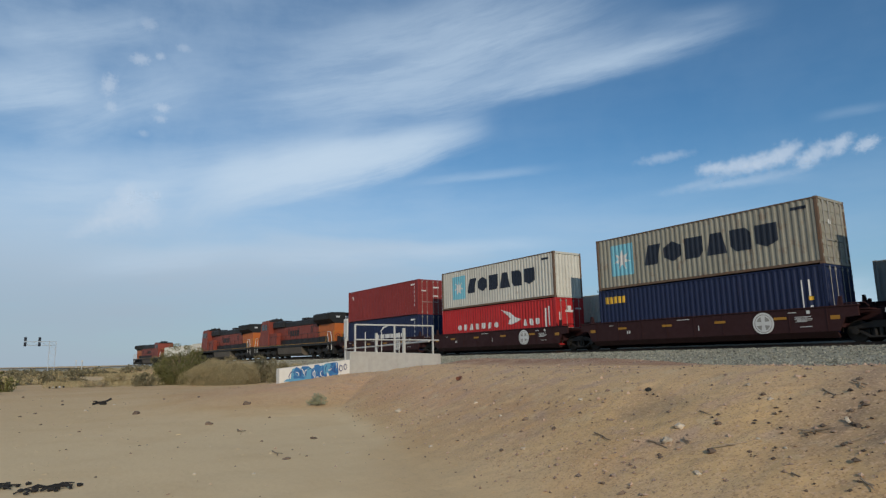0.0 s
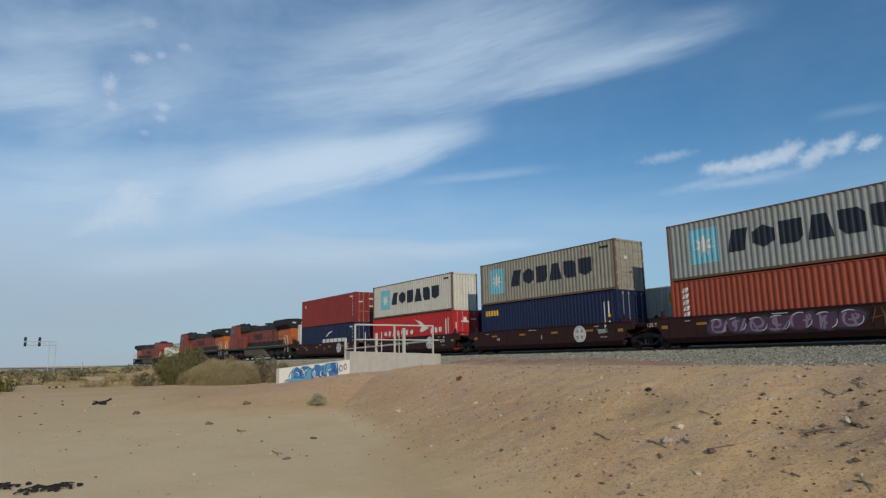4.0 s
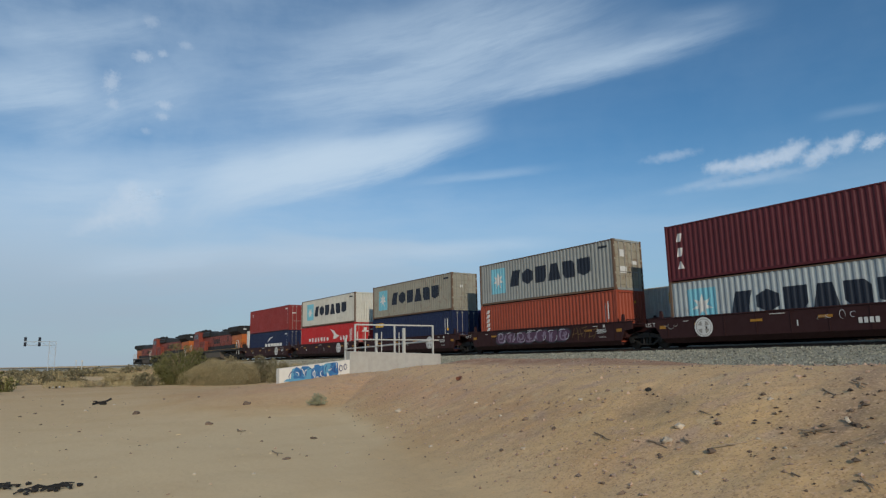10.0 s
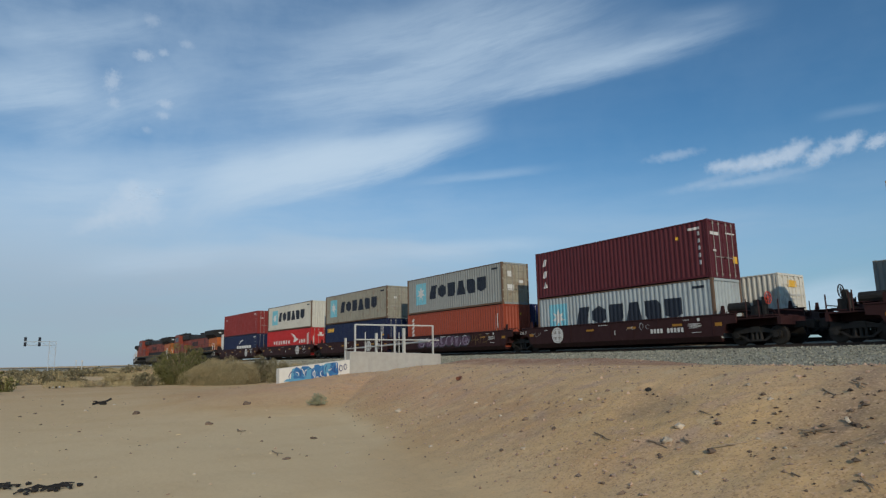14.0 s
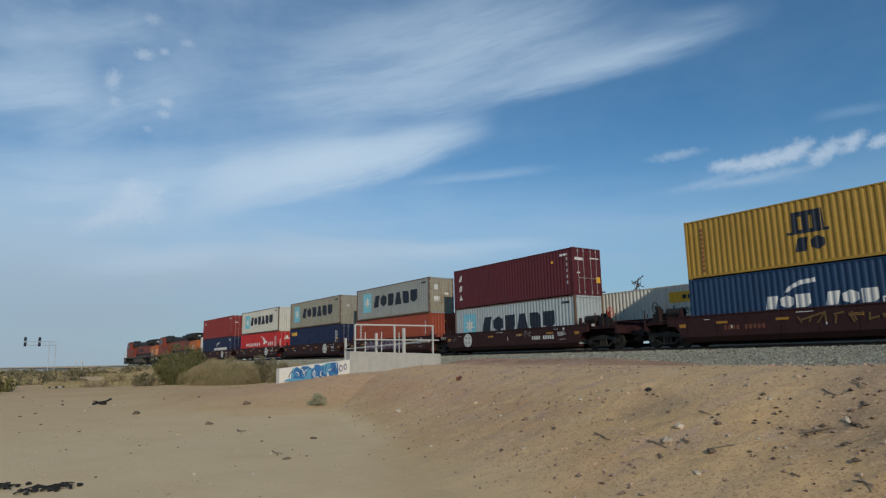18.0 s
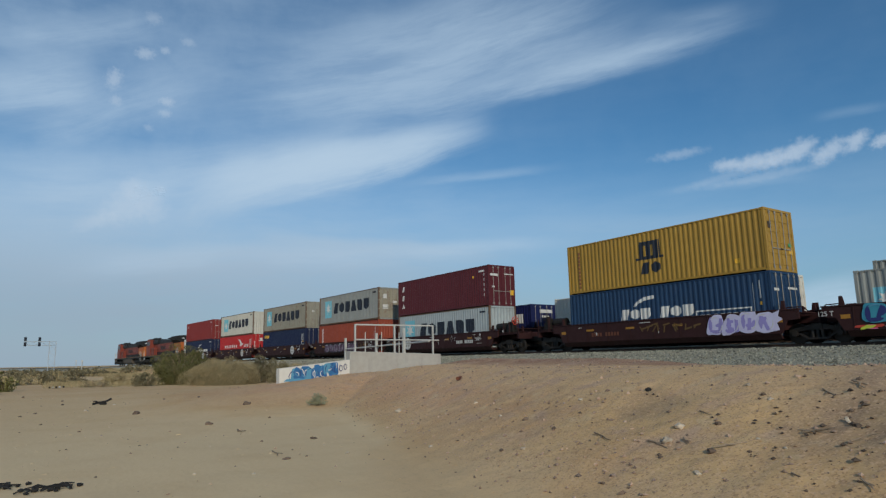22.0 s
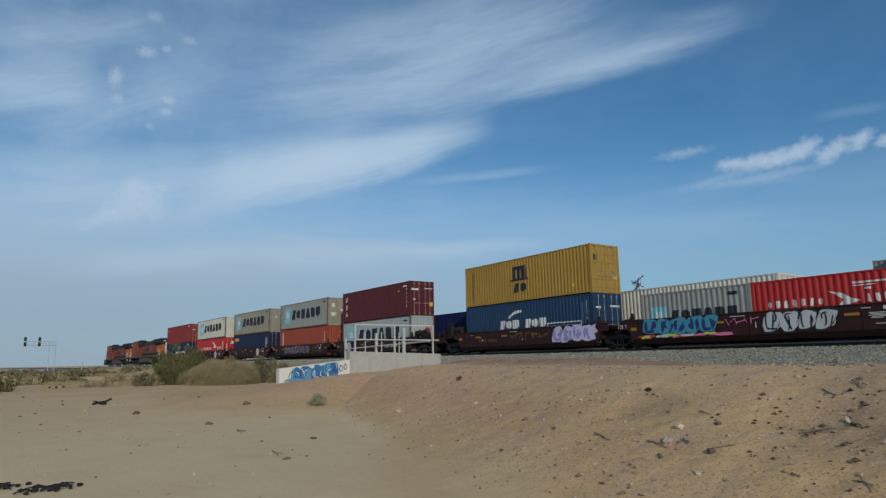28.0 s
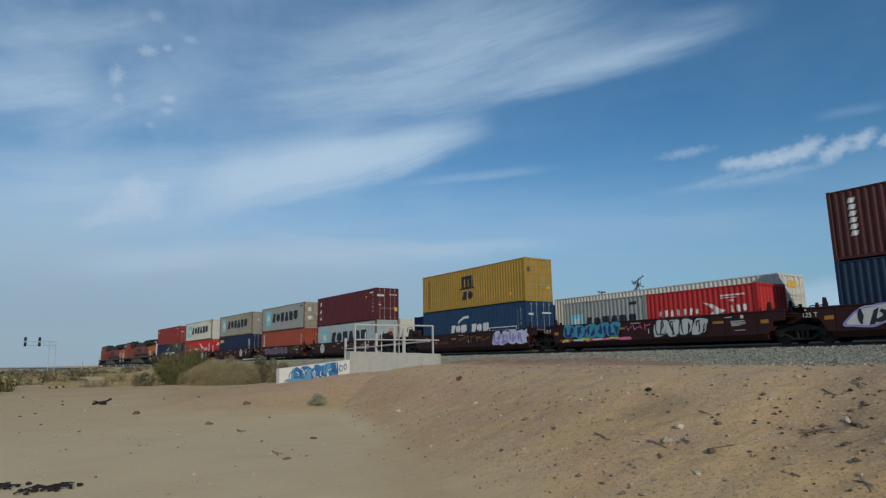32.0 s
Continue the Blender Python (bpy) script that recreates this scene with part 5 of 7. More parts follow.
def disc_badge(car, x):
    """White round badge with a pale cross between four dark quarters."""
    flat_mark("round_badge", "white", car, [circle(x, 0.90, 0.48)], y=-1.568, label="round white badge")
    flat_mark("badge_ring", "dull_rod", car, [arc_stroke(x, 0.90, 0.385, 0.385, 0.0, 6.2832, 0.035, 28)], y=-1.571)
    quarters = []
    for q in range(4):
        a = math.pi / 2 * q + 0.32
        quarters.append([(x + 0.10 * math.cos(a + 0.465), 0.90 + 0.10 * math.sin(a + 0.465))] + [(x + 0.31 * math.cos(a + 0.93 * k / 5), 0.90 + 0.31 * math.sin(a + 0.93 * k / 5)) for k in range(6)])
    flat_mark("badge_quarter", "dull_rod", car, quarters, y=-1.572, label="grey quarter between the arms of the cross")


def text_mesh(name, body, size, mat):
    cu = bpy.data.curves.new(name, "FONT")
    cu.body, cu.size, cu.extrude = body, size, 0.002
    ob = bpy.data.objects.new(name, cu)
    me = bpy.data.meshes.new_from_object(ob)
    bpy.data.objects.remove(ob)
    bpy.data.curves.remove(cu)
    me.materials.clear()
    me.materials.append(M[mat])
    return me


def well_cars():
    tare = text_mesh("load_lettering", "125 T", 0.27, "white")
    cars = {}
    for i, key in enumerate(("s1", "s2", "s3", "s4", "s5", "s6", "s7", "s8")):
        c = centre(key)
        nxt = {"s5": 9.2, "s8": 7.75}.get(key)
        keys = list(OFF)
        back = nxt or (OFF[keys[i + 1]] - OFF[key]) / 2
        front = {"s1": 9.0, "s6": 8.75}.get(key) or (OFF[key] - OFF[keys[i - 1]]) / 2
        trucks = [back - 0.02] if key not in ("s5",) else [7.9]
        if key in ("s1", "s6"):
            trucks.append(-7.7)
        label = {"s4": "red-brown well car with muted purple spray-painted shapes", "s6": "red-brown well car with lilac spray-painted shapes",
                 "s7": "red-brown well car covered in teal and silver spray paint", "s8": "red-brown well car with dark spray-painted shapes"}.get(key, "red-brown well car with white round badge")
        car = well_car(label, front=front, back=back, trucks=trucks, brake={"s1": ("front",), "s5": ("back",), "s6": ("front",)}.get(key, ()))
        cars[key] = roll(car, c)
        if key in ("s1", "s2", "s3"):
            disc_badge(car, 3.45)
        if key == "s5":
            disc_badge(car, -4.1)
            flat_mark("number_bar", "white", car, rects(*[(2.6 + 0.2 * k, 2.74 + 0.2 * k, 0.72, 0.94) for k in range(10) if k != 4]), y=-1.568, label="white bar of a painted number")
        if key == "s6":
            flat_mark("number_bar", "rust_can", car, rects(*[(-4.2 + 0.2 * k, -4.06 + 0.2 * k, 0.72, 0.92) for k in range(10) if k != 4]), y=-1.568, label="faded bar of a painted number")
        if key in ("s4", "s5", "s7", "s8"):
            shared("load_lettering", tare, car, pose(-7.45, -1.30 - 0.275, 1.06, 90), "white painted load figure")
    # thin scrawls beside the painted number
    rnd = random.Random(12)
    for k in range(7):
        a, x = rnd.uniform(0, 6.28), (-6.15, -5.9, -5.65, 1.25, 1.6, 2.05, 2.45)[k]
        flat_mark("scrawl", "dull_rod" if k < 4 else "silver", cars["s5"], [arc_stroke(x, 1.1 + rnd.uniform(-0.12, 0.12), rnd.uniform(0.1, 0.2), rnd.uniform(0.08, 0.18), a, a + rnd.uniform(2.5, 5.5), 0.022, 10)], y=-1.569 - 0.001 * k, label="thin pale chalk scrawl")
    # sprayed shapes
    c = cars["s4"]
    sprayed_word(c, -4.0, 2.7, 0.47, 1.36, 7, 3, "spray_black", "purple", "lilac_grey", "silver", "muted purple and grey spray-painted shapes", 0.12, -1.568)
    flat_mark("spray_paint", "faded_amber", c, slashes(2.9, 4.6, 0.5, 1.3, 7, 8, 0.04), y=-1.572, label="faded amber spray-painted strokes")
    c = cars["s6"]
    sprayed_word(c, 3.05, 6.2, 0.47, 1.46, 4, 4, "lilac", "lilac", "violet", "white", "pale lilac spray-painted shapes with violet strokes", 0.2)
    flat_mark("spray_paint", "lilac", c, [[(5.9, 0.5), (6.1, 1.3), (6.5, 1.45), (6.42, 1.2), (6.62, 1.05), (6.35, 0.9), (6.45, 0.6)]], y=-1.576)
    flat_mark("spray_paint", "faded_amber", c, slashes(-0.9, 2.4, 0.75, 1.2, 9, 12, 0.08), y=-1.572, label="faded amber spray-painted strokes")
    c = cars["s7"]
    sprayed_word(c, -5.7, -1.6, 0.62, 1.46, 5, 6, "teal", "teal", "dark_spray_blue", "pale_spray_blue", "teal and dark blue spray-painted shapes", 0.2)
    for k, (mt, lift) in enumerate((("pink", 0.0), ("lime", 0.004), ("hand_red", 0.002), ("silver", 0.006))):
        rnd = random.Random(70 + k)
        flat_mark("spray_paint", mt, c, [bubble(rnd.uniform(-5.9, -1.2), 0.56 + rnd.uniform(-0.03, 0.05), rnd.uniform(0.4, 0.95), rnd.uniform(0.10, 0.2), 80 + 9 * k + q, 0.3, 16) for q in range((5, 4, 2, 2)[k])], y=-1.570 - 2.5 * lift, label="bright spray-painted patches" if k == 0 else "")
    flat_mark("spray_paint", "pink", c, slashes(-1.3, 0.2, 0.9, 1.3, 5, 15, 0.04), y=-1.572)
    sprayed_word(c, 0.65, 3.6, 0.47, 1.46, 4, 17, "spray_black", "silver", "spray_black", "white", "silver spray-painted shapes with black outline", 0.075)
    c = cars["s8"]
    sprayed_word(c, -5.5, 1.0, 0.47, 1.46, 5, 19, "violet", "white", "spray_black", "lilac", "violet, white and black spray-painted shapes", 0.22)


well_cars()

# ---- locomotives ----
LOCO_R = 0.53
LOCO_WHEEL_ME = wheelset_mesh(LOCO_R)


def loco_truck_mesh():
    bm = bmesh.new()
    for s in (-1, 1):
        y0, y1 = s * 1.08 - 0.09, s * 1.08 + 0.09
        prism(bm, [(-2.55, 0.72), (-2.45, 0.92), (-1.2, 0.98), (-0.9, 0.84), (0.9, 0.84), (1.2, 0.98), (2.45, 0.92), (2.55, 0.72), (2.2, 0.62), (1.4, 0.66), (0.5, 0.60), (-0.5, 0.60), (-1.4, 0.66), (-2.2, 0.62)], y0, y1)
        for x in (-1.85, 0, 1.85):
            box(bm, x - 0.2, x + 0.2, min(s * 1.0, s * 1.2), max(s * 1.0, s * 1.2), 0.36, 0.72, bevel=0.03)
            for dx in (-0.32, 0.32):
                tube(bm, (x + dx, s * 1.1, 0.5), (x + dx, s * 1.1, 0.8), 0.09, 8)
            tube(bm, (x + 0.55, s * 1.16, 0.34), (x + 0.95, s * 1.16, 0.86), 0.05, 6)
    box(bm, -0.3, 0.3, -1.1, 1.1, 0.7, 1.1)
    box(bm, -2.4, 2.4, -0.3, 0.3, 0.8, 1.0)
    return to_mesh(bm, "loco_truck", M["dark_steel"])


LOCO_TRUCK_ME = loco_truck_mesh()


def locomotive(label, moving=True, lower="loco_black", nose_top="loco_yellow", group="locomotives"):
    """A six-axle diesel with its cab towards -x; built from the rails up."""
    lo = thing("locomotive", label, "locomotive", group)
    if moving:
        ROLLING.add(lo)
    O, B, Y, S = M["loco_orange"], M["loco_black"], M["loco_yellow"], M["dark_steel"]
    # frame and tank
    frame_ = part("underframe", boxes((-10.7, 10.7, -1.5, 1.5, 1.28, 1.60), (-10.2, 10.2, -0.5, 0.5, 0.95, 1.28), bevel=0.02), M[lower], lo)
    for s in (-1, 1):
        a, b = sorted((s * 1.501, s * 1.512))
        part("frame_stripe", boxes((-10.6, 10.6, a, b, 1.52, 1.56)), Y, frame_, "yellow stripe along the frame")
    bm = bmesh.new()
    prism(bm, [(-1.35, 0.55), (-1.0, 0.30), (1.0, 0.30), (1.35, 0.55), (1.42, 1.27), (-1.42, 1.27)], -3.3, 3.3)
    bmesh.ops.rotate(bm, verts=bm.verts[:], cent=(0, 0, 0), matrix=Matrix.Rotation(radians(90), 3, "Z"))
    part("fuel_tank", bm, M["tank_grime"], lo, "dusty fuel tank between the trucks")
    for x in (-6.9, 6.9):
        tr = shared("truck", LOCO_TRUCK_ME, lo, pose(x, 0, 0), "three-axle truck")
        for dx in (-1.85, 0, 1.85):
            ws = shared("wheelset", LOCO_WHEEL_ME, tr, pose(dx, 0, LOCO_R))
            if moving:
                WHEELSETS.append((ws, dx, LOCO_R, LOCO_R))
    # nose
    bm = bmesh.new()
    prism(bm, [(-10.35, 1.602), (-10.25, 2.55), (-9.75, 3.05), (-8.55, 3.22), (-8.55, 1.602)], -1.02, 1.02)
    nose = part("nose", bm, O, lo)
    part("nose_band", boxes((-10.0, -8.6, -1.024, 1.024, 3.17, 3.235)), M[nose_top], nose)
    part("headlight", boxes((-10.33, -10.24, -0.3, 0.3, 2.3, 2.5)), M["white"], nose)
    # cab
    bm = bmesh.new()
    prism(bm, [(-8.55, 1.602), (-8.55, 3.3), (-8.25, 4.38), (-8.0, 4.55), (-5.95, 4.60), (-5.95, 1.602)], -1.5, 1.5)
    cab = part("cab", bm, O, lo)
    bm = bmesh.new()
    prism(bm, [(-8.3, 4.40), (-8.02, 4.585), (-5.9, 4.64), (-5.9, 4.44)], -1.42, 1.42)
    part("cab_roof", bm, B, cab)
    for s in (-1, 1):
        a, b = sorted((s * 1.501, s * 1.515))
        for x0, x1 in ((-8.1, -7.35), (-7.2, -6.5)):
            part("side_window", boxes((x0, x1, a, b, 3.45, 4.15)), M["glass"], cab, "dark cab side window")
        part("cab_door", boxes((-6.4, -6.0, a, b, 1.75, 3.7)), M["loco_brown"], cab)
    for y0, y1 in ((-1.3, -0.15), (0.15, 1.3)):
        bm = boxes((-0.012, 0.012, y0, y1, 0.0, 0.8))
        part("windscreen", bm, M["glass"], cab, "dark windscreen pane", at=Matrix.Translation((-8.50, 0, 3.42)) @ Matrix.Rotation(radians(15.5), 4, "Y"))
    part("air_conditioner", boxes((-7.6, -6.6, -0.6, 0.6, 4.62, 4.85), bevel=0.05), B, cab)
    part("horn", tubes([((-6.3, -0.3, 4.64), (-6.3, -0.3, 4.85), (-6.75, -0.3, 4.9)), ((-6.3, 0.3, 4.64), (-6.3, 0.3, 4.85), (-6.75, 0.3, 4.9))], 0.05), S, cab)
    # equipment cabinet and long hood
    part("equipment_cabinet", boxes((-5.94, -3.6, -1.42, 1.42, 1.602, 3.0), bevel=0.03), O, lo)
    hood = part("hood", boxes((-5.94, 6.3, -0.88, 0.88, 1.603, 4.02), bevel=0.03), O, lo)
    part("hood_roof", boxes((-5.94, 6.3, -0.93, 0.93, 3.55, 4.2), bevel=0.08), B, hood)
    part("dynamic_brake_housing", boxes((-5.6, -2.4, -1.15, 1.15, 3.6, 4.36), bevel=0.1), B, hood)
    part("hood_lower_band", boxes((-3.58, 6.3, -0.893, 0.893, 1.605, 2.15)), M[lower], hood)
    for s in (-1, 1):
        a, b = sorted((s * 0.881, s * 0.905))
        for i in range(11):
            x = -3.4 + i * 0.86
            part("hood_door", boxes((x, x + 0.8, a, b, 2.2, 3.52), bevel=0.008), M["loco_brown"] if i in (6, 7, 8, 9) else O, hood)
            if i in (2, 5, 9):
                bm = boxes(*[(x + 0.1, x + 0.7, min(a, s * 0.915), max(b, s * 0.915), 2.75 + 0.12 * k, 2.81 + 0.12 * k) for k in range(6)])
                part("louvre", bm, B, hood)
        for k in range(4):
            part("name_block", boxes((-0.9 + 0.62 * k, -0.42 + 0.62 * k, min(s * 0.906, s * 0.918), max(s * 0.906, s * 0.918), 2.5, 3.15)), B, hood, "dark painted block")
    part("exhaust", boxes((1.2, 2.5, -0.5, 0.5, 4.3, 4.5), bevel=0.04), S, hood)
    # radiator with its wide wings
    bm = bmesh.new()
    prism(bm, [(-0.88, 1.603), (0.88, 1.603), (0.88, 3.45), (1.52, 3.88), (1.52, 4.42), (1.3, 4.54), (-1.3, 4.54), (-1.52, 4.42), (-1.52, 3.88), (-0.88, 3.45)], -10.05, -6.32)
    bmesh.ops.rotate(bm, verts=bm.verts[:], cent=(0, 0, 0), matrix=Matrix.Rotation(radians(90), 3, "Z"))
    rad = part("radiator_housing", bm, B, lo)
    # the rear end faces the sun, whose light is put into this orange
    part("rear_hood", boxes((6.4, 10.07, -0.9, 0.9, 2.2, 3.42), (8.7, 10.08, -0.93, 0.93, 1.61, 3.44), bevel=0.02), M["loco_sunlit"], lo)
    part("radiator_fan", tube(tube(bmesh.new(), (7.3, 0, 4.54), (7.3, 0, 4.6), 0.7, 20), (9.0, 0, 4.54), (9.0, 0, 4.6), 0.7, 20), S, rad)
    for s in (-1, 1):
        bm = boxes(*[(6.6 + 0.27 * k, 6.68 + 0.27 * k, min(s * 1.521, s * 1.535), max(s * 1.521, s * 1.535), 3.95, 4.4) for k in range(13)])
        part("radiator_grille", bm, S, rad)
    for y0 in (-0.75, 0.3):
        part("number_board", boxes((9.85, 10.09, y0, y0 + 0.4, 4.02, 4.18)), M["silver"], rad)
    part("hood_gap", boxes((6.24, 6.40, -1.05, 1.05, 3.3, 4.3)), B, lo)
    # hand rails, steps, pilots
    for s in (-1, 1):
        y = s * 1.44
        for x in [-5.3 + 1.45 * k for k in range(11)]:
            part("stanchion", tubes([((x, y, 1.6), (x, y, 2.6))], 0.018), M["loco_yellow"] if x > 8 else B, lo)
        part("hand_rail", tubes([((-5.8, y, 2.6), (9.2, y, 2.6))], 0.02), B, lo)
        for x, e in ((-10.45, -1), (10.45, 1)):
            bm = tubes([((x, y, 0.75), (x, y, 1.9), (x - e * 0.25, y, 2.55), (x - e * 0.9, y, 2.6)), ((x - e * 0.75, y, 0.85), (x - e * 0.75, y, 1.9), (x - e * 0.95, y, 2.4))], 0.032)
            part("grab_rail", bm, M["white"], lo, "white grab rail by the steps")
            a, b = sorted((x - e * 0.72, x))
            u, v = sorted((s * 1.0, s * 1.45))
            part("steps", boxes(*[(a, b, u, v, z, z + 0.04) for z in (0.45, 0.72, 1.0)], (a, a + 0.03, u, v, 0.42, 1.28), (b - 0.03, b, u, v, 0.42, 1.28)), M[lower], lo)
    for e in (-1, 1):
        a, b = sorted((e * 10.71, e * 10.85))
        part("pilot", boxes((a, b, -1.45, 1.45, 0.35, 1.58), bevel=0.02), M[lower], lo)
        a, b = sorted((e * 10.85, e * 11.4))
        part("coupler", boxes((a, b, -0.16, 0.16, 0.72, 1.02), bevel=0.04), S, lo)
        part("end_rail", tubes([((e * 10.78, -1.4, 1.6), (e * 10.78, -1.4, 2.6), (e * 10.78, -0.4, 2.6), (e * 10.78, -0.4, 1.6)), ((e * 10.78, 1.4, 1.6), (e * 10.78, 1.4, 2.6), (e * 10.78, 0.4, 2.6), (e * 10.78, 0.4, 1.6))], 0.02), M["loco_yellow"], lo)
    return lo


roll(locomotive("orange and black diesel locomotive with yellow stripe"), -69.55)
roll(locomotive("sun-faded orange diesel locomotive with dark roof", nose_top="loco_orange"), -92.15)


def front_cabinet():
    c = thing("equipment_box", "white equipment box on the first well car", "equipment box")
    part("box_body", boxes((-0.4, 0.4, -1.2, -0.35, 0.0, 2.15), bevel=0.04), M["white"], c)
    part("box_door", boxes((-0.3, 0.3, -1.215, -1.201, 0.15, 1.95)), M["white"], c)
    roll(c, OFF["s1"] + START - 0.6, 1.53)


front_cabinet()

# ---- the train that stands on the far track ----


def standing_train():
    L53, W53 = 16.154, 2.591
    PANEL = (9.55, 13.2, 1.84, 2.48)
    rows = [(-12.45, 1, "beige_grey", "weathered grey-beige long container on a standing train", False, 5.64),
            (-16.8, -1, "cream", "cream-white long container with yellow panel, standing train", True, 5.64),
            (-35.5, -1, "deep_blue", "deep blue long container on a standing train", True, 5.54),
            (-54.2, -1, "cream", "plain cream-white long container on a standing train", True, 5.62),
            (-71.0, -1, "cream", "plain cream-white long container on a standing train", True, 5.62),
            (-88.0, -1, "cream", "plain cream-white long container on a standing train", True, 5.62),
            (-105.0, -1, "cream", "plain cream-white long container on a standing train", True, 5.62),
            (-121.9, -1, "cream", "plain cream-white long container on a standing train", True, 5.62)]
    for i, (x, s, mat, label, doors, top) in enumerate(rows):
        marks, ends = [], []
        if i == 1:
            marks = [bar("panel", "reflector", [PANEL], "yellow panel"), polymark("wordmark", "ink", block_shapes(PANEL[0] + 0.9, PANEL[1] - 0.7, PANEL[2] + 0.2, PANEL[3] - 0.2, 6, 0.25, False), "dark painted block")]
            ends = [("data_plate", "reflector", 0.9, 1.75, 2.2, 2.55), ("data_plate", "galvanised", 0.7, 2.1, 1.75, 1.85), ("data_plate", "galvanised", 0.9, 2.0, 1.55, 1.62)]
        if i == 2:
            marks = [polymark("wordmark", "white", block_shapes(11.4, 15.4, 1.5, 2.2, 4, 0.2, False), "white painted block")]
            ends = [("data_plate", "white", 0.9, 2.2, 2.25, 2.5), ("data_plate", "white", 1.1, 1.9, 1.9, 2.05)]
        c = shipping_container(L53, 2.896, mat, label, doors, "containers of the standing train", W53, marks, ends)
        xc = x + s * L53 / 2
        c.matrix_basis = on_track(xc, top - 2.896, TRACK2_Y)
        if i == 1:
            side = [o for o in c.children if o.name.startswith("side_panel")][0]
            shared("lettering", text_mesh("lettering", "Intermodal", 0.72, "green_ink"), side, pose(-L53 / 2 + 9.75, -W53 / 2 - 0.006, 1.2, 90), "dark green lettering")
        car = well_car("dark red-brown well car standing on the far track", half=8.1, front=9.2, back=9.2, trucks=(8.9,), moving=False, group="well cars of the standing train")
        car.matrix_basis = on_track(xc, RAIL2_Z, TRACK2_Y)
    lo = locomotive("orange diesel locomotive at the end of a standing train", False)
    lo.matrix_basis = on_track(-150.3, RAIL2_Z, TRACK2_Y) @ pose(0, 0, 0, 0, 0, 180)


standing_train()

# ---- the bridge head wall, its railings ----


def head_wall():
    X = -27.4
    w = thing("head_wall", "grey concrete head wall of a small railway bridge", "wall", kind="structure")
    bm = bmesh.new()
    prism(bm, [(13.58, 0.3), (13.58, 2.03), (18.76, 1.85), (18.76, 0.3)], 0, 0.45)
    for v in bm.verts:
        v.co = (X - v.co.y, v.co.x, v.co.z)
    bmesh.ops.recalc_face_normals(bm, faces=bm.faces[:])
    bmesh.ops.bevel(bm, geom=bm.edges[:], offset=0.02, segments=1, affect="EDGES")
    part("wall_block", bm, M["concrete"], w)
    bm = bmesh.new()
    prism(bm, [(13.578, 0.2), (13.578, 1.64), (10.17, 1.30), (10.17, 0.2)], 0, 0.35)
    for v in bm.verts:
        v.co = (X - 0.03 - v.co.y, v.co.x, v.co.z)
    bmesh.ops.recalc_face_normals(bm, faces=bm.faces[:])
    wing = part("wing_wall", bm, M["whitewash"], w, "whitewashed wing wall with blue spray paint")
    rnd = random.Random(4)

    layers = []

    def sprayed(polys, mat, lift, label=""):
        for q in polys:
            layers.append(q)
            lift += 0.0008 * len(layers)
            bm = bmesh.new()
            bm.faces.new([bm.verts.new((X - 0.03 + lift, yy, min(zz, 1.27 + (yy - 10.17) / 3.408 * 0.34))) for yy, zz in q])
            part("spray_paint", bm, M[mat], wing, label)

    for k in range(8):
        yy, zz = 10.85 + 0.27 * k, 0.99 + 0.035 * k + rnd.uniform(-0.05, 0.05)
        sprayed([bubble(yy, zz, rnd.uniform(0.36, 0.5), rnd.uniform(0.55, 0.78), 300 + k, 0.34)], "spray_blue" if k % 3 else "pale_spray_blue", 0.004 + 0.001 * k, "blue spray-painted shapes" if k == 0 else "")
        for q in range(3):
            a = rnd.uniform(0, 6.28)
            sprayed([arc_stroke(yy + rnd.uniform(-0.1, 0.1), zz + rnd.uniform(-0.1, 0.1), rnd.uniform(0.05, 0.16), rnd.uniform(0.08, 0.24), a, a + rnd.uniform(1.5, 3.6), 0.035)],
                    ("dark_spray_blue", "pale_spray_blue", "whitewash")[q], 0.013 + 0.003 * q)
    sprayed([[(10.35, 0.74), (10.5, 0.84), (11.1, 0.86), (11.5, 0.80), (11.2, 0.74)]], "pale_spray_blue", 0.003)
    for k, (yy, zz, rr) in enumerate(((12.86, 1.22, 0.15), (13.10, 1.26, 0.13), (13.33, 1.32, 0.12))):
        sprayed([arc_stroke(yy, zz, rr * 0.62, rr, 0.3 * k, 6.1 + 0.3 * k, 0.04, 14)], "dark_spray_blue", 0.022 + 0.003 * k)
    # pipe railing on the wall
    r = thing("pipe_railing", "dull white pipe railing on a concrete wall", "railing", "railings")
    r.matrix_basis = pose(X - 0.22, 0, 0)
    tops = {13.95: 2.0, 16.13: 1.93, 18.42: 1.85}
    for y, z in tops.items():
        part("post", boxes((-0.036, 0.036, y - 0.036, y + 0.036, z, 3.26)), M["galvanised"], r)
    part("top_rail", boxes((-0.034, 0.034, 13.92, 18.45, 3.262, 3.33)), M["galvanised"], r)
    part("mid_rail", tubes([((0.07, 13.9, 2.58), (0.07, 18.75, 2.55))], 0.034, 8), M["galvanised"], r)
    for y in (14.55, 15.45, 16.45):
        part("thin_post", tubes([((-0.1, y, 1.9), (-0.1, y, 2.95))], 0.026), M["galvanised"], r)
    # railing of the bridge, along the track
    b = thing("bridge_railing", "pale pipe railing beside the near track", "railing", "railings")
    for x, y in ((-46.0, 22.4), (-37.4, 20.45), (-31.15, 18.8)):
        part("post", boxes((x - 0.07, x + 0.07, y - 0.07, y + 0.07, 1.0, 3.35)), M["galvanised"], b)
    part("low_rail", tubes([((-46.0, 22.4, 2.5), (-37.4, 20.45, 2.5)), ((-37.4, 20.45, 2.5), (-27.5, 18.1, 2.5))], 0.05), M["galvanised"], b)


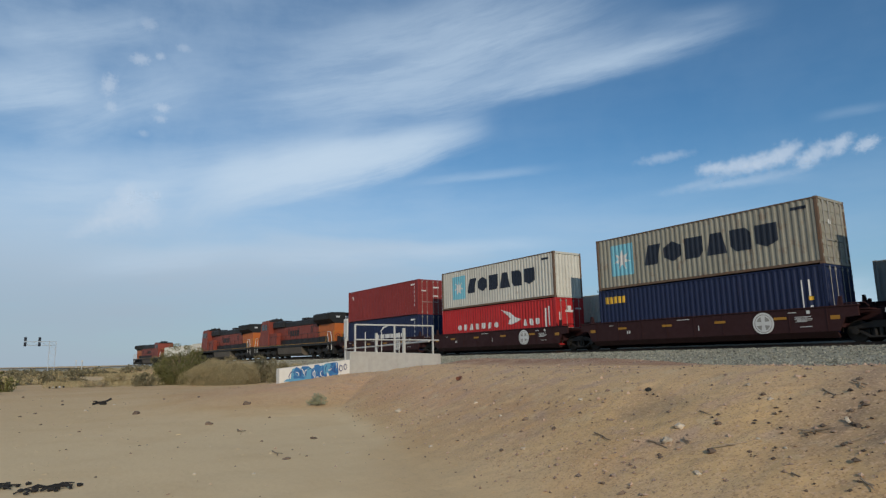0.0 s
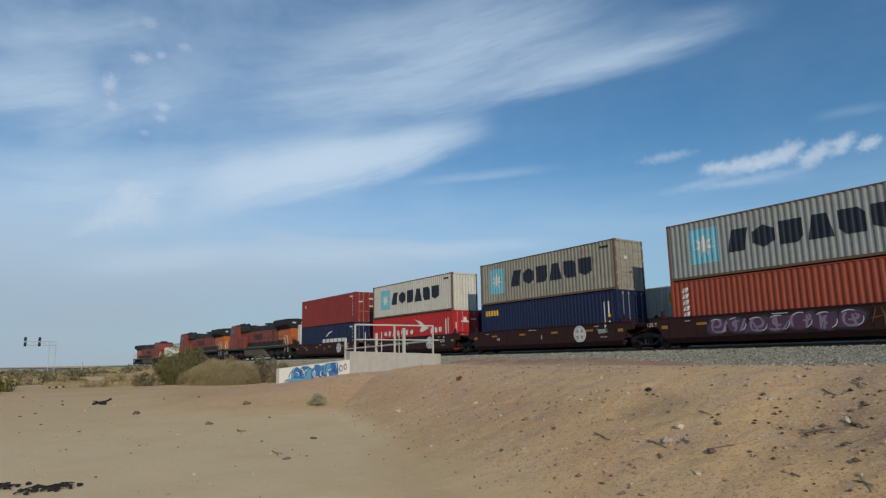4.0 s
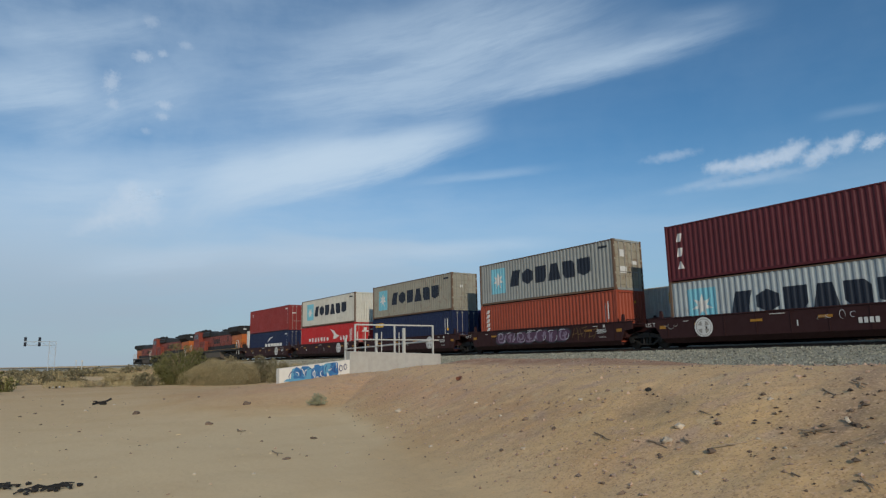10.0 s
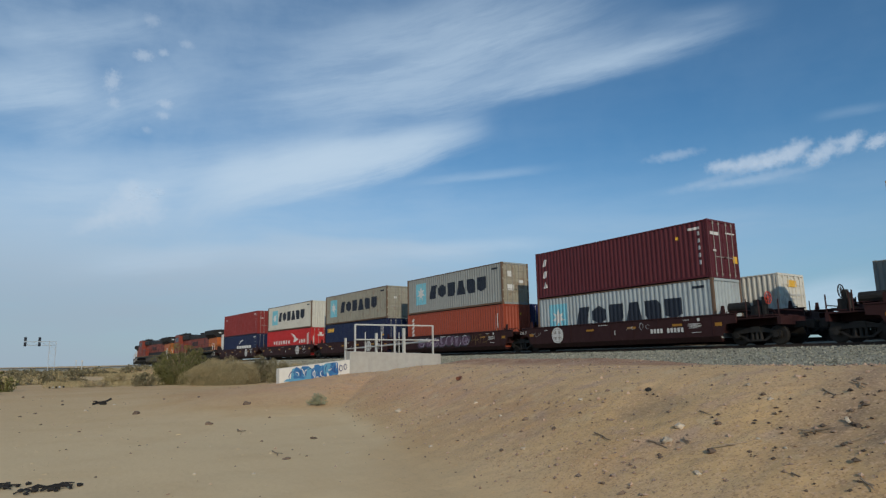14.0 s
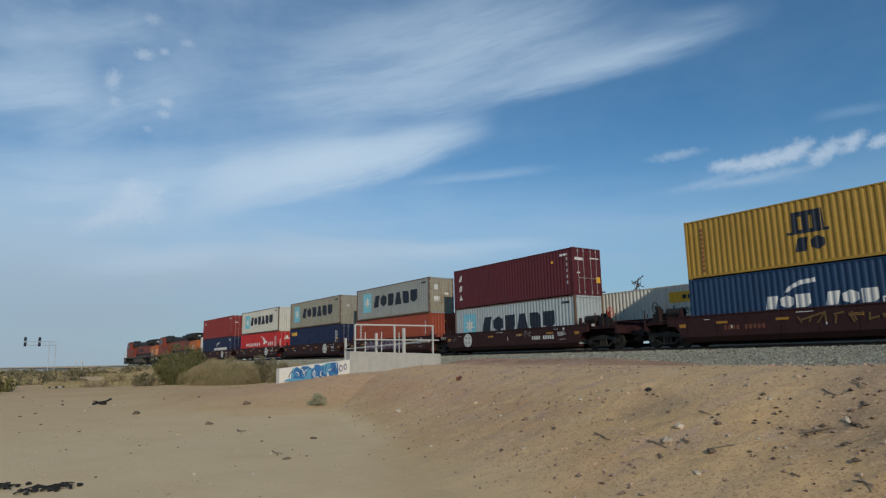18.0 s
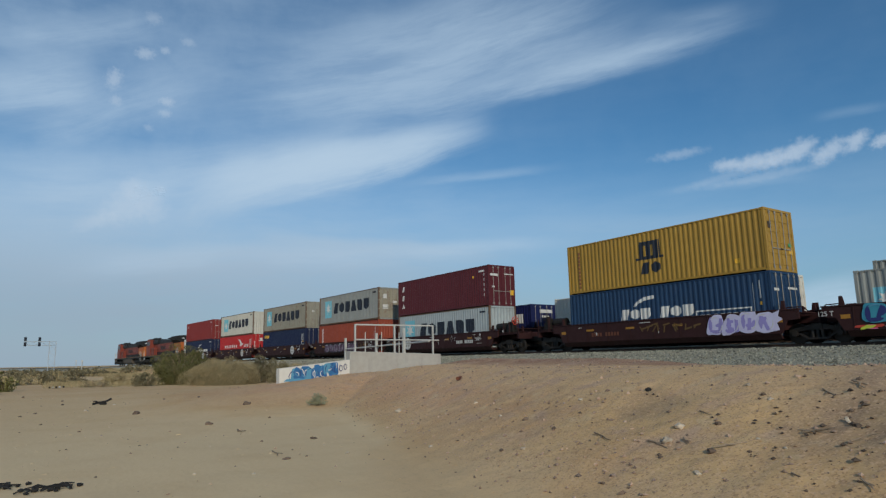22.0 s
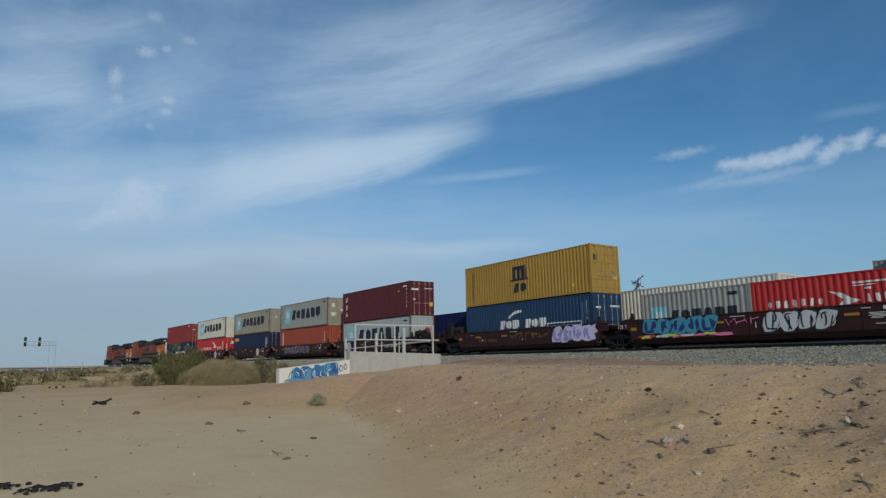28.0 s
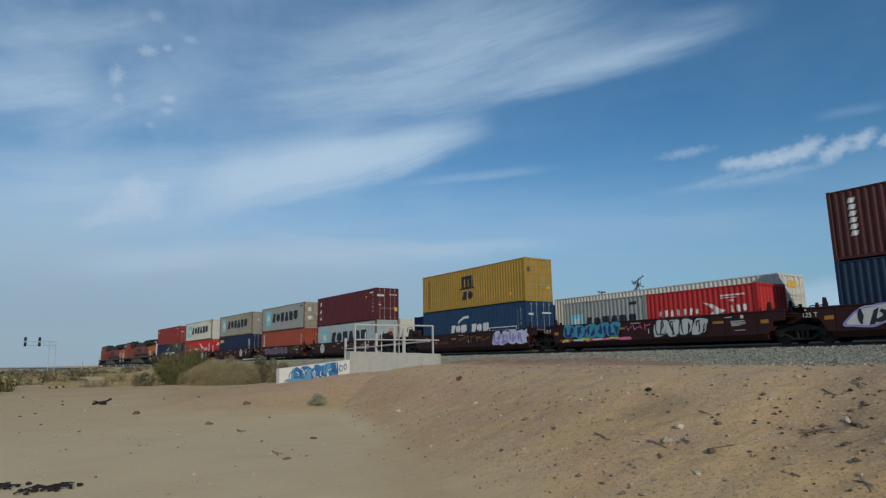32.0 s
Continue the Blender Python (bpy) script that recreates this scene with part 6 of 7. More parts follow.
head_wall()

# ---- signal bridge and utility pole ----


def signal_gantry():
    g = thing("signal_gantry", "pale cantilever signal gantry with two signal heads", "railway signal")
    g.matrix_basis = pose(-202, 11.6, 0)
    mast = bmesh.new()
    for x in (-0.4, 0.4):
        for y in (-0.75, 0.75):
            tube(mast, (x, y, 0.3), (x, y, 8.2), 0.07, 6)
    for i in range(8):
        z = 0.8 + i * 0.9
        s = 1 if i % 2 else -1
        for x in (-0.4, 0.4):
            tube(mast, (x, -0.75 * s, z), (x, 0.75 * s, z + 0.9), 0.03, 5)
    part("mast", mast, M["gantry_grey"], g)
    arm = bmesh.new()
    for z in (7.15, 8.2):
        for x in (-0.4, 0.4):
            tube(arm, (x, -6.7, z), (x, 0.75, z), 0.055, 6)
    for i in range(7):
        y = -6.5 + i
        for x in (-0.4, 0.4):
            tube(arm, (x, y, 7.15 if i % 2 else 8.2), (x, y + 1, 8.2 if i % 2 else 7.15), 0.025, 5)
    part("arm", arm, M["gantry_grey"], g)
    for y in (-6.3, -3.1):
        bm = boxes((0.42, 0.5, y - 0.31, y + 0.31, 8.3, 9.35), (0.42, 0.5, y - 0.31, y + 0.31, 6.9, 8.0), bevel=0.02)
        for z in (8.55, 9.05, 7.15, 7.7):
            tube(bm, (0.5, y, z), (0.75, y, z), 0.16, 10)
        part("signal_head", bm, M["ink"], g, "black signal head with hooded lamps")


signal_gantry()


def utility_pole(x, y, top, label, lean, scale, arms):
    """A pole with cross arms; arms: (height below the top, half length, turn)."""
    p = thing("utility_pole", label, "pole", "poles")
    p.matrix_basis = pose(x, y, 0, 0, lean, 62)
    part("shaft", tube(bmesh.new(), (0, 0, -0.3), (0, 0, top), 0.2 * scale, 10, 0.13 * scale), M["dark_wood"], p)
    for drop, half, turn in arms:
        arm = part("cross_arm", tubes([((-half, 0, 0), (half, 0, 0))], 0.055, 6), M["dark_wood"], p, at=pose(0, 0, top - drop, 0, turn, 0))
        for k in (-0.92, -0.45, 0.45, 0.92):
            part("insulator", tube(bmesh.new(), (k * half, 0, 0.05), (k * half, 0, 0.18), 0.035, 6, 0.02), M["dark_steel"], arm)
        part("brace", tubes([((-0.55 * half, 0.05, 0), (0, 0.1, -0.55)), ((0.55 * half, 0.05, 0), (0, 0.1, -0.55))], 0.025), M["dark_steel"], arm)


utility_pole(-49.0, 58.7, 10.75, "dark leaning utility pole behind the standing train", 14, 0.6, ((0.2, 0.85, -50), (0.7, 0.8, 12), (1.05, 0.5, -62)))
utility_pole(-50.9, 58.9, 9.2, "short dark utility pole behind the standing train", -4, 0.4, ((0.15, 0.5, 8),))


def marker_post(x, y, h):
    p = thing("marker_post", "small grey marker post beside the line", "post", "marker posts")
    p.matrix_basis = pose(x, y, ground_z(x, y) - 0.1)
    part("shaft", tube(bmesh.new(), (0, 0, 0), (0, 0, h), 0.09, 6), M["galvanised"], p)
    part("plate", boxes((-0.04, 0.04, -0.14, 0.14, h - 0.4, h)), M["galvanised"], p)


marker_post(-150, 14.0, 2.6)
marker_post(-215, 18.5, 3.2)

# ---- brush ----


def leaf_cloud(name, centres, radii, count, size, mat, parent, seed, slim=0.5, up=0.0):
    """Thousands of small leaves round some clump centres, as one mesh."""
    rnd = np.random.RandomState(seed)
    which = rnd.randint(len(centres), size=count)
    d = rnd.normal(size=(count, 3))
    d /= np.linalg.norm(d, axis=1)[:, None]
    rad = rnd.uniform(0.35, 1.0, count) ** 0.5
    p = np.array(centres)[which] + d * rad[:, None] * np.array(radii)[which]
    p[:, 2] = np.maximum(p[:, 2], 0.02)
    a = rnd.normal(size=(count, 3)) + d * 0.6 + np.array((0, 0, up))
    a /= np.linalg.norm(a, axis=1)[:, None]
    b = np.cross(a, rnd.normal(size=(count, 3)))
    b /= np.linalg.norm(b, axis=1)[:, None]
    s = rnd.uniform(0.5, 1.3, count)[:, None] * size
    v = np.stack((p - b * s * slim * 0.5, p + a * s * 0.5, p + b * s * slim * 0.5, p - a * s * 0.5 + 0.0), axis=1)
    me = bpy.data.meshes.new(name)
    me.from_pydata(v.reshape(-1, 3).tolist(), [], np.arange(count * 4).reshape(-1, 4).tolist())
    me.materials.append(M[mat])
    ob = new(name, me)
    ob.parent = parent
    return tagged(ob, kind="stuff")


def bush(x, y, width, height, label, mat, seed, leaves=5000, size=0.13, slim=0.5, depth=0.8, clumps=26, up=0.0, stems=14, name="bush", dome=False, fat=1.0):
    rnd = random.Random(seed)
    b = thing(name, label, "bush", "desert brush")
    b.matrix_basis = pose(x, y, ground_z(x, y) - 0.03)
    bm = bmesh.new()
    cen, rad = [], []
    for i in range(clumps):
        a, r = rnd.uniform(0, 6.283), math.sqrt(rnd.random())
        px, py = r * math.cos(a) * width * depth * 0.42, r * math.sin(a) * width * 0.42
        top = height * (math.sqrt(max(0.05, 1 - 0.85 * r * r)) if dome else 1 - 0.55 * r * r) * rnd.uniform(0.72, 1.0)
        layers = 2 if dome else 4
        for k in range(layers):
            f = (k + 1) / layers
            q = width * rnd.uniform(0.06, 0.11) * fat * (1.15 - 0.45 * f if not dome else 1.0)
            cen.append((px * (0.55 + 0.45 * f) + rnd.uniform(-0.1, 0.1), py * (0.55 + 0.45 * f) + rnd.uniform(-0.1, 0.1), max(0.12, top * f - q * 0.6)))
            rad.append((q, q, q * rnd.uniform(0.7, 1.1)))
        if i < stems:
            mid = (px * 0.4 + rnd.uniform(-0.1, 0.1), py * 0.4 + rnd.uniform(-0.1, 0.1), top * 0.5)
            tube(bm, (px * 0.08, py * 0.08, 0), mid, 0.035, 5, 0.022)
            tube(bm, mid, (px, py, top * 1.02), 0.022, 5, 0.006)
    tagged(part("stem_growth", bm, M["twig"], b), kind="stuff")
    leaf_cloud("foliage", cen, rad, leaves, size, mat, b, seed, slim, up)
    return b


def brush():
    bush(-49.7, 11.1, 5.2, 3.2, "olive-green creosote bush on bare sand", "leaf", 3, 42000, 0.13, 0.2, clumps=60, stems=46, up=0.9)
    bush(-48.8, 8.4, 2.2, 1.1, "small grey-green bush on bare sand", "sage", 9, 8000, 0.11, 0.22, clumps=18, up=0.8)
    bush(-52.5, 12.6, 2.6, 2.4, "olive-green creosote bush behind dry brush", "leaf", 12, 12000, 0.12, 0.22, clumps=26, up=0.8, stems=24)
    bush(-46.0, 13.0, 5.7, 1.98, "rounded mound of dry straw-coloured brush", "straw", 5, 150000, 0.11, 0.14, clumps=44, up=1.8, dome=True, fat=1.45)
    bush(-47.0, 16.2, 2.7, 2.35, "rounded mound of dry brown brush", "sage", 6, 24000, 0.14, 0.14, clumps=22, up=1.0, dome=True, fat=1.5)
    bush(-43.5, 16.3, 2.2, 1.6, "dry grey-brown brush beside the wall", "sage", 7, 9000, 0.13, 0.2, clumps=20, up=0.5, dome=True, fat=1.3)
    bush(-54.0, 7.4, 2.6, 0.9, "low dry straw-coloured brush", "straw", 8, 11000, 0.13, 0.16, clumps=20, up=0.7, dome=True, fat=1.5)
    bush(-48.0, 0.25, 1.8, 1.5, "grey-green creosote bush by a sandy track", "leaf", 14, 3500, 0.12, 0.36, clumps=18)
    bush(-43.0, -0.35, 1.5, 0.85, "low dry bush by a sandy track", "sage", 15, 2500, 0.1, 0.3, clumps=14)
    rnd = random.Random(8)
    for i in range(22):
        d = rnd.uniform(60, 95)
        a = radians(rnd.uniform(0.3, 5.2))
        x, y = -d * math.cos(a), d * math.sin(a)
        m = rnd.choice(("sage", "straw", "straw", "sage"))
        bush(x, y, rnd.uniform(1.6, 3.2), rnd.uniform(0.7, 1.3), {"sage": "low grey-green desert bush", "leaf": "low olive desert bush", "straw": "low dry straw-coloured bush"}[m], m, 40 + i, 1500, 0.16, 0.34, clumps=12, stems=8)
    # dry grass
    cen, rad = [], []
    for i in range(160):
        d, a = rnd.uniform(49, 62), radians(rnd.uniform(3.0, 11.0))
        x, y = -d * math.cos(a), d * math.sin(a)
        cen.append((x, y, ground_z(x, y) + 0.14))
        rad.append((0.5, 0.5, 0.16))
    g = leaf_cloud("dry_grass", cen, rad, 9000, 0.2, "straw", None, 77, 0.12, 2.0)
    tagged(g, "dry pale grass in front of the embankment", "grass", kind="stuff")
    # scrub on the embankment and out to the horizon
    cen, rad = [], []
    for i in range(1000):
        x = rnd.uniform(-170, -54)
        y = TRACK_Y + bend(x) - rnd.uniform(5.0 if x > -75 else 3.4, 15)
        cen.append((x, y, ground_z(x, y) + 0.2))
        q = rnd.uniform(0.25, 0.6)
        rad.append((q, q, q * 0.6))
    g = leaf_cloud("embankment_scrub", cen, rad, 90000, 0.2, "straw", None, 78, 0.16, 0.9)
    tagged(g, "sparse dry scrub on the railway embankment", "scrub", kind="stuff")
    cen, rad = [], []
    for i in range(330):
        d = 110 + 900 * rnd.random() ** 2.2
        a = radians(rnd.uniform(-12, 11))
        x, y = -d * math.cos(a), d * math.sin(a)
        if y > TRACK_Y + bend(x) - 5:
            continue
        q = rnd.uniform(0.5, 1.2)
        cen.append((x, y, ground_z(x, y) + 0.35 * q))
        rad.append((q * 1.3, q * 1.3, q * 0.6))
    g = leaf_cloud("far_scrub", cen, rad, 26000, 0.4, "sage", None, 79, 0.5)
    tagged(g, "far olive scrub out to the horizon", "scrub", kind="stuff")


brush()

# ---- clouds that drift ----


def cloud_material(seed, density, sx, sy):
    m = bpy.data.materials.new("drifting_cloud")
    m.use_nodes = True
    nt = m.node_tree
    nt.nodes.clear()
    N, L = nt.nodes.new, nt.links.new
    tc = N("ShaderNodeTexCoord")
    mp = N("ShaderNodeMapping")
    mp.inputs["Location"].default_value = (seed * 3.7, seed * 1.3, 0)
    mp.inputs["Scale"].default_value = (sx, sy, 1)
    L(tc.outputs["Object"], mp.inputs["Vector"])
    n = N("ShaderNodeTexNoise")
    n.inputs["Scale"].default_value, n.inputs["Detail"].default_value, n.inputs["Roughness"].default_value = 1.25, 6, 0.62
    L(mp.outputs[0], n.inputs["Vector"])
    g = N("ShaderNodeTexGradient")
    g.gradient_type = "SPHERICAL"
    L(tc.outputs["Object"], g.inputs[0])
    a = N("ShaderNodeMath")
    a.operation = "MULTIPLY_ADD"
    L(n.outputs["Fac"], a.inputs[0])
    a.inputs[1].default_value, a.inputs[2].default_value = 1.0, -0.52
    b = N("ShaderNodeMath")
    L(a.outputs[0], b.inputs[0]), L(g.outputs["Fac"], b.inputs[1])
    r = N("ShaderNodeMapRange")
    r.interpolation_type = "SMOOTHSTEP"
    r.inputs[1].default_value, r.inputs[2].default_value, r.inputs[4].default_value = 0.02, 0.85, density
    L(b.outputs[0], r.inputs[0])
    em, tr, mx, out = N("ShaderNodeEmission"), N("ShaderNodeBsdfTransparent"), N("ShaderNodeMixShader"), N("ShaderNodeOutputMaterial")
    em.inputs[0].default_value, em.inputs[1].default_value = (0.62, 0.70, 0.80, 1), 1.0
    L(r.outputs[0], mx.inputs[0]), L(tr.outputs[0], mx.inputs[1]), L(em.outputs[0], mx.inputs[2]), L(mx.outputs[0], out.inputs[0])
    return m


DRIFTERS = []


def cloud(at, across, high, tilt, drift, seed, density=0.8):
    """A puff of cloud some kilometres off: a lens of vapour that drifts sideways and up."""
    bm = bmesh.new()
    bmesh.ops.create_grid(bm, x_segments=12, y_segments=8, size=1.0)
    for v in bm.verts:
        v.co.z = 0.08 * (1 - v.co.x ** 2) * (1 - v.co.y ** 2)
        v.co.x *= 1.0 - 0.25 * v.co.y ** 2
    ob = new("cloud", to_mesh(bm, "cloud", cloud_material(seed, density, across / (45 if across > 75 else 20), high / (45 if across > 75 else 20))))
    m = look(at, (0, 0, 1.6)) @ pose(0, 0, 0, 0, 180, 0) @ pose(0, 0, 0, 0, 180, tilt)
    ob.scale = (across, high, 30)
    ob.matrix_basis = m @ Matrix.Diagonal((across, high, 30, 1))
    tagged(ob, "small white puff of drifting cloud", "cloud", "drifting clouds", "structure")
    DRIFTERS.append((ob, m, drift))


RIGHT, UP = Vector((0.5674, 0.8232, 0.0)), Vector((0.0, 0.0, 1.0))
for at, w, h, tilt, seed, dens in (
        ((-1647, 2696, 862), 100, 42, 4, 1, 0.56),
        ((-1554, 2751, 856), 131, 58, 8, 2, 0.59),
        ((-1463, 2797, 861), 110, 61, 14, 3, 0.59),
        ((-1377, 2833, 880), 108, 63, 30, 4, 0.59),
        ((-1312, 2875, 837), 57, 59, 40, 5, 0.48),
        ((-1260, 2889, 867), 81, 55, 35, 6, 0.56),
        ((-1180, 2917, 879), 92, 48, 38, 7, 0.59),
        ((-1091, 2954, 864), 72, 41, 20, 8, 0.56),
        ((-1810, 2567, 938), 178, 36, 4, 9, 0.31),
        ((-1691, 2688, 805), 269, 28, 10, 10, 0.18),
        ((-1515, 2791, 790), 359, 31, 4, 11, 0.22),
        ((-3042, 306, 1242), 48, 69, -8, 12, 0.39),
        ((-3074, 323, 1155), 38, 37, -30, 13, 0.29),
        ((-2974, 416, 1365), 61, 37, 5, 14, 0.39),
        ((-2949, 496, 1390), 32, 24, 0, 15, 0.33),
        ((-3035, 532, 1180), 49, 31, 0, 16, 0.39),
        ((-3055, 528, 1130), 43, 27, 0, 17, 0.29),
        ((-3091, 468, 1058), 33, 27, 0, 18, 0.21),
        ((-3179, 428, 786), 85, 68, 40, 19, 0.29),
        ((-3200, 420, 700), 181, 116, 25, 20, 0.32),
        ((-3232, 289, 620), 145, 50, 25, 21, 0.22),
        ((-3185, 522, 698), 100, 104, 0, 22, 0.22),
        ((-3159, 549, 789), 40, 31, 0, 23, 0.22),
        ((-2909, 586, 1437), 46, 27, 0, 24, 0.22),
        ((-2901, 431, 1507), 51, 40, 0, 25, 0.22)):
    right = at[1] > 1500
    cloud(at, w, h, tilt, RIGHT * (105 if right else 30) + UP * (22 if right else 40), seed, dens)

# ---- stones, twigs and litter on the sand ----


def rock(x, y, size, mat, label, seed, flat=0.6, long=1.3):
    rnd = random.Random(seed)
    bm = bmesh.new()
    bmesh.ops.create_icosphere(bm, subdivisions=2, radius=0.5)
    o = Vector((rnd.uniform(0, 50), rnd.uniform(0, 50), 0))
    for v in bm.verts:
        n = noise.noise(v.co * 2.6 + o) * 0.55 + noise.noise(v.co * 7 + o) * 0.2
        v.co *= 1 + n
        v.co = Vector((v.co.x * size * long, v.co.y * size, v.co.z * size * flat))
    ob = new("rock", to_mesh(bm, "rock", M[mat]))
    ob.matrix_basis = pose(x, y, ground_z(x, y) + size * flat * 0.08, rnd.uniform(-8, 8), rnd.uniform(-8, 8), rnd.uniform(0, 180))
    return tagged(ob, label, "rock", "rocks on the sand")


def twig(a, b, r, seed, mat="twig"):
    rnd = random.Random(seed)
    t = thing("dead_twig", "dry broken twig lying on the sand", "twig", "twigs on the sand")
    a, b = Vector((a[0], a[1], ground_z(*a) + r)), Vector((b[0], b[1], ground_z(*b) + r))
    t.matrix_basis = Matrix.Translation(a)
    pts = [(b - a) * k + Vector((rnd.uniform(-1, 1), rnd.uniform(-1, 1), 0.6 * rnd.random())) * (b - a).length * 0.06 for k in (0, 0.35, 0.7, 1.0)]
    bm = bmesh.new()
    for i in range(3):
        tube(bm, pts[i], pts[i + 1], r * (1 - 0.2 * i), 6, r * (0.8 - 0.2 * i))
    part("stem", bm, M[mat], t)
    side = Vector((-(b - a).y, (b - a).x, 0.02)) * rnd.choice((-0.16, 0.16))
    part("side_shoot", tubes([(pts[1], pts[1] + side * 0.6 + (b - a) * 0.12, pts[1] + side + (b - a) * 0.3)], r * 0.5), M[mat], t)


def litter_and_stones():
    dark = [(-23.23, 3.82, 0.299), (-17.65, 4.67, 0.218), (-21.73, 6.96, 0.350), (-13.03, 5.62, 0.152), (-10.41, 4.01, 0.162), (-4.05, 6.15, 0.127), (-3.39, 6.12, 0.059),
            (-2.85, 5.60, 0.039), (-7.95, 7.08, 0.118), (-7.22, 5.95, 0.076), (-4.51, 5.37, 0.047), (-4.63, 6.06, 0.062), (-4.35, 6.74, 0.064), (-26.46, 1.17, 0.150),
            (-25.49, 0.71, 0.140), (-30.91, 2.28, 0.160), (-21.62, 1.11, 0.100), (-18.32, 1.76, 0.090), (-27.35, 6.79, 0.150), (-13.29, 4.59, 0.083), (-2.92, 6.84, 0.097), (-3.11, 7.17, 0.072),
            (-33.84, 2.49, 0.13), (-38.5, 1.13, 0.16), (-19.32, 0.56, 0.07), (-14.69, 1.21, 0.06), (-14.19, 2.43, 0.06), (-10.8, 1.29, 0.06), (-29.29, 5.87, 0.13), (-18.42, 6.57, 0.11),
            (-6.84, 6.62, 0.10), (-4.32, 6.74, 0.08), (-3.69, 6.24, 0.055), (-3.3, 7.9, 0.10), (-4.2, 7.5, 0.07), (-4.59, 6.01, 0.07), (-4.89, 5.41, 0.06)]
    for i, (x, y, s) in enumerate(dark):
        rock(x, y, s * 0.72, "dark_stone", "dark brown stone half sunk in sand", 100 + i, 0.8 if i != 4 else 0.45, 1.15)
    # added black lump for the dark mouth of a hole in the bank
    rock(-6.2, 7.97, 0.10, "char", "black lump standing for a small dark hole in the bank", 143, 0.9, 1.0)
    pale = [(-13.70, 8.11, 0.180), (-4.79, 6.67, 0.144), (-4.76, 6.37, 0.131), (-6.84, 6.02, 0.083), (-10.66, 8.15, 0.093), (-26.37, 2.69, 0.170), (-3.93, 5.71, 0.061), (-8.86, 7.30, 0.064), (-3.74, 6.50, 0.049), (-3.39, 6.36, 0.050),
            (-10.41, 5.12, 0.08), (-9.38, 3.14, 0.06), (-10.03, 2.48, 0.06), (-10.21, 1.06, 0.06), (-29.01, 3.95, 0.14), (-9.28, 6.11, 0.08), (-7.26, 7.64, 0.09), (-4.54, 7.79, 0.08), (-4.05, 7.38, 0.07), (-3.96, 5.74, 0.06)]
    for i, (x, y, s) in enumerate(pale):
        rock(x, y, s * 0.85, "pale_stone", "pale rounded stone on the sand", 150 + i, 0.75, 1.1)
    for i, (a, b, r) in enumerate([((-5.92, 6.50), (-5.47, 6.28), 0.018), ((-4.96, 6.33), (-4.64, 6.19), 0.022), ((-3.08, 5.82), (-2.97, 5.77), 0.016), ((-3.36, 6.67), (-3.11, 6.78), 0.022),
                                   ((-2.51, 5.82), (-2.35, 5.67), 0.018), ((-3.58, 7.63), (-3.36, 7.43), 0.018), ((-3.32, 7.81), (-3.13, 7.59), 0.02), ((-4.57, 6.42), (-4.40, 6.29), 0.02),
                                   ((-4.05, 6.21), (-3.81, 6.38), 0.018), ((-11.39, 4.16), (-10.81, 4.03), 0.02), ((-15.75, 4.83), (-15.30, 4.86), 0.035), ((-3.46, 6.76), (-3.15, 6.70), 0.014), ((-2.89, 6.49), (-2.67, 6.68), 0.013), ((-4.76, 7.07), (-4.55, 6.94), 0.012)]):
        twig(a, b, r * 0.6, 200 + i)
    # charred branches at the edge of the sandy track
    rnd = random.Random(61)
    for cx, cy, w in ((-10.75, 0.12, 0.550), (-10.2, 0.68, 0.620)):
        c = thing("charred_branches", "heap of charred black branches on the sand", "debris", "charred heaps")
        c.matrix_basis = pose(cx, cy, ground_z(cx, cy))
        for i in range(15):
            bm = bmesh.new()
            bmesh.ops.create_icosphere(bm, subdivisions=1, radius=0.5)
            s = rnd.uniform(0.03, 0.085)
            for v in bm.verts:
                v.co = v.co * s * (1 + noise.noise(v.co * 4 + Vector((i, 0, 0))) * 0.5)
                v.co.z *= 0.7
            part("clod", bm, M["char"], c, at=pose(rnd.uniform(-0.4, 0.4) * w, rnd.uniform(-1.1, 1.1) * w * 0.6, s * 0.25))
        for i in range(12):
            x, y, a = rnd.uniform(-0.3, 0.3) * w, rnd.uniform(-0.8, 0.8) * w * 0.6, rnd.uniform(0, 3.14)
            q = rnd.uniform(0.08, 0.2)
            part("branch", tubes([((x - q * math.cos(a), y - q * math.sin(a), 0.01), (x, y, 0.05), (x + q * math.cos(a + 0.4), y + q * math.sin(a + 0.4), 0.03))], 0.011, 5), M["char"], c)
    d = thing("dead_branch", "dark dead branch lying on the sand", "branch")
    d.matrix_basis = pose(-29.90, 3.60, ground_z(-29.90, 3.60))
    part("stem", tubes([((-0.1, -0.32, 0.04), (0, -0.1, 0.1), (0.05, 0.15, 0.13), (0.1, 0.34, 0.24))], 0.04), M["char"], d)
    part("side_shoot", tubes([((0, -0.1, 0.1), (0.1, -0.25, 0.16), (0.12, -0.32, 0.14))], 0.03), M["char"], d)
    part("bark_chunk", boxes((-0.1, 0.08, -0.08, 0.2, 0.0, 0.08), bevel=0.03), M["char"], d)
    # litter
    b = thing("plastic_litter", "crumpled white plastic scraps on the bank", "litter")
    b.matrix_basis = pose(-3.05, 6.93, ground_z(-3.05, 6.93))
    for i, (x, y, z, s) in enumerate(((0, 0, 0.015, 0.02), (-0.02, 0.03, 0.035, 0.018), (0.03, -0.04, 0.01, 0.014))):
        bm = bmesh.new()
        bmesh.ops.create_icosphere(bm, subdivisions=2, radius=s)
        for v in bm.verts:
            v.co *= 1 + 0.6 * noise.noise(v.co * 60 + Vector((i * 9, 0, 0)))
        part("scrap", bm, M["pale_stone"], b, at=pose(x, y, z))
    can = thing("rusty_can", "crushed rusty tin can on the crest", "can")
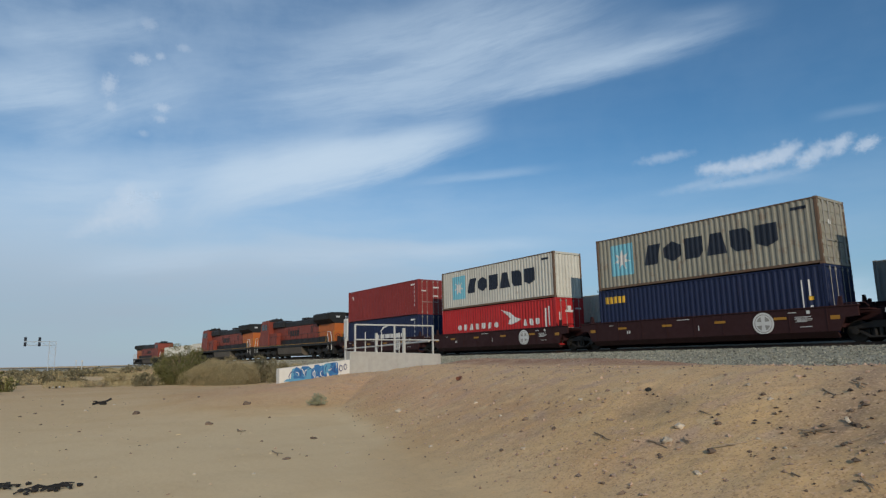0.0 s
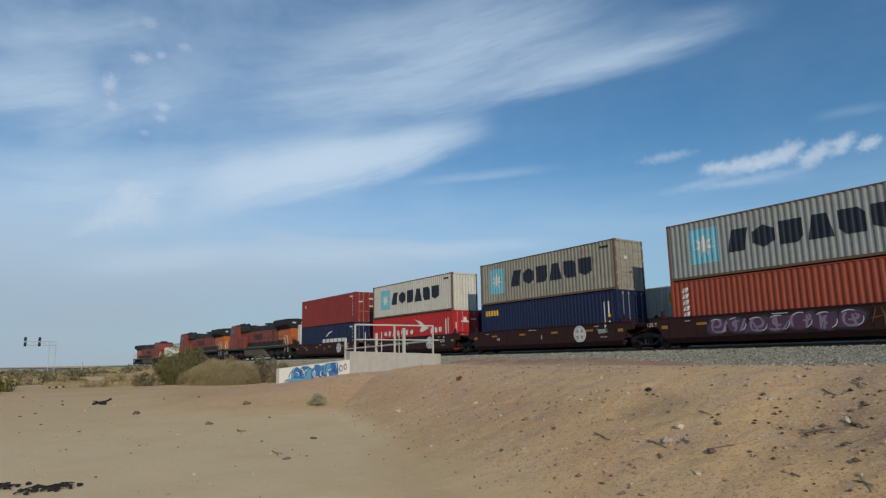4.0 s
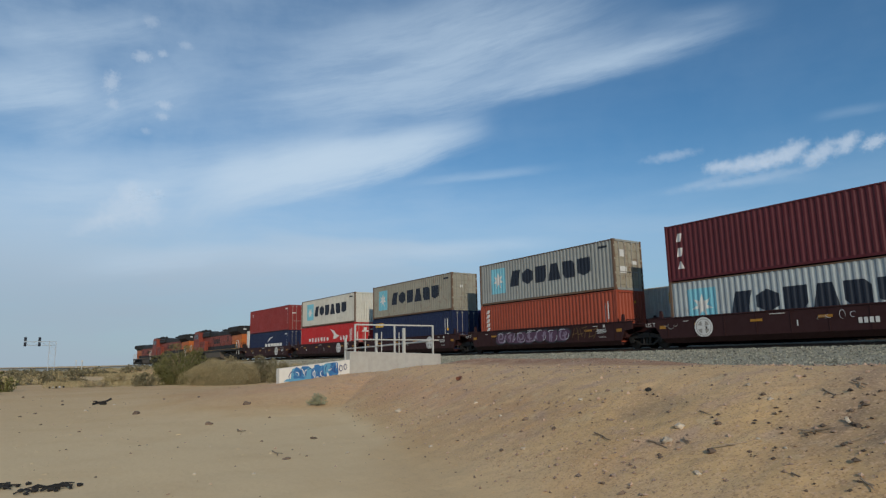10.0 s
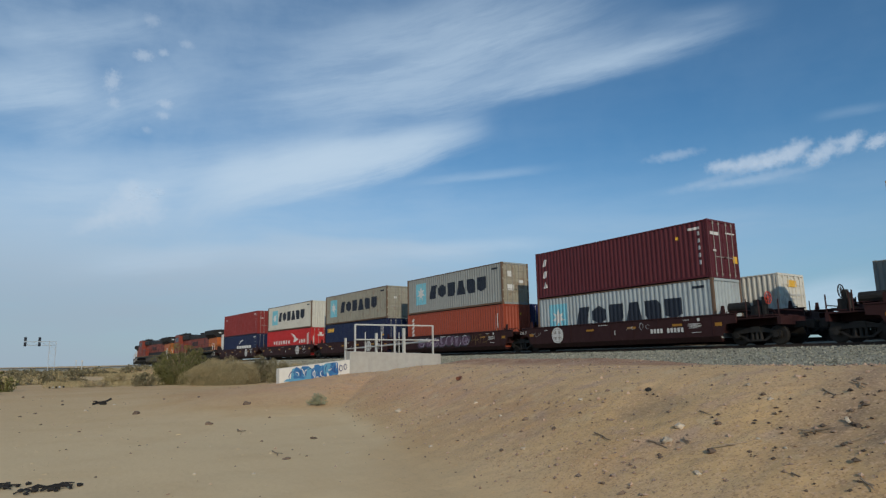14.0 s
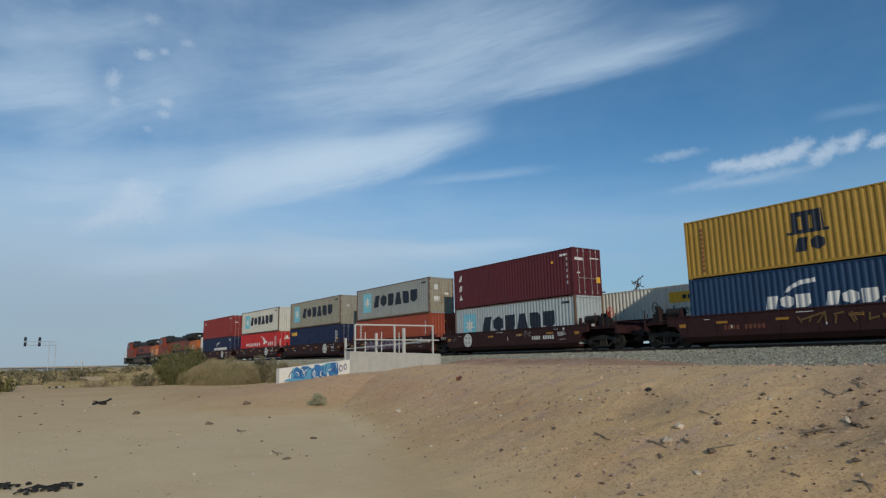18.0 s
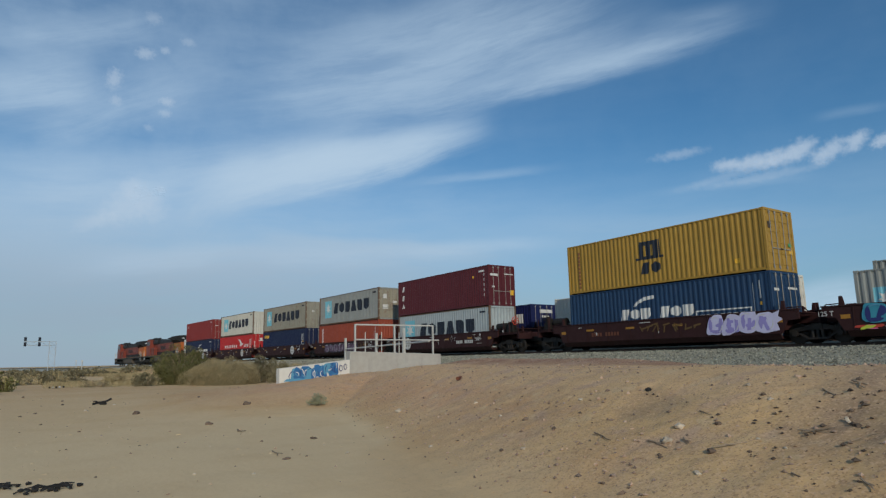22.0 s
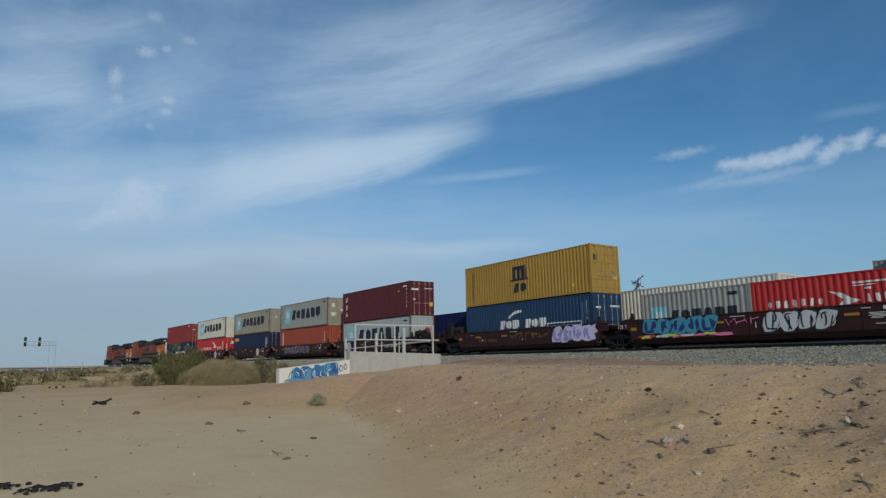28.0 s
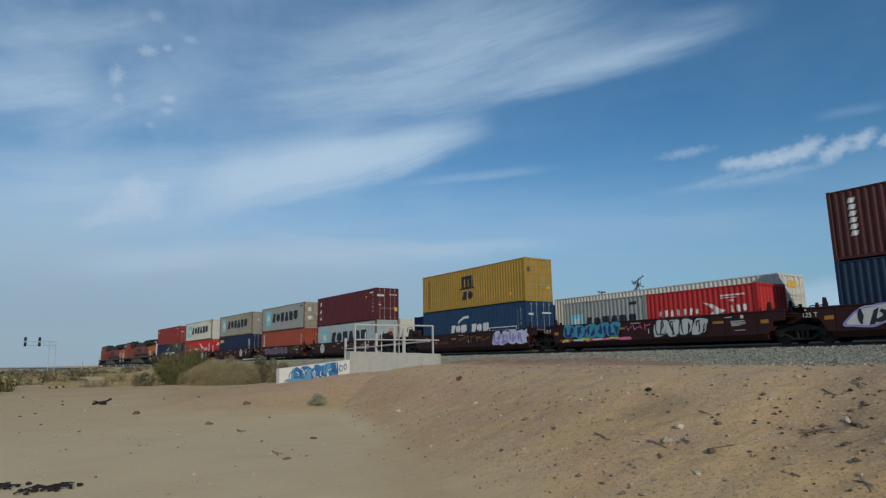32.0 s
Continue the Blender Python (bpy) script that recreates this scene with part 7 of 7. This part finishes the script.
    can.matrix_basis = pose(-13.63, 9.89, ground_z(-13.63, 9.89) + 0.07, 0, 0, 40)
    part("can_body", tube(bmesh.new(), (0, -0.15, -0.03), (0, 0.15, -0.02), 0.05, 12, 0.04), M["rust_can"], can)
    part("can_lid", tube(bmesh.new(), (0, 0.15, -0.02), (0, 0.162, -0.02), 0.054, 12), M["rust_can"], can)
    h = thing("household_rubbish", "heap of white and dark rubbish by dry grass", "litter")
    h.matrix_basis = pose(-50.5, 3.3, ground_z(-50.5, 3.3))
    for i in range(5):
        bm = bmesh.new()
        bmesh.ops.create_icosphere(bm, subdivisions=2, radius=0.07)
        for v in bm.verts:
            v.co *= 1 + 0.5 * noise.noise(v.co * 9 + Vector((i * 5, 0, 0)))
        part("bag", bm, M["white" if i % 2 else "char"], h, at=pose(rnd.uniform(-0.2, 0.2), -0.4 + 0.2 * i, 0.08))
    bush(-19.9, 8.7, 0.6, 0.42, "small grey-green tuft on bare sand", "pale_sage", 92, 3200, 0.05, 0.3, depth=1.0, clumps=40, up=0.3, stems=5, name="tuft", dome=True, fat=1.3)
    for i, (x, y) in enumerate(((-51.0, 5.3), (-50.2, 6.0))):
        bush(x, y, 1.6, 0.6, "low tangle of bare grey branches", "sage", 97 + i, 400, 0.1, 0.2, clumps=14, up=0.5, stems=14, name="dry_brushwood", dome=True)
    # clods and chips of darker earth
    rs = np.random.RandomState(33)
    pl, sz = [], []
    for _ in range(9000):
        x, y = -1.2 - 17 * rs.uniform() ** 1.3, rs.uniform(4.2, 11.5)
        if y > along(BANK_CREST, x) + 0.3 or y < along(BANK_FOOT, x):
            continue
        w = 0.12 + 0.88 * step(-4.6, -2.9, x)
        if rs.uniform() > w or noise.noise((x * 0.8, y * 0.8, 5)) < rs.uniform(-0.45, 0.45):
            continue
        s = (0.005 + 0.03 * rs.uniform() ** 3) * (1 + 0.5 * step(-4.5, -2.5, x))
        pl.append((x, y, ground_z(x, y) + s * 0.3))
        sz.append(s)
    tagged(scatter("earth_clods", pl, sz, M["dark_stone"], 51, 0.5), "small dark clods and chips over the bank", "clods", kind="stuff")
    # lumps of the soil itself
    pl, sz = [], []
    for _ in range(11000):
        x, y = -1.0 - 26 * rs.uniform() ** 1.35, rs.uniform(3.6, 13.6)
        foot, crest = along(BANK_FOOT, x), along(BANK_CREST, x)
        if not foot - 0.5 < y < crest + 0.4 or noise.noise((x * 0.6, y * 0.6, 9)) < rs.uniform(-0.6, 0.5):
            continue
        s = (0.006 + 0.026 * rs.uniform() ** 3) * (0.8 + 0.02 * abs(x))
        pl.append((x, y, ground_z(x, y) + s * 0.1))
        sz.append(s)
    for _ in range(3000):
        x, y = -11 - 36 * rs.uniform() ** 1.2, rs.uniform(-1.0, 10.5)
        if y > along(BANK_FOOT, x) or noise.noise((x * 0.35, y * 0.35, 4)) < rs.uniform(-0.5, 0.5):
            continue
        s = 0.010 + 0.045 * rs.uniform() ** 4
        pl.append((x, y, ground_z(x, y) + s * 0.05))
        sz.append(s)
    tagged(scatter("soil_lumps", pl, sz, M["sand"], 52, 0.22), "crumbled lumps of tan soil over the bank", "soil", kind="stuff")


litter_and_stones()


def motions():
    """The train rolls away and slows; its wheelsets turn with it."""
    for ob, x, z in MOVERS:
        walk(ob, [(t, on_track(x + train_run(t), z)) for t in range(0, 33)])
    times = [0.2 * i for i in range(161)]
    for ob, dx, z, r in WHEELSETS:
        walk(ob, [(t, Matrix.Translation((dx, 0, z)) @ Matrix.Rotation(train_run(t) / r, 4, "Y")) for t in times])
    for ob, m, drift in DRIFTERS:
        walk(ob, [(t, Matrix.Translation(drift * (t / 32)) @ m) for t in (0, 8, 16, 24, 32)])


motions()
